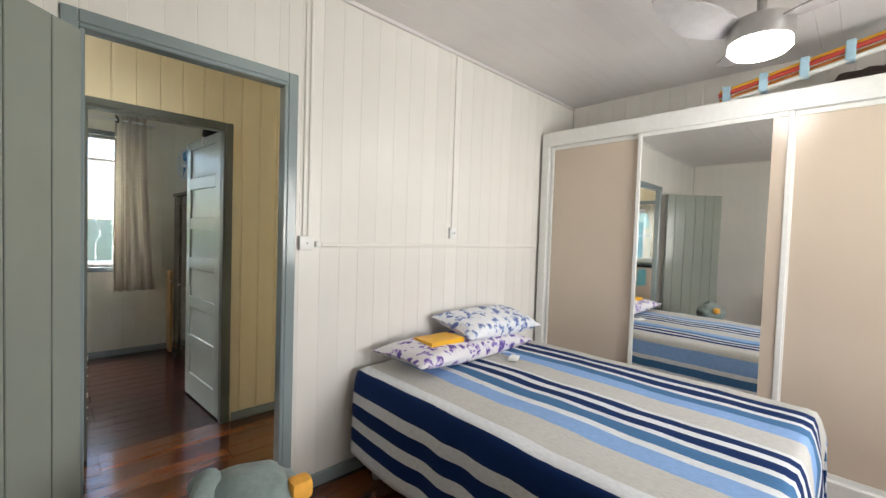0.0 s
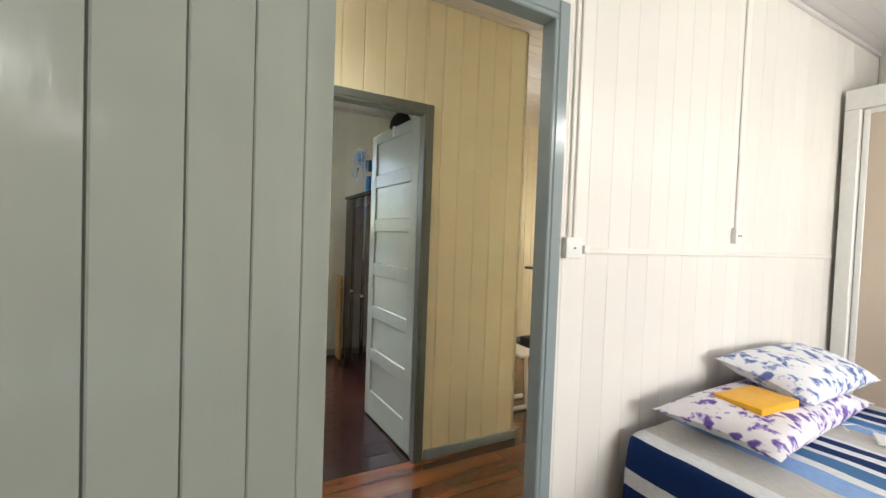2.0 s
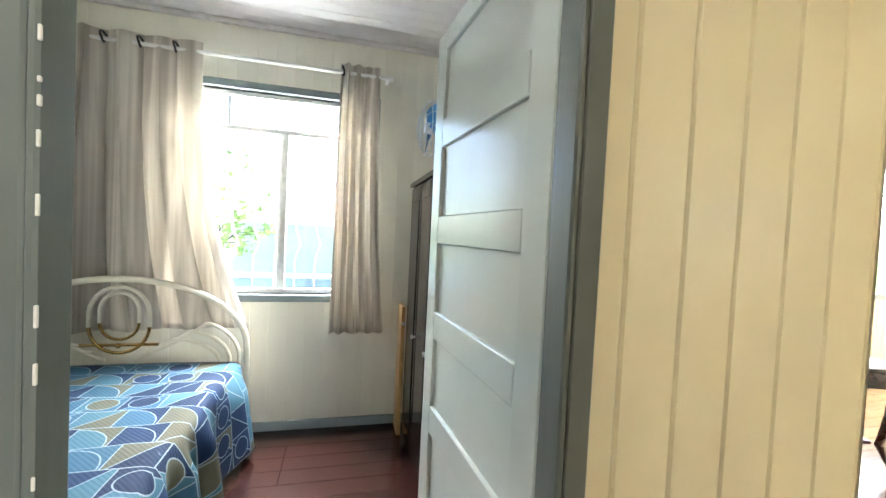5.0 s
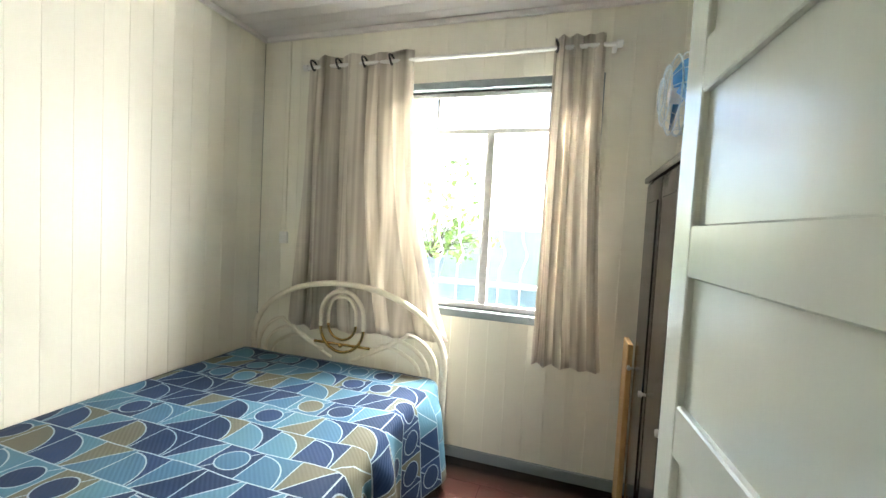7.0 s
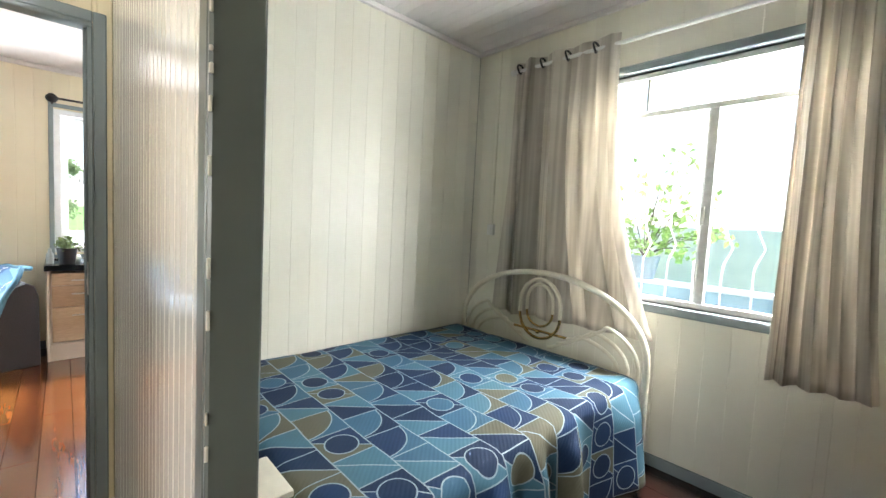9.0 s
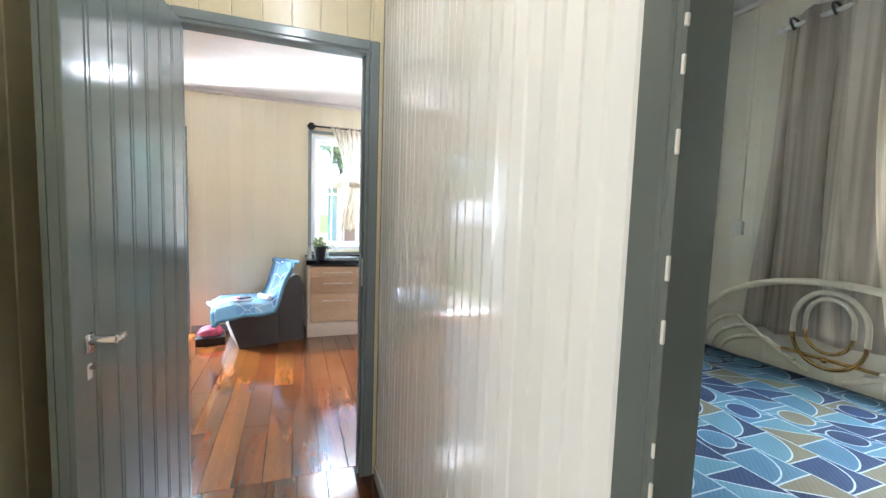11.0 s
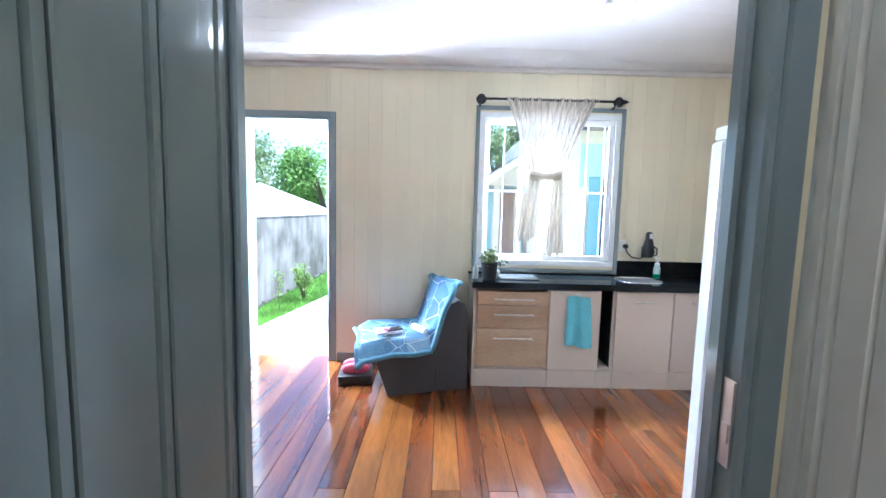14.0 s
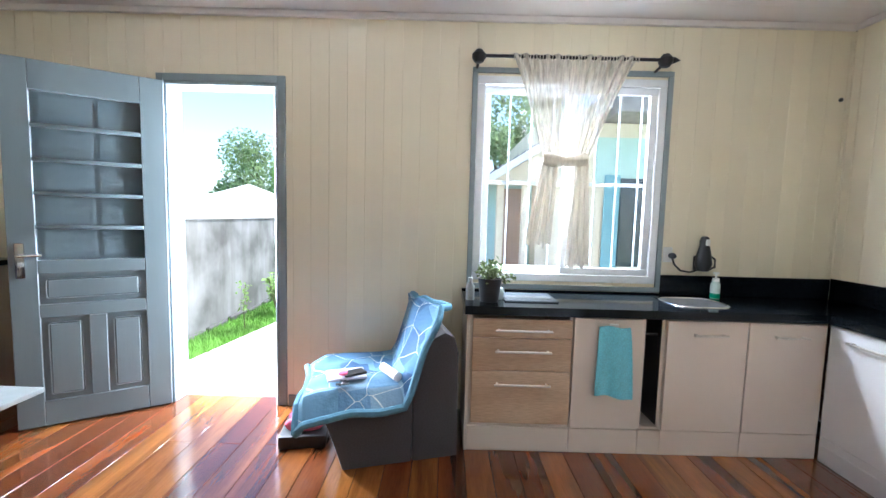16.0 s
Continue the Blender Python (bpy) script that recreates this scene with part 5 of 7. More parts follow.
# ---------- living room, seen past the hall's corner ----------
MAHOG = wood("mahogany", (0.02, 0.008, 0.006), (0.07, 0.022, 0.014), 0.25, "X", piece=0.1, coat=0.4)
tbl = thing("side_table", "dark carved side table with curved legs", "side table", (3.75, 4.55, 0), -20)
part("tabletop", box(-0.34, 0.34, -0.24, 0.24, 0.69, 0.72, 0.01, 2), MAHOG, tbl)
part("apron", box(-0.29, 0.29, -0.19, 0.19, 0.58, 0.6895, 0.005, 1), MAHOG, tbl)
for sx in (-1, 1):
    for sy in (-1, 1):
        part("leg", tube([(sx * 0.26, sy * 0.16, 0.58), (sx * 0.25, sy * 0.15, 0.4), (sx * 0.22, sy * 0.13, 0.2), (sx * 0.26, sy * 0.17, 0.08), (sx * 0.34, sy * 0.22, 0.015)], 0.028, 10, taper=0.016), MAHOG, tbl)
part("low_shelf", box(-0.2, 0.2, -0.11, 0.11, 0.19, 0.215, 0.005, 1), MAHOG, tbl)
bx = thing("black_case", "black leather case standing on the side table", "case", (3.72, 4.55, 0.722), -20)
part("case_body", box(-0.13, 0.13, -0.09, 0.09, 0, 0.27, 0.02, 2), BLACK, bx)
part("case_flap", box(-0.135, 0.135, -0.095, 0.0, 0.2, 0.29, 0.02, 2), plain("brown_leather", (0.06, 0.025, 0.015), 0.5), bx, "brown leather flap")
stand = thing("music_stand", "black keyboard stand with a tray in the corner", "stand", (3.45, 4.95, 0))
part("tray", box(-0.22, 0.22, -0.14, 0.14, 1.0, 1.03, 0.006, 1), BLACK, stand)
part("instrument", box(-0.1, 0.16, -0.1, 0.1, 1.0305, 1.09, 0.015, 2), BLACK, stand)
for s in (-1, 1):
    part("leg", tube([(s * 0.02, 0, 1.0), (s * 0.16, -0.05 * s, 0.0)], 0.014), BLACK, stand)
part("base", box(-0.25, 0.25, -0.14, 0.14, 0.0, 0.14, 0.03, 2), BLACK, stand)
ph = thing("wall_phone", "black wall telephone with a hanging cord", "telephone", (3.98, 5.279, 1.42))
part("phone_body", box(-0.035, 0.035, -0.05, -0.0005, 0, 0.16, 0.012, 2), BLACK, ph)
part("phone_cord", tube([(0, -0.03, 0), (0.01, -0.04, -0.15), (-0.02, -0.04, -0.3), (0.02, -0.04, -0.5), (-0.01, -0.04, -0.75)], 0.006, 6), BLACK, ph)
part("wall_rail", box(-0.45, -0.04, -0.016, -0.0005, -0.05, -0.03, 0.003, 1), MATS["cream_board_paint"], ph)
rack = thing("white_stool", "white painted wooden towel stool by the hall corner", "stool", (2.0, 3.62, 0))
for y in (-0.1, 0.1):
    part("rack_leg", tube([(0.03, y, 0), (0.0, y, 0.44)], 0.016, 8), WHITE_PL, rack)
    part("rack_foot", tube([(-0.12, y, 0.02), (0.14, y, 0.02)], 0.018, 8), WHITE_PL, rack)
part("rack_top", box(-0.1, 0.1, -0.16, 0.16, 0.44, 0.465, 0.006, 1), WHITE_PL, rack)
ORANGE = curtain_cloth("apricot_curtain_cloth", (0.72, 0.42, 0.20), (0.82, 0.55, 0.30), 8, 0.4)
oc = thing("curtain", "apricot curtain hanging beside the far window", "curtain")
curtain(oc, "cloth", 4.72, 5.28, 4.75, 5.3, 5.72, 2.5, 0.15, 5, ORANGE, 0.035)
part("rod", tube([(4.6, 5.72, 2.53), (7.2, 5.72, 2.53)], 0.012), WHITE_PL, oc)
for x in (4.65, 7.15):
    part("bracket", box(x - 0.012, x + 0.012, 5.72, 5.8498, 2.518, 2.542), WHITE_PL, oc)
win_l = thing("window_4", "grey-framed far window with a transom", "window", kind="structure")
a, b, z0, z1 = WF
fr = bmesh.new()
for u0, u1, w0, w1 in ((a - 0.06, b + 0.06, z1, z1 + 0.06), (a - 0.06, b + 0.06, z0 - 0.06, z0), (a - 0.06, a, z0 + 0.0005, z1 - 0.0005), (b, b + 0.06, z0 + 0.0005, z1 - 0.0005)):
    block(fr, u0, u1, 5.83, 5.945, w0, w1, 0.004, 1)
for x in (a + 0.02, 6.1, b - 0.02):
    block(fr, x - 0.014, x + 0.014, 5.88, 5.91, z0 + 0.001, z1 - 0.001)
block(fr, a + 0.035, b - 0.035, 5.885, 5.905, 2.1, 2.13)
part("window_frame", fr, GREY_TRIM, win_l)
pane = part("pane", box(a + 0.001, b - 0.001, 5.893, 5.897, z0 + 0.001, z1 - 0.001), GLASS, win_l)
pane.visible_shadow = False
BULB = glow("bulb_glow", (1.0, 0.98, 0.92), 10.0)
# Dome for the added hall light; it stays out of view.
hl = thing("ceiling_lamp", "small round white dome lamp added out of view on the hall ceiling", "ceiling lamp", (-0.45, 2.78, CEIL_H))
part("base_plate", lathe([(0, 0), (0.12, 0), (0.12, -0.014), (0.105, -0.018), (0, -0.018)], 28), WHITE_PL, hl)
part("dome", lathe([(0.1, -0.0185), (0.1, -0.03), (0.08, -0.06), (0.04, -0.078), (0, -0.082)], 28), glow("added_dome_glow", (1.0, 0.97, 0.92), 6.0), hl, "glowing white dome")
lamp = thing("ceiling_lamp", "bare glowing bulb in a white ceiling holder", "ceiling lamp", (2.75, 3.75, CEIL_L))
part("holder", lathe([(0, 0), (0.06, 0), (0.055, -0.02), (0.028, -0.035), (0.026, -0.06), (0, -0.06)], 20), WHITE_PL, lamp)
part("bulb", lathe([(0.014, -0.0605), (0.02, -0.08), (0.034, -0.11), (0.03, -0.14), (0.0, -0.155)], 20), BULB, lamp)

# ---------- kitchen ----------
CAB_CREAM = paint("cream_cabinet_lacquer", (0.70, 0.61, 0.52), 0.3, vary=0.04, bumps=0.04, piece=0.03)
CAB_WHITE = paint("white_cabinet_lacquer", (0.74, 0.73, 0.72), 0.3, vary=0.03, bumps=0.04, piece=0.02)
OAK = wood("pale_oak_front", (0.48, 0.33, 0.205), (0.66, 0.49, 0.33), 0.4, "Y", ring=30, piece=0.1)
GRANITE = plain("black_granite", (0.006, 0.008, 0.010), 0.08, 0.0, 0.6, 220, 0.0, 0.2)
ALUM = plain("satin_aluminium", (0.62, 0.58, 0.52), 0.35, 0.85)
FX = -3.97


def bar_handle(parent, a, b, z, face, axis="y"):
    bm = bmesh.new()
    if axis == "y":
        block(bm, face + 0.022, face + 0.034, a, b, z - 0.006, z + 0.006, 0.003, 1)
        for u in (a + 0.02, b - 0.02):
            block(bm, face + 0.0005, face + 0.0235, u - 0.005, u + 0.005, z - 0.005, z + 0.005)
    else:
        block(bm, a, b, face - 0.034, face - 0.022, z - 0.006, z + 0.006, 0.003, 1)
        for u in (a + 0.02, b - 0.02):
            block(bm, u - 0.005, u + 0.005, face - 0.0235, face - 0.0005, z - 0.005, z + 0.005)
    return part("handle", bm, ALUM, parent, "satin aluminium bar handle")


def carcass(name, y0, y1, label, open_front=False):
    root = thing(name, label, "kitchen cabinet", group="kitchen base cabinets")
    bm = bmesh.new()
    for a, b in ((y0 + 0.001, y0 + 0.017), (y1 - 0.017, y1 - 0.001)):
        block(bm, FARX + 0.01, FX - 0.019, a, b, 0.1, 0.783)
    block(bm, FARX + 0.01, FX - 0.019, y0 + 0.0175, y1 - 0.0175, 0.1, 0.15)
    block(bm, FARX + 0.01, FARX + 0.02, y0 + 0.0175, y1 - 0.0175, 0.1505, 0.783)
    part("carcass", bm, CAB_CREAM, root)
    part("plinth", box(FARX + 0.1, FX - 0.004, y0 + 0.0005, y1 - 0.0005, 0, 0.142, 0.002, 1), CAB_CREAM, root)
    return root


d_unit = carcass("drawer_cabinet", 2.935, 3.508, "base cabinet with three pale oak drawers", )
part("end_panel", box(FARX + 0.01, FX + 0.002, 2.918, 2.9345, 0, 0.783, 0.002, 1), CAB_CREAM, d_unit)
for z0, z1, hz in ((0.655, 0.76, 0.70), (0.468, 0.651, 0.582), (0.162, 0.464, 0.394)):
    d = part("drawer_front", box(FX - 0.0185, FX, 2.952, 3.503, z0, z1, 0.002, 1), OAK, d_unit, "pale oak drawer front")
    bar_handle(d, 3.076, 3.388, hz, FX)
t_unit = carcass("towel_cabinet", 3.509, 3.895, "cream base cabinet with a plain door and a towel over it")
part("cabinet_door", box(FX - 0.0185, FX, 3.512, 3.892, 0.146, 0.775, 0.002, 1), CAB_CREAM, t_unit)
niche = carcass("bottle_niche", 3.896, 4.022, "open narrow bottle niche between cabinet doors")
part("niche_floor", box(FX - 0.3, FX - 0.002, 3.914, 4.004, 0.151, 0.165), CAB_CREAM, niche)
part("niche_back", box(FARX + 0.021, FX - 0.02, 3.9145, 3.917, 0.166, 0.78), BLACK, niche)
part("niche_back", box(FARX + 0.021, FX - 0.02, 4.001, 4.0035, 0.166, 0.78), BLACK, niche)
part("niche_back", box(FARX + 0.021, FARX + 0.025, 3.918, 4.0, 0.166, 0.78), BLACK, niche)
part("niche_rail", tube([(FX - 0.06, 3.913, 0.68), (FX - 0.06, 4.005, 0.68)], 0.006), BLACK, niche)
for i, (a, b) in enumerate(((4.023, 4.472), (4.473, 4.905))):
    u = carcass("base_cabinet", a, b, "cream kitchen base cabinet with one door")
    d = part("cabinet_door", box(FX - 0.0185, FX, a + 0.003, b - 0.003, 0.146, 0.775, 0.002, 1), CAB_CREAM, u)
    bar_handle(d, (a + b) / 2 - 0.09, (a + b) / 2 + 0.1, 0.70, FX)
GY = 4.908
for i, (a, b, mat) in enumerate(((-3.965, -3.545, CAB_WHITE), (-3.544, -3.0, CAB_CREAM), (-2.999, -2.36, CAB_CREAM))):
    u = thing("corner_cabinet", ("white" if i == 0 else "cream") + " base cabinet of the short kitchen run", "kitchen cabinet", group="kitchen base cabinets")
    part("carcass", box(a + 0.001, b - 0.001, GY + 0.019, 5.345, 0.1, 0.783), CAB_WHITE, u)
    part("plinth", box(a + 0.0005, b - 0.0005, GY + 0.004, 5.2, 0, 0.0995, 0.002, 1), CAB_WHITE, u)
    d = part("cabinet_door", box(a + 0.004, b - 0.003, GY, GY + 0.0185, 0.146, 0.775, 0.002, 1), mat, u)
    part("lower_rail", box(a + 0.004, b - 0.003, GY + 0.003, GY + 0.0185, 0.1, 0.143), CAB_WHITE, u)
    bar_handle(d, a + 0.12, a + 0.32, 0.71, GY, "x")

top = bmesh.new()
SX0, SX1, SY0, SY1 = -4.34, -4.05, 4.12, 4.46
gx, gy = (FARX + 0.002, SX0, SX1, -3.95, -2.35), (2.905, SY0, SY1, 4.885, 5.348)
grid_v = {(i, j): top.verts.new((x, y, 0.832)) for i, x in enumerate(gx) for j, y in enumerate(gy)}
for i in range(4):
    for j in range(4):
        if (i, j) != (1, 1) and not (i == 3 and j < 3):
            top.faces.new((grid_v[i, j], grid_v[i + 1, j], grid_v[i + 1, j + 1], grid_v[i, j + 1]))
bmesh.ops.delete(top, geom=[v for v in top.verts if not v.link_faces], context="VERTS")
ext = bmesh.ops.extrude_face_region(top, geom=list(top.faces))
bmesh.ops.translate(top, vec=(0, 0, -0.048), verts=[e for e in ext["geom"] if isinstance(e, bmesh.types.BMVert)])
worktop = tagged(part("worktop", top, GRANITE, None, "", False), "polished black granite worktop with an upstand", "worktop")
part("upstand", box(FARX + 0.002, FARX + 0.02, 4.215, 5.33, 0.8325, 0.965, 0.003, 1), GRANITE, worktop)
part("upstand", box(FARX + 0.021, -2.35, 5.329, 5.348, 0.8325, 0.97, 0.003, 1), GRANITE, worktop)
part("upstand", box(FARX + 0.002, FARX + 0.02, 2.905, 4.21, 0.8325, 0.842, 0.002, 1), GRANITE, worktop)
sink = thing("kitchen_sink", "stainless steel bowl set into the granite worktop", "sink")
def bowl(u, v):
    a = 2 * math.pi * u
    r = (1.0, 0.98, 0.95, 0.88, 0.6, 0.0)[min(5, int(v * 5 + 0.5))]
    zz = (0.8345, 0.833, 0.80, 0.72, 0.70, 0.70)[min(5, int(v * 5 + 0.5))]
    k = 4.0
    c, s = math.cos(a), math.sin(a)
    rad = (abs(c) ** k + abs(s) ** k) ** (-1 / k)
    return ((SX0 + SX1) / 2 + 0.143 * r * c * rad, (SY0 + SY1) / 2 + 0.168 * r * s * rad, zz)
part("bowl", sheet(bowl, 48, 5, 0.001), plain("dull_steel", (0.28, 0.29, 0.30), 0.42, 1.0, 0.08), sink)
part("rim", tube([(bowl(i / 48, 0)[0], bowl(i / 48, 0)[1], 0.8335) for i in range(48)], 0.005, 6, None, True), CHROME, sink)

# granite drainer board left of the sink
drain = tagged(part("glass_board", box(-4.34, -4.08, 3.14, 3.45, 0.833, 0.840, 0.002, 1), plain("pale_glass_board", (0.10, 0.11, 0.12), 0.12)), "pale glass cutting board on the worktop", "cutting board")

pot = thing("potted_plant", "small leafy plant in a black pot on the worktop", "potted plant", (-4.09, 3.05, 0.8325))
part("pot", lathe([(0.0, 0), (0.052, 0), (0.068, 0.12), (0.072, 0.135), (0.064, 0.135), (0.06, 0.12), (0.0, 0.115)], 24), BLACK, pot)
LEAFM = plain("jade_leaf", (0.16, 0.22, 0.07), 0.4, vary=0.6, scale=25)
rnd = random.Random(8)


def leaf_cloud(n, place, size, rnd, curl=0.25):
    """Many small folded leaves; place(i) gives each one's spot."""
    verts, faces = [], []
    for i in range(n):
        c = Vector(place(i))
        s = size * rnd.uniform(0.6, 1.25)
        rot = Euler((rnd.uniform(-1.1, 1.1), rnd.uniform(-1.1, 1.1), rnd.uniform(0, 6.28))).to_matrix()
        k = len(verts)
        for p in ((-0.5, 0, 0), (-0.1, 0.32, curl * 0.4), (0.5, 0, 0), (-0.1, -0.32, curl * 0.4), (0, 0, -curl * 0.15)):
            verts.append(c + rot @ (Vector(p) * s))
        faces += [(k, k + 4, k + 1), (k + 1, k + 4, k + 2), (k, k + 3, k + 4), (k + 3, k + 2, k + 4)]
    return verts, faces


def leaves(name, n, place, size, rnd, mat, parent=None, label=""):
    v, f = leaf_cloud(n, place, size, rnd)
    me = bpy.data.meshes.new(name)
    me.from_pydata(v, [], f)
    me.materials.append(mat)
    ob = new(name, me)
    if parent:
        ob.parent = parent
    if label:
        ob["label"] = label
    return ob


stems = bmesh.new()
ends = []
for i in range(16):
    a, r = rnd.uniform(0, 6.28), rnd.uniform(0.03, 0.13)
    e = Vector((r * math.cos(a), r * math.sin(a), 0.15 + rnd.uniform(0.02, 0.1) - r * 0.25))
    tube([(0.02 * math.cos(a), 0.02 * math.sin(a), 0.11), (e.x * 0.6, e.y * 0.6, e.z * 0.9), tuple(e)], 0.003, 5, stems)
    ends.append(e)
part("stems", stems, LEAFM, pot)
leaves("foliage", 260, lambda i: ends[i % 16] * (0.75 + 0.3 * rnd.random()) + Vector((rnd.gauss(0, 0.018), rnd.gauss(0, 0.018), rnd.gauss(0.005, 0.012))), 0.03, rnd, LEAFM, pot, "small fleshy green leaves")
jar = thing("glass_jar", "small clear glass jar beside the plant", "jar", (-4.16, 3.11, 0.8325))
part("jar_body", lathe([(0.0, 0.0), (0.028, 0.0), (0.036, 0.02), (0.036, 0.05), (0.024, 0.068), (0.0, 0.07)], 18), plain("cloudy_glass", (0.55, 0.62, 0.6), 0.2), jar)
jar2 = thing("glass_jar", "small dark jar behind the plant pot", "jar", (-4.12, 2.94, 0.8325))
part("jar_body", lathe([(0.0, 0.0), (0.025, 0.0), (0.025, 0.08), (0.012, 0.1), (0.012, 0.13), (0.0, 0.13)], 16), plain("pale_bottle", (0.4, 0.42, 0.4), 0.3), jar2)
soap = thing("soap_bottle", "clear soap dispenser with green soap on the worktop", "soap bottle", (-4.36, 4.53, 0.8325))
part("bottle", lathe([(0, 0), (0.026, 0), (0.028, 0.01), (0.028, 0.09), (0.02, 0.11), (0.0, 0.11)], 18), plain("clear_plastic", (0.45, 0.55, 0.52), 0.15), soap)
part("liquid", lathe([(0.0285, 0.002), (0.0288, 0.03), (0.0285, 0.035)], 18), plain("green_soap", (0.02, 0.3, 0.18), 0.2), soap, "green liquid")
part("pump", lathe([(0.02, 0.1105), (0.02, 0.13), (0.006, 0.132), (0.006, 0.155), (0.018, 0.157), (0.018, 0.17), (0, 0.17)], 14), WHITE_PL, soap)

# black wall lamp on its hook, with plug and cord
hookl = thing("wall_lamp", "black swan-necked wall gadget plugged into a socket", "wall gadget", (FARX, 4.46, 1.0))
part("wall_plate", box(0.0005, 0.03, -0.035, 0.035, 0.0, 0.1, 0.012, 2), BLACK, hookl)
part("body", lathe([(0.0, 0.0), (0.035, 0.005), (0.05, 0.05), (0.04, 0.12), (0.028, 0.17), (0.03, 0.2), (0.02, 0.225), (0, 0.23)], 18, Matrix.Translation((0.06, 0.0, 0.0))), BLACK, hookl)
part("loop", tube([(0.06, 0.045, 0.1), (0.06, 0.075, 0.08), (0.06, 0.075, 0.03), (0.06, 0.04, 0.015)], 0.007, 8), BLACK, hookl)
part("face_plate", box(0.085, 0.1, -0.012, 0.012, 0.17, 0.21, 0.004, 1), WHITE_PL, hookl, "pale face plate")
part("cord", tube([(0.03, -0.02, 0.005), (0.04, -0.07, -0.01), (0.035, -0.13, 0.0), (0.03, -0.17, 0.04), (0.03, -0.185, 0.08)], 0.006, 8), BLACK, hookl)
part("plug", lathe([(0.018, 0), (0.02, 0.03), (0.01, 0.05)], 14, Matrix.Translation((0.02, -0.19, 0.095)) @ Matrix.Rotation(math.pi / 2, 4, "Y")), BLACK, hookl)
sk = thing("wall_socket", "white wall socket beside the kitchen window", "socket")
part("socket_plate", box(FARX + 0.0005, FARX + 0.012, 4.225, 4.285, 1.05, 1.15, 0.004, 1), WHITE_PL, sk)

TURQ = plain("turquoise_terry", (0.19, 0.58, 0.70), 0.95, vary=0.15, scale=120, bumps=0.7, sheen=0.4)
tw = thing("hand_towel", "turquoise terry hand towel hanging over a cabinet door", "towel")
def towel_at(u, v, out=0.0):
    """The towel's face: it narrows where it is gathered and hangs a little crooked."""
    w = 0.17 + 0.05 * v ** 0.7
    return (FX + 0.014 + out + 0.007 * math.sin(u * 11 + 1) * (0.4 + v), 3.645 + 0.012 * v + 0.017 * (1 - v) + w * (u - 0.12), 0.735 - 0.385 * v - 0.022 * u * v + 0.006 * math.sin(u * 6))


part("towel_front", sheet(towel_at, 22, 26, 0.009), TURQ, tw)
for v0 in (0.74, 0.84):
    part("towel_band", sheet(lambda u, v: towel_at(0.02 + 0.96 * u, v0 + 0.05 * v, 0.006), 18, 3, 0.002), plain("pale_towel_band", (0.3, 0.62, 0.7), 0.9) if v0 < 0.8 else MATS["pale_towel_band"], tw, "paler woven band")
part("towel_hook", box(FX + 0.0005, FX + 0.01, 3.70, 3.75, 0.72, 0.75, 0.003, 1), WHITE_PL, tw, "small white hook")

# kitchen window
PVC = plain("white_pvc", (0.80, 0.82, 0.84), 0.25, vary=0.03, bumps=0.02)
win_k = thing("window_3", "white sliding kitchen window in a grey outer frame", "window", kind="structure")
a, b, z0, z1 = WK


def ring_frame(bm, x0, x1, y0, y1, w0, w1, t, bev=0.003):
    block(bm, x0, x1, y0, y1, w0, w0 + t, bev, 1)
    block(bm, x0, x1, y0, y1, w1 - t, w1, bev, 1)
    block(bm, x0, x1, y0, y0 + t, w0 + t + 0.0005, w1 - t - 0.0005, bev, 1)
    block(bm, x0, x1, y1 - t, y1, w0 + t + 0.0005, w1 - t - 0.0005, bev, 1)


g = bmesh.new()
ring_frame(g, FARX + 0.0005, FARX + 0.016, a - 0.02, b + 0.015, 0.845, z1 + 0.05, 0.034)
part("outer_casing", g, GREY_TRIM, win_k, "grey painted casing")
g = bmesh.new()
ring_frame(g, FARX - 0.11, FARX + 0.01, a + 0.0145, b - 0.0195, 0.901, z1, 0.05)
part("window_frame", g, PVC, win_k)
for y0, y1, x in ((3.02, 3.60, FARX - 0.06), (3.55, 4.13, FARX - 0.02)):
    g = bmesh.new()
    ring_frame(g, x - 0.016, x + 0.016, y0, y1, 0.952, z1 - 0.051, 0.045)
    part("sash", g, PVC, win_k)
    p = part("pane", box(x - 0.002, x + 0.002, y0 + 0.046, y1 - 0.046, 0.998, z1 - 0.097), GLASS, win_k)
    p.visible_shadow = False
BAR_GREY = plain("pale_grey_iron", (0.42, 0.44, 0.46), 0.45, vary=0.1)
grille = thing("window_grille", "pale grey iron bars outside the kitchen window", "grille")
for i in range(8):
    y = 3.06 + i * 0.15
    part("bar", tube([(FARX - 0.17, y, 0.85), (FARX - 0.17, y, 2.3)], 0.006, 8), BAR_GREY, grille)
for z in (0.86, 1.56, 2.28):
    part("cross_bar", box(FARX - 0.185, FARX - 0.18, 2.95, 4.2, z - 0.012, z + 0.012), BAR_GREY, grille)


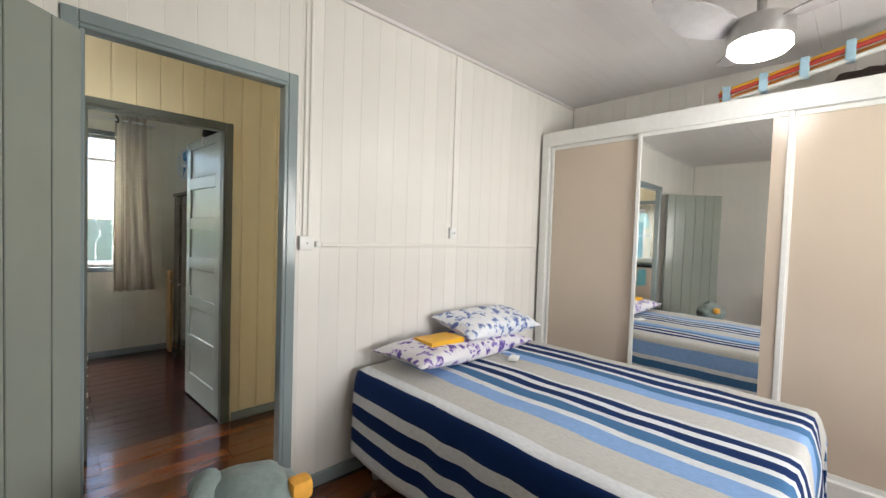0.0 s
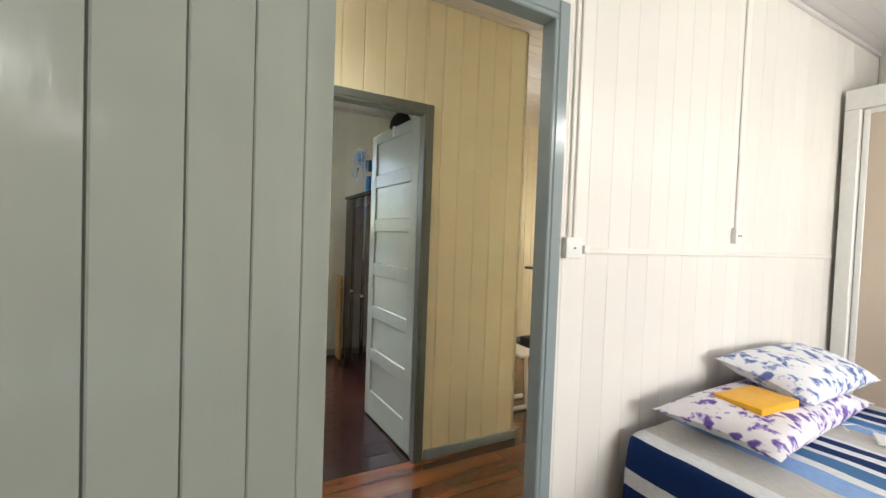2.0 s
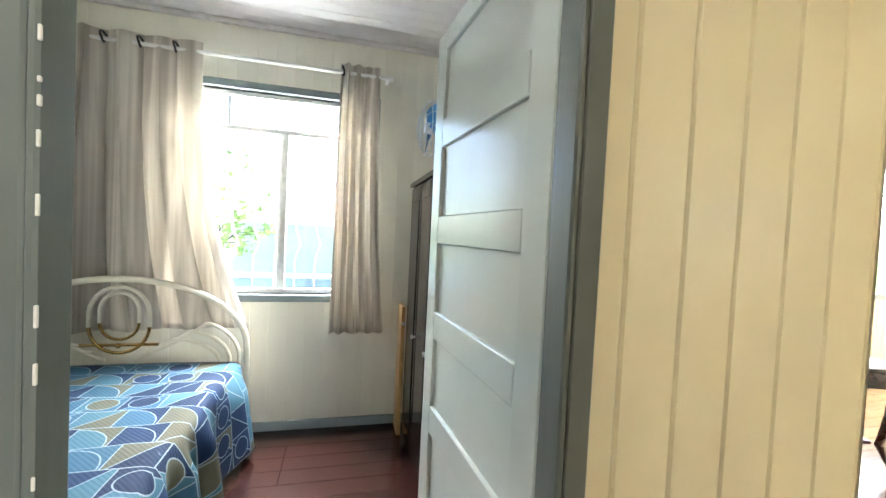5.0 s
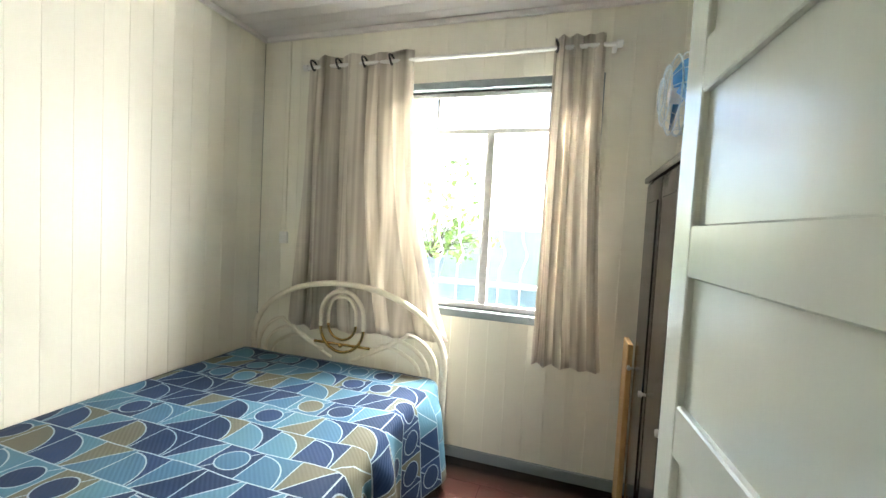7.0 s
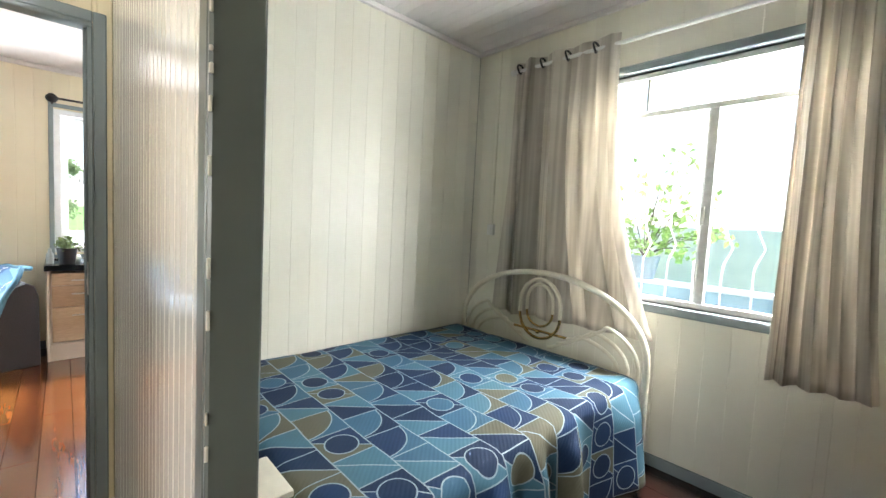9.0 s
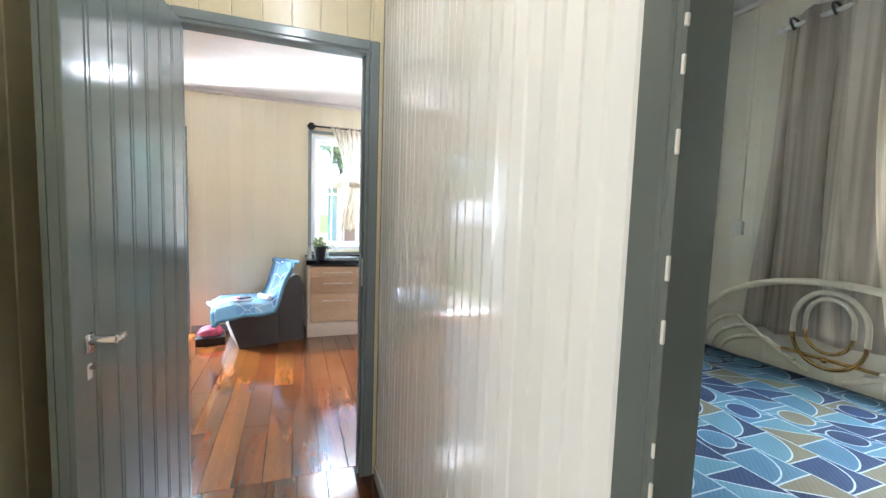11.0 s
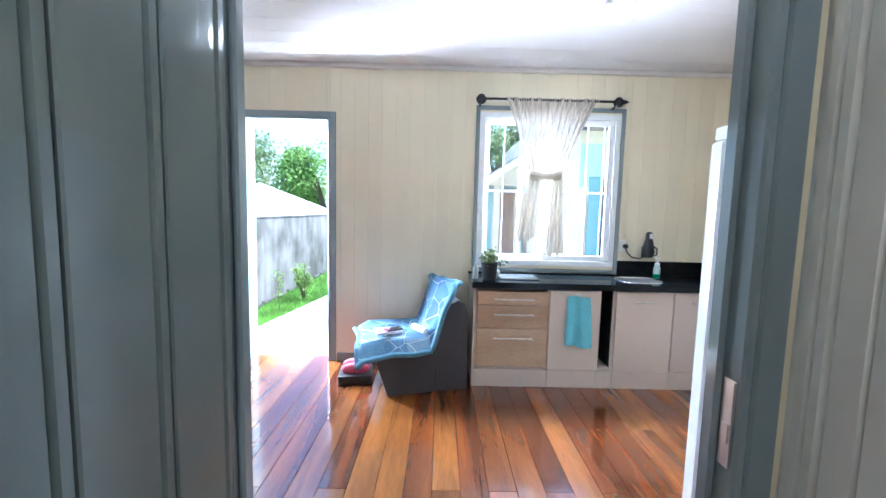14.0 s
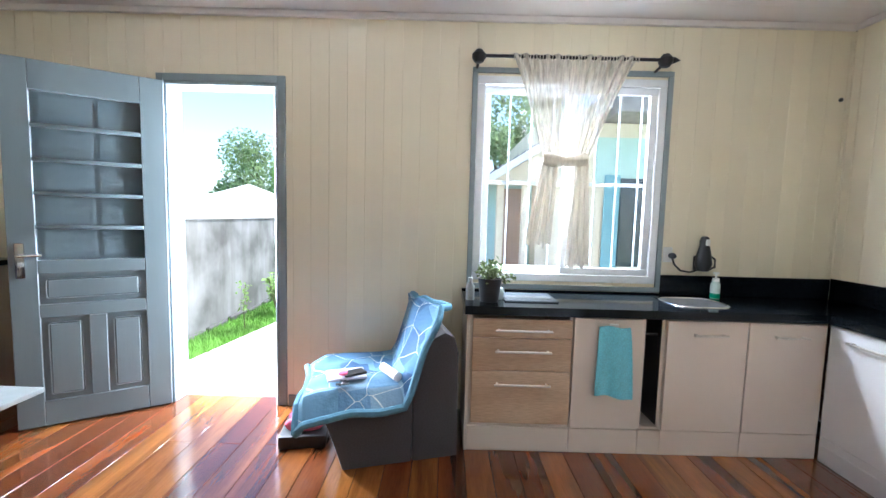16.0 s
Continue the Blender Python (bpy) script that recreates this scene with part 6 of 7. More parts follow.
def sheer_cloth(name, thin, thick):
    """Loose open-weave cloth: between thin and thick of it stops the view."""
    m, nt, n, l, b = nodes_of(name)
    b.inputs["Base Color"].default_value = (0.74, 0.68, 0.57, 1)
    b.inputs["Roughness"].default_value = 0.9
    weave = scaled_noise(nt, 70, 4, (1, 1, 0.12))
    tr, tl = n.new("ShaderNodeBsdfTransparent"), n.new("ShaderNodeBsdfTranslucent")
    tl.inputs["Color"].default_value = (0.62, 0.57, 0.48, 1)
    m1, m2 = n.new("ShaderNodeMixShader"), n.new("ShaderNodeMixShader")
    m1.inputs[0].default_value = 0.03
    l.new(b.outputs[0], m1.inputs[1])
    l.new(tl.outputs[0], m1.inputs[2])
    mr = n.new("ShaderNodeMapRange")
    mr.inputs[1].default_value, mr.inputs[2].default_value, mr.inputs[3].default_value, mr.inputs[4].default_value = 0.32, 0.68, thin, thick
    l.new(weave.outputs[0], mr.inputs[0])
    l.new(mr.outputs[0], m2.inputs[0])
    l.new(tr.outputs[0], m2.inputs[1])
    l.new(m1.outputs[0], m2.inputs[2])
    l.new(m2.outputs[0], n["Material Output"].inputs["Surface"])
    return m


SHEER = sheer_cloth("sheer_cream_cloth", 0.5, 0.85)
SHEER_TAIL = sheer_cloth("gathered_cream_cloth", 0.8, 1.0)
IRON = plain("black_iron", (0.012, 0.01, 0.01), 0.4, 0.3)
RX, RZ = -4.315, 2.288
krod = thing("curtain_rod", "black iron curtain rod with round knobs over the kitchen window", "curtain rod")
part("rod", tube([(RX, 2.95, RZ), (RX, 4.13, RZ)], 0.010, 10), IRON, krod)
for y, s in ((2.962, -1), (4.09, 1)):
    part("knob", lathe([(0, -0.04), (0.025, -0.035), (0.042, -0.01), (0.042, 0.012), (0.02, 0.038), (0, 0.04)], 20, Matrix.Translation((RX, y, RZ - 0.005))), IRON, krod)
    part("bracket", tube([(RX, y, RZ), (RX - 0.06, y, RZ - 0.02), (FARX + 0.001, y, RZ - 0.03)], 0.009, 8), IRON, krod)
part("finial", lathe([(0.012, 0), (0.02, 0.02), (0.0, 0.06)], 12, Matrix.Translation((RX, 4.12, RZ)) @ Matrix.Rotation(-math.pi / 2, 4, "X")), IRON, krod)
kc = thing("curtain", "sheer cream curtain knotted in two tails at the kitchen window", "curtain")


def upper(u, v):
    w = v ** 0.85
    y0, y1 = 3.165 + (3.375 - 3.165) * w, 3.93 + (3.655 - 3.93) * w
    zz = RZ + 0.015 + (1.66 - RZ) * v
    return (RX + 0.014 * math.sin(u * 75) * (1 - 0.4 * v) + 0.008 * math.sin(u * 23 + v * 3), y0 + (y1 - y0) * u, zz)


part("gathered_cloth", sheet(upper, 150, 24), SHEER, kc)
for cy0, hw0, cy1, hw1, za, zb in ((3.425, 0.05, 3.36, 0.082, 1.69, 1.14), (3.618, 0.042, 3.612, 0.076, 1.68, 1.02)):
    def tail(u, v, cy0=cy0, hw0=hw0, cy1=cy1, hw1=hw1, za=za, zb=zb):
        cy, hw = cy0 + (cy1 - cy0) * v, hw0 + (hw1 - hw0) * v ** 0.7
        frill = 0.022 * max(0, v - 0.85) / 0.15 * math.sin(u * 44)
        return (RX + 0.022 * math.sin(u * 17 + v * 2) + 0.012 * math.sin(u * 39) + frill, cy + (u - 0.5) * 2 * hw, za + (zb - za) * v + 0.015 * math.sin(u * 15) * v)
    part("tail", sheet(tail, 70, 26), SHEER_TAIL, kc, "gathered tail with a frilled lace end")
part("knot_band", sheet(lambda u, v: (RX + 0.036 * math.cos(v * 6.28), 3.375 + 0.27 * u, 1.685 - 0.015 * math.sin(math.pi * u) + (0.036 + 0.006 * math.sin(u * 9)) * math.sin(v * 6.28)), 24, 14), SHEER_TAIL, kc, "twisted band of the same cloth")
for i in range(40):
    y = 3.175 + i * 0.75 / 39
    part("rod_loop", tube([(RX - 0.004, y, RZ - 0.02), (RX - 0.013, y, RZ), (RX, y, RZ + 0.014), (RX + 0.013, y, RZ), (RX + 0.004, y, RZ - 0.02)], 0.0032, 5), SHEER_TAIL, kc)

# low armless seat with a quilt
FABRIC = plain("taupe_upholstery", (0.055, 0.05, 0.054), 0.9, vary=0.2, scale=140, bumps=0.5, sheen=0.3)
seat = thing("slipper_chair", "low armless taupe fabric chair against the kitchen wall", "armless chair", (-3.75, 2.29, 0), 15.3)


def extrude_profile(prof, x0, x1, bev):
    bm = bmesh.new()
    lo = [bm.verts.new((x0, y, z)) for y, z in prof]
    hi = [bm.verts.new((x1, y, z)) for y, z in prof]
    n = len(prof)
    for i in range(n):
        bm.faces.new((lo[i], lo[(i + 1) % n], hi[(i + 1) % n], hi[i]))
    bm.faces.new(lo)
    bm.faces.new(hi[::-1])
    bmesh.ops.recalc_face_normals(bm, faces=bm.faces)
    bmesh.ops.bevel(bm, geom=list(bm.edges), offset=bev, segments=2, affect="EDGES", profile=0.6)
    return bm


part("seat", extrude_profile([(0.0, 0.0), (-0.03, 0.1), (-0.085, 0.26), (-0.08, 0.345), (-0.04, 0.365), (0.36, 0.365), (0.36, 0.0)], -0.56, 0, 0.012), FABRIC, seat)
part("backrest", extrude_profile([(0.361, 0.0), (0.361, 0.40), (0.42, 0.58), (0.47, 0.67), (0.53, 0.70), (0.585, 0.67), (0.61, 0.58), (0.615, 0.0)], -0.56, 0, 0.014), FABRIC, seat)


def patchwork():
    m, nt, n, l, b = nodes_of("blue_patchwork_quilt")
    uv = n.new("ShaderNodeUVMap")
    tc = n.new("ShaderNodeTexCoord")
    vo = n.new("ShaderNodeTexVoronoi")
    vo.distance = "CHEBYCHEV"
    vo.inputs["Scale"].default_value, vo.inputs["Randomness"].default_value = 6, 0.6
    l.new(tc.outputs["Object"], vo.inputs["Vector"])
    s = n.new("ShaderNodeSeparateColor")
    l.new(vo.outputs["Color"], s.inputs[0])
    r = ramp(nt, [(0.0, (0.06, 0.15, 0.27)), (0.3, (0.13, 0.25, 0.36)), (0.55, (0.035, 0.095, 0.20)), (0.75, (0.19, 0.29, 0.38)), (0.9, (0.10, 0.20, 0.31))], "CONSTANT")
    l.new(s.outputs[0], r.inputs[0])
    ve = n.new("ShaderNodeTexVoronoi")
    ve.feature = "DISTANCE_TO_EDGE"
    ve.inputs["Scale"].default_value, ve.inputs["Randomness"].default_value = 5, 0.8
    l.new(tc.outputs["Object"], ve.inputs["Vector"])
    e = ramp(nt, [(0.004, (1, 1, 1)), (0.009, (0, 0, 0))])
    l.new(ve.outputs["Distance"], e.inputs[0])
    l.new(mixc(nt, e.outputs[0], r.outputs[0], (0.6, 0.62, 0.6)), b.inputs["Base Color"])
    b.inputs["Roughness"].default_value = 0.85
    nz = scaled_noise(nt, 45, 3)
    bump(nt, b, nz.outputs[0], 0.6, 0.006)
    return m


PATCH = patchwork()
PALE_HEM = plain("pale_blue_hem", (0.10, 0.23, 0.32), 0.85, vary=0.15, bumps=0.4)
ql = thing("folded_quilt", "pale blue patchwork quilt draped over the low chair", "quilt", (-3.75, 2.29, 0), 15.3)
QP = [(-0.20, 0.355), (-0.17, 0.395), (-0.10, 0.415), (0.05, 0.425), (0.18, 0.425), (0.295, 0.43), (0.355, 0.52), (0.42, 0.64), (0.475, 0.745), (0.505, 0.80), (0.57, 0.79)]


def along(t):
    k = t * (len(QP) - 1)
    i = min(len(QP) - 2, int(k))
    f = k - i
    return tuple(QP[i][j] + (QP[i + 1][j] - QP[i][j]) * f for j in (0, 1))


def quilt_at(u, v):
    y, zz = along(v)
    e = abs(u - 0.45) * 2
    w = 0.62 if v < 0.55 else 0.62 - 0.5 * (v - 0.55)
    over = max(0, u - 0.86) / 0.14 * (1.9 if v < 0.5 else max(0, 1.9 - (v - 0.5) * 12))
    slant = 0.12 * (1 - u) * max(0, v - 0.55) / 0.45
    return (-0.53 + w * u + 0.012 * math.sin(v * 17), y + 0.02 * math.sin(u * 5 + v * 3) - slant, zz + 0.018 * noise.noise(Vector((u * 5, v * 7, 2))) - 0.05 * over + 0.012)


part("quilt_cloth", sheet(quilt_at, 40, 60, 0.022), PATCH, ql)
part("quilt_hem", tube([quilt_at(1.0, i / 40) for i in range(41)], 0.02, 8), PALE_HEM, ql, "pale blue quilted hem")
part("quilt_hem", tube([quilt_at(i / 20, 0.0) for i in range(21)], 0.02, 8), PALE_HEM, ql, "pale blue quilted hem")
part("quilt_hem", tube([quilt_at(i / 20, 1.0) for i in range(21)], 0.022, 8), PALE_HEM, ql, "pale blue quilted hem")
M15 = pose(-3.75, 2.29, 0, 0, 0, 15.3)
tab = thing("tablet", "white notebook lying on the quilt", "notebook", tuple(M15 @ Vector((-0.12, 0.02, 0.455))), 20)
part("cover", box(-0.07, 0.07, -0.10, 0.10, 0, 0.014, 0.003, 1), plain("lilac_paper", (0.62, 0.62, 0.74), 0.5), tab)
phn = thing("mobile_phone", "black mobile phone with a pink case on the notebook", "phone", tuple(M15 @ Vector((-0.1, 0.06, 0.471))), 35)
part("phone_body", box(-0.035, 0.035, -0.06, 0.06, 0, 0.012, 0.004, 1), BLACK, phn)
part("pink_grip", lathe([(0, 0.018), (0.022, 0.016), (0.024, 0.006), (0.0, 0.004)], 16, Matrix.Translation((0.0, -0.06, 0.004))), plain("pink_plastic", (0.75, 0.12, 0.25), 0.4), phn, "round pink grip")
keys = thing("key_ring", "bunch of dark keys lying on the quilt", "keys", tuple(M15 @ Vector((-0.02, 0.0, 0.452))), 0)
for i in range(4):
    part("key", box(-0.006, 0.006, -0.035, 0.035, 0.003 * i, 0.003 * i + 0.003, 0.001, 1, m=Matrix.Rotation(0.7 * i, 4, "Z")), BLACK, keys)
roll = tagged(part("paper_roll", lathe([(0.02, 0), (0.024, 0.002), (0.024, 0.17), (0.02, 0.172)], 18, M15 @ pose(-0.16, 0.22, 0.475, 0, 90, 20)), plain("white_tissue", (0.72, 0.72, 0.76), 0.9)), "white rolled tissue lying on the quilt", "tissue roll")
tray = thing("shoe_tray", "low black tray with pink slippers beside the chair", "tray", (-4.06, 2.0, 0), 8)
part("tray_body", box(-0.13, 0.13, -0.13, 0.13, 0, 0.075, 0.012, 2), BLACK, tray)
slip = thing("slippers", "pair of pink slippers lying in the tray", "slippers", (-4.06, 2.0, 0.076), 8)
for dx, sc in ((-0.045, 1), (0.05, 0.95)):
    s = bmesh.new()
    bmesh.ops.create_uvsphere(s, u_segments=18, v_segments=10, radius=1)
    for v in s.verts:
        v.co = Vector((dx + v.co.x * 0.04, v.co.y * 0.11, max(0, 0.03 + v.co.z * 0.05 * sc)))
    part("slipper", s, plain("pink_slipper", (0.75, 0.13, 0.22), 0.8, vary=0.4, scale=30), slip)

# fridge
FRW = plain("white_enamel", (0.84, 0.87, 0.91), 0.18, vary=0.02, bumps=0.02)
fr = thing("refrigerator", "white upright refrigerator with magnets beside the doorway", "refrigerator", (-1.615, 3.55, 0))
part("cabinet", box(-0.60, 0.0, 0.0, 0.58, 0.04, 1.63, 0.02, 3), FRW, fr)
part("door", box(-0.67, -0.606, 0.0, 0.58, 0.06, 1.615, 0.018, 3), FRW, fr, "slightly proud white door")
part("hinge_cover", box(-0.66, -0.57, 0.005, 0.07, 1.6155, 1.66, 0.01, 2), WHITE_PL, fr, "cream hinge cover")
for y in (0.06, 0.52):
    for x in (-0.55, -0.06):
        part("foot", lathe([(0.02, 0), (0.02, 0.041)], 12, Matrix.Translation((x, y, 0))), BLACK, fr)
part("photo_magnet", box(-0.487, -0.42, -0.004, -0.0005, 1.44, 1.54, 0.001, 1), plain("blue_photo", (0.25, 0.38, 0.52), 0.4, vary=0.7, scale=22), fr, "pale blue photo magnet")
part("photo_magnet", box(-0.472, -0.441, -0.008, -0.0045, 1.403, 1.47, 0.001, 1), MATS["blue_photo"], fr)
part("dark_magnet", box(-0.44, -0.38, -0.008, -0.0045, 1.403, 1.478, 0.001, 1), plain("dark_photo", (0.03, 0.03, 0.035), 0.4, vary=0.7, scale=40), fr, "dark photo magnet")
part("ribbon", sheet(lambda u, v: (-0.427 + 0.03 * u - 0.012 * v, -0.011 - 0.003 * math.sin(v * 6), 1.603 - 0.11 * v), 4, 12, 0.002), plain("green_ribbon", (0.05, 0.45, 0.15), 0.5), fr, "bright green ribbon")
part("ribbon", sheet(lambda u, v: (-0.442 + 0.066 * u, -0.0135, 1.482 + 0.006 * u + 0.03 * v * (1 - 0.4 * u)), 6, 4, 0.002), MATS["green_ribbon"], fr)
part("paper_note", box(-0.563, -0.445, -0.0025, -0.0005, 1.30, 1.40, 0.0008, 1), plain("white_note_paper", (0.86, 0.84, 0.84), 0.6, vary=0.03), fr, "blank white paper note")

# ceiling spot lamp
SPOT = glow("spot_glow", (1.0, 0.98, 0.95), 3.0)
sp = thing("ceiling_spotlight", "white ceiling spot bar with two glowing bulbs", "ceiling lamp", (-3.2, 3.6, CEIL_K))
part("base_plate", lathe([(0, 0), (0.05, 0), (0.05, -0.02), (0, -0.022)], 24), WHITE_PL, sp)
for dy in (-0.068, 0.062):
    part("arm", tube([(0, dy * 0.3, -0.02), (0, dy, -0.05)], 0.009), WHITE_PL, sp)
    part("spot_head", lathe([(0.0, 0.0), (0.022, -0.002), (0.028, -0.05), (0.024, -0.05)], 16, Matrix.Translation((0, dy, -0.045))), WHITE_PL, sp)
    part("bulb", lathe([(0.02, -0.096), (0.03, -0.11), (0.028, -0.135), (0.0, -0.15)], 18, Matrix.Translation((0, dy, 0.0))), SPOT, sp, "glowing bulb")

# table and covered chairs


def leafy_cloth():
    m, nt, n, l, b = nodes_of("black_white_leaf_print")
    tc = n.new("ShaderNodeTexCoord")
    wp = scaled_noise(nt, 6, 3)
    v = mixc(nt, 0.12, tc.outputs["Object"], wp.outputs["Color"], "LINEAR_LIGHT")
    wv = n.new("ShaderNodeTexWave")
    wv.wave_type = "RINGS"
    wv.inputs["Scale"].default_value, wv.inputs["Distortion"].default_value, wv.inputs["Detail Scale"].default_value = 9, 14, 2.2
    l.new(v, wv.inputs["Vector"])
    vo = n.new("ShaderNodeTexVoronoi")
    vo.inputs["Scale"].default_value = 9
    l.new(v, vo.inputs["Vector"])
    a = ramp(nt, [(0.52, (0, 0, 0)), (0.62, (1, 1, 1))])
    l.new(wv.outputs[0], a.inputs[0])
    c = ramp(nt, [(0.42, (1, 1, 1)), (0.52, (0, 0, 0))])
    l.new(vo.outputs["Distance"], c.inputs[0])
    k = mixc(nt, 1.0, a.outputs[0], c.outputs[0], "MULTIPLY")
    l.new(mixc(nt, k, (0.008, 0.010, 0.018), (0.55, 0.55, 0.56)), b.inputs["Base Color"])
    b.inputs["Roughness"].default_value = 0.8
    return m


PRINT = leafy_cloth()
REDWOOD = wood("red_brown_chair_wood", (0.05, 0.015, 0.01), (0.11, 0.035, 0.02), 0.3, "Z", piece=0.1, coat=0.2)


def covered_chair(at, turn, label):
    """A dining chair in a stretch cover; it faces local -y."""
    c = thing("dining_chair", label, "chair", at, turn, "dining chairs")
    def back(u, v):
        a = (u - 0.5) * 0.43
        flare = 0.03 * (v ** 3) * (u - 0.5) * 2
        return (a + flare, 0.2 + 0.10 * v - 0.02 * math.cos(math.pi * (u - 0.5)), 0.44 + 0.48 * v + 0.025 * v * (abs(u - 0.5) * 2) ** 2)
    part("backrest_cover", sheet(back, 16, 16, 0.055), PRINT, c, "black and white leaf-printed cover")
    part("seat_cover", box(-0.215, 0.215, -0.22, 0.2, 0.40, 0.475, 0.025, 3), PRINT, c, "black and white leaf-printed cover")
    for sx in (-1, 1):
        part("leg", tube([(sx * 0.18, -0.18, 0.41), (sx * 0.19, -0.2, 0.0)], 0.02, 8), REDWOOD, c)
        part("leg", tube([(sx * 0.18, 0.19, 0.41), (sx * 0.2, 0.27, 0.0)], 0.021, 8), REDWOOD, c)
    return c


covered_chair((-2.48, 1.36, 0), 0, "dining chair in a leaf-printed black and white cover")
covered_chair((-3.1, 0.2, 0), 90, "dining chair in a leaf-printed cover on the table's far side")
TABT = plain("white_glass_top", (0.62, 0.68, 0.68), 0.12, vary=0.03)
dt = thing("dining_table", "dining table with a pale glass top on dark legs", "dining table")
part("tabletop", box(-3.0, -2.05, 0.0, 1.545, 0.735, 0.752, 0.004, 2), TABT, dt)
part("apron", box(-2.92, -2.13, 0.08, 1.46, 0.66, 0.7345, 0.003, 1), REDWOOD, dt)
for x in (-2.88, -2.17):
    for y in (0.12, 1.42):
        part("leg", box(x - 0.035, x + 0.035, y - 0.035, y + 0.035, 0, 0.6595, 0.004, 1), REDWOOD, dt)

sb = thing("sideboard", "cream sideboard with a black top in the kitchen corner", "sideboard", (FARX + 0.01, -0.55, 0))
part("body", box(0.0, 0.42, -0.5, 0.52, 0.08, 0.93, 0.003, 1), CAB_CREAM, sb)
part("top", box(0.0, 0.45, -0.52, 0.54, 0.9305, 0.965, 0.003, 1), GRANITE, sb)
for y0, y1 in ((-0.49, 0.005), (0.01, 0.51)):
    d = part("cabinet_door", box(0.4205, 0.438, y0, y1, 0.1, 0.92, 0.002, 1), CAB_CREAM, sb)
    part("handle", box(0.439, 0.455, (y0 + y1) / 2 - 0.08, (y0 + y1) / 2 + 0.08, 0.82, 0.83), ALUM, d)
part("plinth", box(0.0, 0.4, -0.48, 0.5, 0, 0.0795), CAB_CREAM, sb)
rb = thing("red_tin", "red tin with a dark lid on the sideboard", "tin", (FARX + 0.3, -0.16, 0.9655))
part("tin", lathe([(0, 0), (0.06, 0), (0.06, 0.075), (0, 0.075)], 20), plain("red_tin_paint", (0.5, 0.02, 0.02), 0.35), rb)
part("lid", lathe([(0.062, 0.0755), (0.062, 0.14), (0.05, 0.2), (0, 0.2)], 20), BLACK, rb)
cd = thing("wall_conduit", "cream cable conduits down to a socket on the kitchen wall", "conduit")
for y in (-0.44, -0.36):
    part("conduit_pipe", tube([(FARX + 0.008, y, 1.22), (FARX + 0.008, y, CEIL_K - 0.04)], 0.008, 8), MATS["cream_board_paint"], cd)
part("socket", box(FARX + 0.0005, FARX + 0.03, -0.48, -0.32, 1.17, 1.215, 0.005, 2), WHITE_PL, cd)
part("plug", box(FARX + 0.0305, FARX + 0.07, -0.54, -0.47, 1.2, 1.25, 0.01, 2), BLACK, cd)
part("cord", tube([(FARX + 0.06, -0.53, 1.2), (FARX + 0.07, -0.55, 1.1), (FARX + 0.08, -0.45, 0.99), (FARX + 0.2, -0.35, 0.975)], 0.006, 6), WHITE_PL, cd)
nail = tagged(part("wall_nail", lathe([(0, 0.012), (0.012, 0.01), (0.012, 0)], 12, Matrix.Translation((FARX, 5.29, 2.12)) @ Matrix.Rotation(math.pi / 2, 4, "Y")), BLACK), "black round peg in the board wall", "peg")

# front bedroom's own window, behind the walk
win_a = thing("window_1", "white slatted front bedroom window", "window", kind="structure")
a, b, z0, z1 = WA
g = bmesh.new()
block(g, a - 0.05, b + 0.05, ASOUTH - 0.1, ASOUTH + 0.02, z1, z1 + 0.05)
block(g, a - 0.05, b + 0.05, ASOUTH - 0.1, ASOUTH + 0.02, z0 - 0.05, z0)
block(g, a - 0.05, a, ASOUTH - 0.1, ASOUTH + 0.02, z0 + 0.0005, z1 - 0.0005)
block(g, b, b + 0.05, ASOUTH - 0.1, ASOUTH + 0.02, z0 + 0.0005, z1 - 0.0005)
block(g, (a + b) / 2 - 0.03, (a + b) / 2 + 0.03, ASOUTH - 0.08, ASOUTH - 0.04, z0 + 0.0005, z1 - 0.0005)
part("window_frame", g, GREY_TRIM, win_a)
z = z0 + 0.1
while z < z1 - 0.05:
    for x0, x1 in ((a + 0.002, (a + b) / 2 - 0.032), ((a + b) / 2 + 0.032, b - 0.002)):
        part("glazing_bar", box(x0, x1, ASOUTH - 0.07, ASOUTH - 0.05, z - 0.01, z + 0.01), GREY_TRIM, win_a)
    z += 0.19

# ---------- outside ----------
GZ = -0.16
CONC = plain("sunlit_concrete", (0.52, 0.50, 0.46), 0.9, vary=0.2, scale=3, bumps=0.3)
SOIL = plain("garden_soil_grass", (0.13, 0.23, 0.045), 0.95, vary=0.5, scale=2, bumps=0.5)
setting("ground", box(-300, 300, -300, 300, GZ - 0.3, GZ - 0.02), SOIL, "wide grassy ground round the house", "ground", False)


def path_edge(x):
    """The grass strip's edge along the concrete: it widens away from the door."""
    return 0.14 + 0.17 * (-4.65 - x) if x > -9 else 0.88 + 0.05 * (-9 - x)


pb = bmesh.new()
rim = [(x, path_edge(x)) for x in (-4.6, -6, -7.5, -9, -12, -16, -30)] + [(-30, 6.6), (FARX - 0.13, 6.6), (FARX - 0.13, 0.14)]
flat = pb.faces.new([pb.verts.new((x, y, GZ - 0.019)) for x, y in rim])
up = bmesh.ops.extrude_face_region(pb, geom=[flat])
bmesh.ops.translate(pb, vec=(0, 0, 0.019), verts=[e for e in up["geom"] if isinstance(e, bmesh.types.BMVert)])
setting("path", pb, CONC, "sunlit concrete path outside the kitchen", "path", False)
setting("door_step", box(FARX - 0.5, FARX - 0.125, DK[0] - 0.1, DK[1] + 0.1, GZ + 0.001, -0.03, 0.01, 1), CONC, "concrete doorstep", "step")
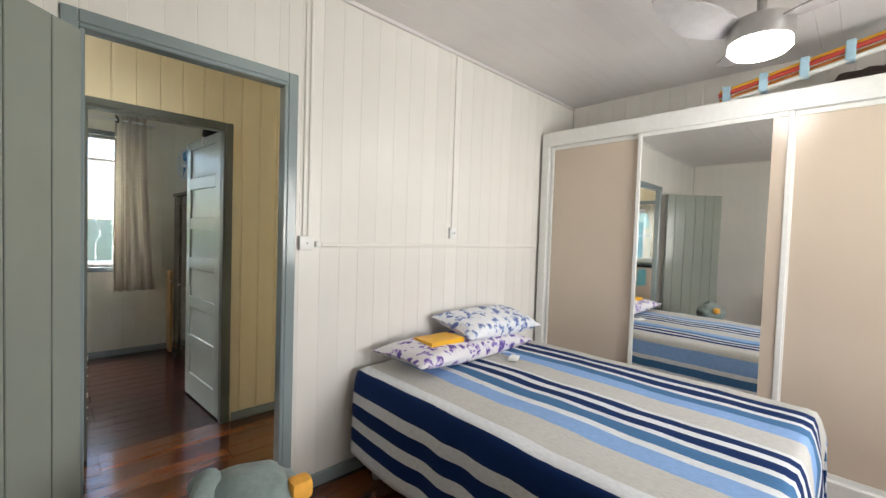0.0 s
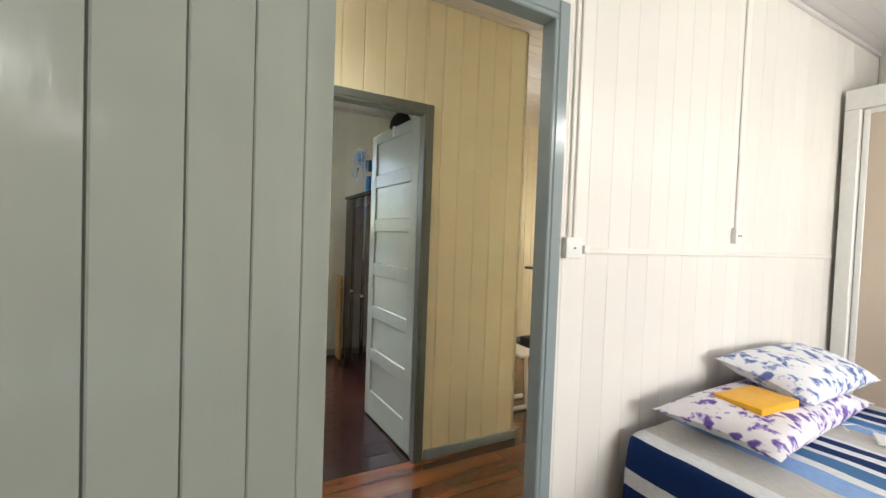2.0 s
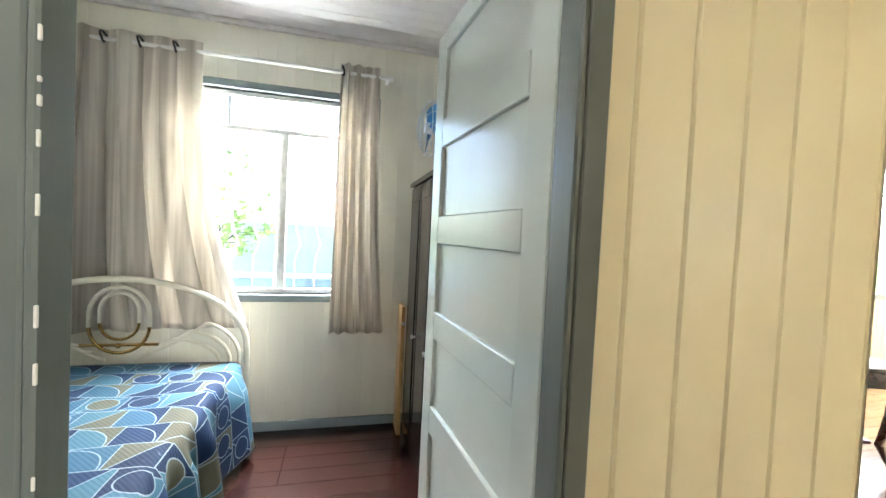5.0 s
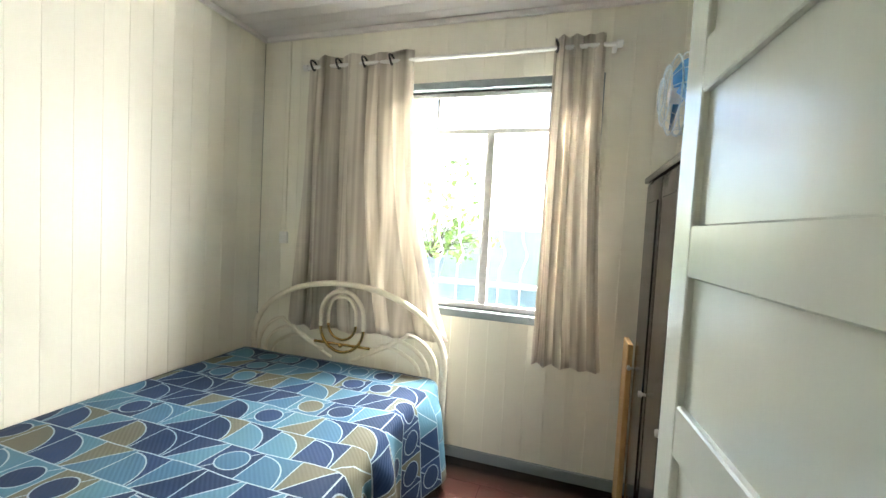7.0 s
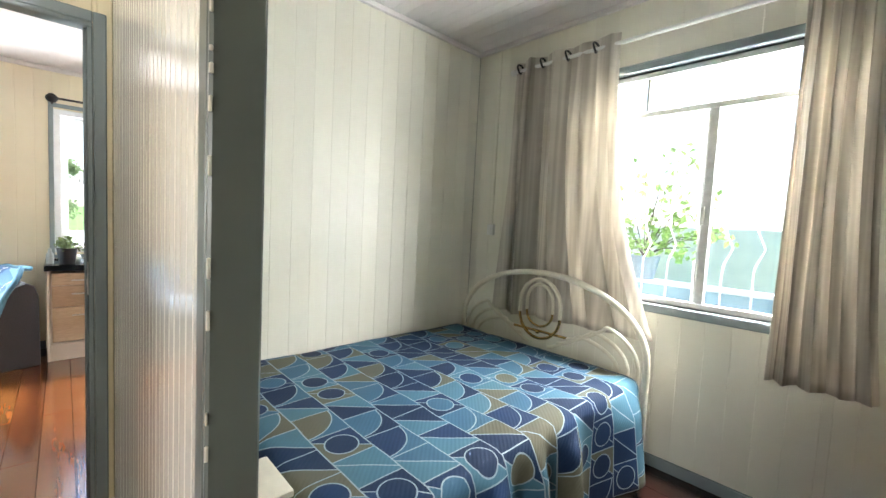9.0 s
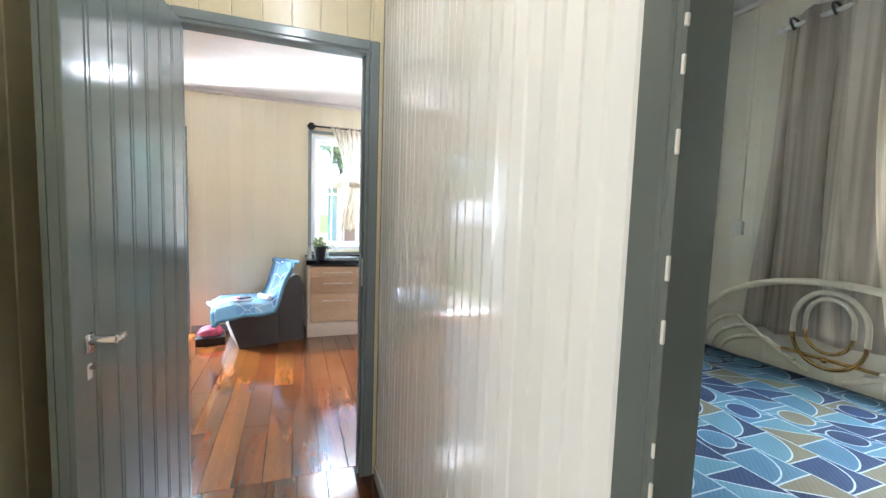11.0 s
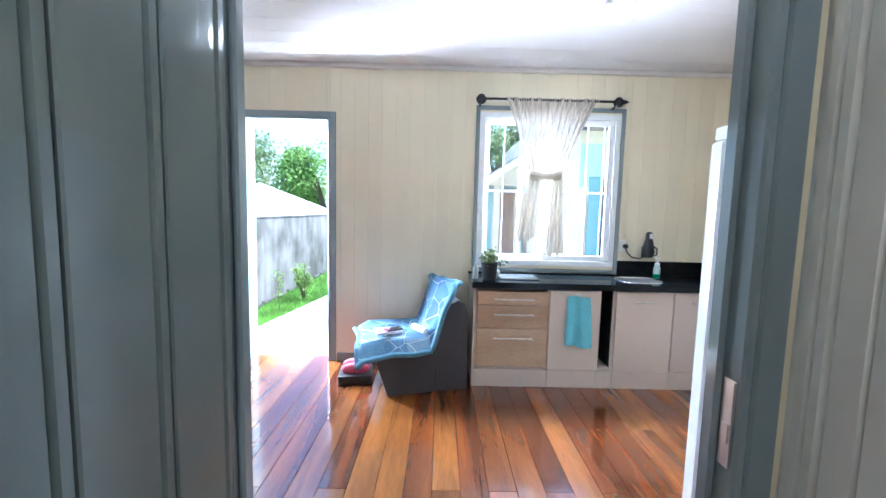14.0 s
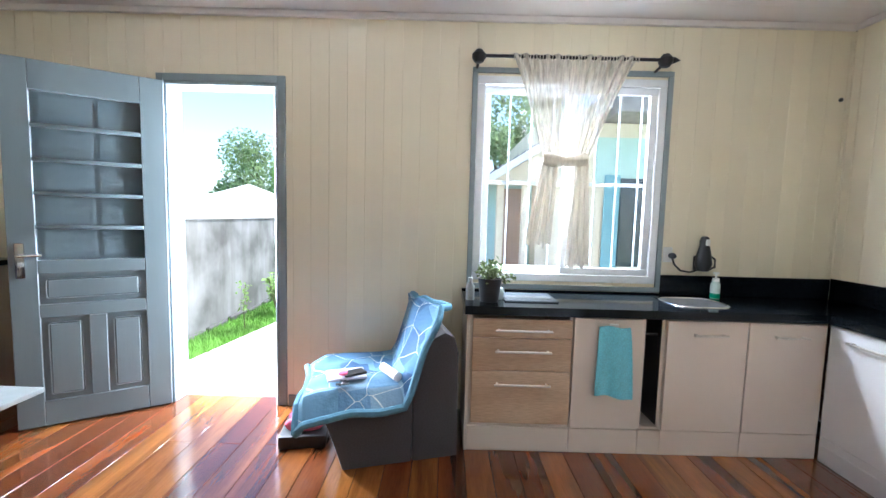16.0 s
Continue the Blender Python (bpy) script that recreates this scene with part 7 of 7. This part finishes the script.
setting("house_base", box(FARX - 0.115, 8.05, -1.75, 5.6, GZ - 0.02, -0.125), CONC, "concrete base under the house", "base")
setting("terrace", box(-3.0, 9.0, 5.7, 8.6, GZ - 0.019, GZ, 0.01, 1), CONC, "pale terrace behind the back bedroom", "terrace")

rnd = random.Random(21)
GRASS = plain("grass_blade", (0.16, 0.34, 0.05), 0.7, vary=0.4, scale=3)
v, f = [], []
for i in range(22000):
    x = -4.8 - 14 * rnd.random() ** 1.6
    y = rnd.uniform(-0.07, path_edge(x) + rnd.uniform(-0.04, 0.03))
    h, a = rnd.uniform(0.03, 0.09), rnd.uniform(0, 6.28)
    k = len(v)
    dx, dy = 0.006 * math.cos(a), 0.006 * math.sin(a)
    v += [(x - dx, y - dy, GZ - 0.02), (x + dx, y + dy, GZ - 0.02), (x + rnd.gauss(0, 0.02), y + rnd.gauss(0, 0.02), GZ - 0.02 + h)]
    f.append((k, k + 1, k + 2))
me = bpy.data.meshes.new("grass")
me.from_pydata(v, [], f)
me.materials.append(GRASS)
tagged(new("grass", me), "strip of bright green grass along the garden wall", "grass", kind="stuff")


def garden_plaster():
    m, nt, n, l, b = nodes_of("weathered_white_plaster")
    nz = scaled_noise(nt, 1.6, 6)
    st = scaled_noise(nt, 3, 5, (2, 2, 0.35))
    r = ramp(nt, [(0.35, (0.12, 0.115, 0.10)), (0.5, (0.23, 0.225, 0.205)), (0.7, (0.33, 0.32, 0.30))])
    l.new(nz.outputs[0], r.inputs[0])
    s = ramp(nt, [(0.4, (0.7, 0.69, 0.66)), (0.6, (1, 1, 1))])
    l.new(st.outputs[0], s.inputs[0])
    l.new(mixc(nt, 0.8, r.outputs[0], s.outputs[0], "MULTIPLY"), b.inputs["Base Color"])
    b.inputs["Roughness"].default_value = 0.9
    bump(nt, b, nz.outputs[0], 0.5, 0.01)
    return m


gw = thing("garden_wall", "weathered white rendered block wall along the garden", "wall", kind="structure")
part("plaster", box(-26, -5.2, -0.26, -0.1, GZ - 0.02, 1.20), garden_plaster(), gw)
part("coping", box(-26, -5.2, -0.28, -0.08, 1.2005, 1.24, 0.006, 1), CONC, gw)
for i in range(40):
    x = -5.3 - i * 0.5
    part("edging_stone", box(x - 0.22, x + 0.2, -0.1, -0.04, GZ - 0.02, GZ + 0.045 + 0.015 * math.sin(i * 2.1), 0.015, 1), plain("dark_stone", (0.10, 0.095, 0.09), 0.9) if i == 0 else MATS["dark_stone"], gw)



def leaf_mat(name, color, vary, scale):
    """A leaf surface that lets part of the sun's light through."""
    m = plain(name, color, 0.55, vary=vary, scale=scale)
    nt = m.node_tree
    b = nt.nodes["Principled BSDF"]
    tl, mx = nt.nodes.new("ShaderNodeBsdfTranslucent"), nt.nodes.new("ShaderNodeMixShader")
    nt.links.new(b.inputs["Base Color"].links[0].from_socket, tl.inputs["Color"])
    mx.inputs[0].default_value = 0.5
    nt.links.new(b.outputs[0], mx.inputs[1])
    nt.links.new(tl.outputs[0], mx.inputs[2])
    nt.links.new(mx.outputs[0], nt.nodes["Material Output"].inputs["Surface"])
    return m


LEAF_T = leaf_mat("tree_leaf", (0.27, 0.35, 0.17), 0.5, 1.5)
LEAF_V = leaf_mat("vine_leaf", (0.30, 0.45, 0.14), 0.4, 4)
BARK = plain("bark", (0.10, 0.075, 0.05), 0.9, vary=0.4, scale=12, bumps=0.8)


def tree(at, height, spread, n, size, seed, label, mat=LEAF_T, low=0.55):
    """A tapered trunk, forking limbs and a loose crown of single leaves."""
    rnd = random.Random(seed)
    t = thing("tree", label, "tree", at)
    part("trunk", tube([(0, 0, 0), (0.05, 0.03, height * 0.25), (-0.04, 0.02, height * 0.5)], height * 0.03, 10, taper=height * 0.018), BARK, t)
    tips = []
    lim = bmesh.new()
    for i in range(11):
        a, up = rnd.uniform(0, 6.28), rnd.uniform(low, 1.0)
        e = Vector((spread * rnd.uniform(0.4, 0.95) * math.cos(a), spread * rnd.uniform(0.4, 0.95) * math.sin(a), height * up))
        tube([(-0.02, 0.01, height * min(0.4, low)), (e.x * 0.4, e.y * 0.4, height * (0.4 + (up - 0.4) * 0.6)), tuple(e)], height * 0.013, 6, lim, taper=0.01)
        tips.append((e, spread * rnd.uniform(0.28, 0.5)))
    tips.append((Vector((0, 0, height * 0.85)), spread * 0.5))
    part("limbs", lim, BARK, t)
    def spot(i):
        c, r = tips[i % len(tips)]
        d = Vector((rnd.gauss(0, 1), rnd.gauss(0, 1), rnd.gauss(0, 0.8)))
        return c + d.normalized() * r * rnd.random() ** 0.45
    leaves("crown", n, spot, size, rnd, mat, t, "loose green crown")
    return t


tree((-23.0, -6.6, GZ), 4.7, 2.9, 11000, 0.19, 5, "leafy green tree behind the garden wall", LEAF_T, 0.28)
tree((-22.0, -3.2, GZ), 4.4, 2.7, 11000, 0.19, 6, "bright green bushy tree behind the garden wall", LEAF_V, 0.25)
shed = thing("neighbour_shed", "low white shed with a sloping roof behind the garden wall", "shed")
part("wall", box(-15.5, -12.5, -5.6, -1.3, GZ - 0.02, 0.95), plain("white_shed_render", (0.72, 0.70, 0.66), 0.85, vary=0.06, scale=3), shed)
eaves = [(-12.4, -1.0), (-12.4, -5.8), (-16.8, -5.8), (-16.8, -1.0)]
SHEET_W = plain("white_roof_sheet", (0.88, 0.88, 0.87), 0.6, vary=0.08, scale=4)
for (xa, ya), (xb, yb) in zip(eaves, eaves[1:] + eaves[:1]):
    slope = bmesh.new()
    apex = Vector((-14.6, -3.4, 2.15))
    rim = [Vector((xa, ya, 1.05)), Vector((xb, yb, 1.05)), apex]
    lo, hi = [slope.verts.new(p - Vector((0, 0, 0.06))) for p in rim], [slope.verts.new(p) for p in rim]
    slope.faces.new(hi)
    slope.faces.new(lo[::-1])
    for a in range(3):
        slope.faces.new((lo[a], lo[(a + 1) % 3], hi[(a + 1) % 3], hi[a]))
    part("roof_slope", slope, SHEET_W, shed, "white painted roof slope", False)
tree((-15.5, 4.6, GZ), 6.2, 1.9, 6500, 0.16, 7, "tall dark green tree behind the neighbouring house")
tree((-13.0, 2.6, GZ), 2.4, 0.7, 2500, 0.10, 8, "slender green shrub beside the neighbouring house")
tree((7.2, 10.5, GZ), 4.5, 2.4, 5000, 0.2, 10, "leafy tree outside the far window", LEAF_V)


def shrub(at, h, n, seed, label):
    rnd = random.Random(seed)
    s = thing("shrub", label, "shrub", at)
    st = bmesh.new()
    ends = []
    for i in range(12):
        a, r = rnd.uniform(0, 6.28), rnd.uniform(0.05, 0.3) * h
        e = Vector((r * math.cos(a), r * math.sin(a), h * rnd.uniform(0.5, 1)))
        tube([(0, 0, 0), tuple(e * 0.55), tuple(e)], 0.006, 5, st)
        ends.append(e)
    part("stems", st, BARK, s)
    leaves("foliage", n, lambda i: ends[i % 12] * rnd.uniform(0.6, 1.05) + Vector((rnd.gauss(0, 0.05), rnd.gauss(0, 0.05), rnd.gauss(0, 0.05))) * h, 0.06, rnd, LEAF_V, s, "small bright leaves")


shrub((-7.5, 0.42, GZ - 0.02), 0.62, 420, 4, "pale flowering bush on the grass strip")
weed = thing("tall_weed", "thin tall weed with small leaves on the grass strip", "weed", (-6.65, 0.36, GZ - 0.02))
part("stem", tube([(0, 0, 0), (0.01, -0.01, 0.3), (-0.01, 0.01, 0.62)], 0.006, 6, taper=0.002), BARK, weed)
wr = random.Random(3)
leaves("foliage", 46, lambda i: Vector((wr.gauss(0, 0.035), wr.gauss(0, 0.035), wr.uniform(0.28, 0.66))), 0.055, wr, LEAF_V, weed, "small pale leaves")

# neighbouring house
NCREAM = plain("neighbour_cream_render", (0.68, 0.60, 0.45), 0.85, vary=0.06, scale=4)
NMINT = plain("neighbour_mint_render", (0.45, 0.60, 0.53), 0.85, vary=0.06, scale=4)
NTEAL = plain("teal_shutter_paint", (0.16, 0.33, 0.36), 0.5)
TILE = plain("grey_roof_tile", (0.30, 0.27, 0.25), 0.85, vary=0.25, scale=9, bumps=0.5)
nh = thing("neighbour_house", "cream and mint house with a gabled porch roof next door", "house")
part("wall", box(-12.5, -9.0, 4.4, 9.5, GZ - 0.02, 3.0), NCREAM, nh)
part("mint_band", box(-8.999, -8.985, 5.2, 9.5, 1.9, 2.75), NMINT, nh, "mint green upper band")
part("porch_wall", box(-12.0, -9.4, 3.72, 4.39, GZ - 0.02, 2.2), NMINT, nh)
for y in (3.75, 4.2):
    part("porch_post", box(-9.1, -8.95, y - 0.06, y + 0.06, GZ - 0.02, 2.0), NCREAM, nh)
g = bmesh.new()
for k in range(16):
    u = k / 16
    block(g, -12.6, -8.55, 3.3 + 2.1 * u, 3.3 + 2.1 * (u + 1 / 16) + 0.03, 1.85 + 1.35 * u + 0.02, 1.85 + 1.35 * u + 0.08, m=None)
part("roof", g, TILE, nh, "grey tiled porch roof")
part("roof_verge", extrude_profile([(3.25, 1.72), (3.25, 1.86), (5.45, 3.27), (5.45, 3.13)], -8.545, -8.5, 0.003), plain("white_verge_board", (0.75, 0.75, 0.72), 0.6), nh, "white verge board")
part("gable", extrude_profile([(3.5, 1.88), (5.35, 3.05), (5.35, 1.88)], -8.99, -8.9, 0.003), NCREAM, nh)
part("main_roof", box(-12.8, -8.3, 5.5, 9.8, 3.02, 3.5, 0.02, 1), TILE, nh, "grey tiled main roof")
for y0, y1 in ((5.85, 6.5), (7.4, 8.1)):
    w = part("window", box(-8.984, -8.95, y0, y1, 0.5, 2.05, 0.01, 1), plain("window_dark", (0.05, 0.06, 0.07), 0.15), nh, "dark window")
    part("shutter", box(-8.949, -8.92, y0 - 0.3, y0 - 0.02, 0.45, 2.1, 0.01, 1), NTEAL, w, "teal shutter")
    part("sill", box(-8.949, -8.88, y0 - 0.02, y1 + 0.02, 0.45, 0.495), NCREAM, w)
part("door", box(-9.398, -9.36, 3.85, 4.3, GZ, 1.85, 0.01, 1), plain("pale_brown_door", (0.35, 0.22, 0.14), 0.5), nh)

# behind the back bedroom
bp = thing("terrace_wall", "pale blue low wall behind the bedroom window", "wall", kind="structure")
part("plaster", box(-4.0, 6.0, 7.6, 7.75, GZ - 0.02, 0.82), plain("pale_blue_render", (0.20, 0.33, 0.43), 0.85, vary=0.12, scale=3), bp)
part("coping", box(-4.0, 6.0, 7.57, 7.78, 0.8205, 0.86, 0.006, 1), plain("pale_coping", (0.5, 0.6, 0.68), 0.85), bp)
bh = thing("boundary_wall", "white rendered boundary wall beyond the terrace", "wall", kind="structure")
part("wall", box(-6, 3.5, 12.0, 12.2, GZ - 0.02, 1.5), plain("white_render", (0.78, 0.76, 0.72), 0.85, vary=0.05, scale=3), bh)
vine = thing("climbing_vine", "climbing vine with bright leaves in a pot on the wall", "vine", (-0.95, 7.675, 1.112))
part("pot", lathe([(0, -0.25), (0.11, -0.25), (0.16, 0), (0.15, 0), (0.1, -0.03), (0, -0.03)], 20), plain("grey_blue_pot", (0.20, 0.28, 0.36), 0.6), vine, "grey-blue pot")
st = bmesh.new()
rnd = random.Random(33)
ends = []
for i in range(22):
    a = rnd.uniform(0, 6.28)
    e = Vector((rnd.uniform(-0.55, 0.75), rnd.uniform(-0.3, 0.3), rnd.uniform(0.05, 1.15)))
    tube([(0, 0, -0.03), (e.x * 0.4, e.y * 0.5, e.z * 0.7), tuple(e)], 0.005, 5, st)
    ends.append(e)
part("stems", st, BARK, vine)
leaves("foliage", 420, lambda i: ends[i % 22] * rnd.uniform(0.5, 1.05) + Vector((rnd.gauss(0, 0.06), rnd.gauss(0, 0.06), rnd.gauss(0, 0.06))), 0.10, rnd, LEAF_V, vine, "bright green leaves")
post = tagged(part("terrace_post", box(-2.55, -2.43, 7.2, 7.32, GZ, 3.0, 0.01, 1), PVC), "white painted square terrace post", "post")

# ---------- boards and planks ----------
for job in BOARD_JOBS:
    lay_boards(*job)

PLANKS = {}
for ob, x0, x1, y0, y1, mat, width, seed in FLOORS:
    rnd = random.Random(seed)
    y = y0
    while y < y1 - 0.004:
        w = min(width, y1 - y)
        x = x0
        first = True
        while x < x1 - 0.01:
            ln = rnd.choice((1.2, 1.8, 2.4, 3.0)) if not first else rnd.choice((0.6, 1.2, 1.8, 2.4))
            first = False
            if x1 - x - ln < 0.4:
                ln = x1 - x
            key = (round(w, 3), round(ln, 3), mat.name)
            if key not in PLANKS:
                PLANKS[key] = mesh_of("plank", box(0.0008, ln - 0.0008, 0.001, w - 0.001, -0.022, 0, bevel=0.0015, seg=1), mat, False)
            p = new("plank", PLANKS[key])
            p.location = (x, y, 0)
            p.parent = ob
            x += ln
        y += w
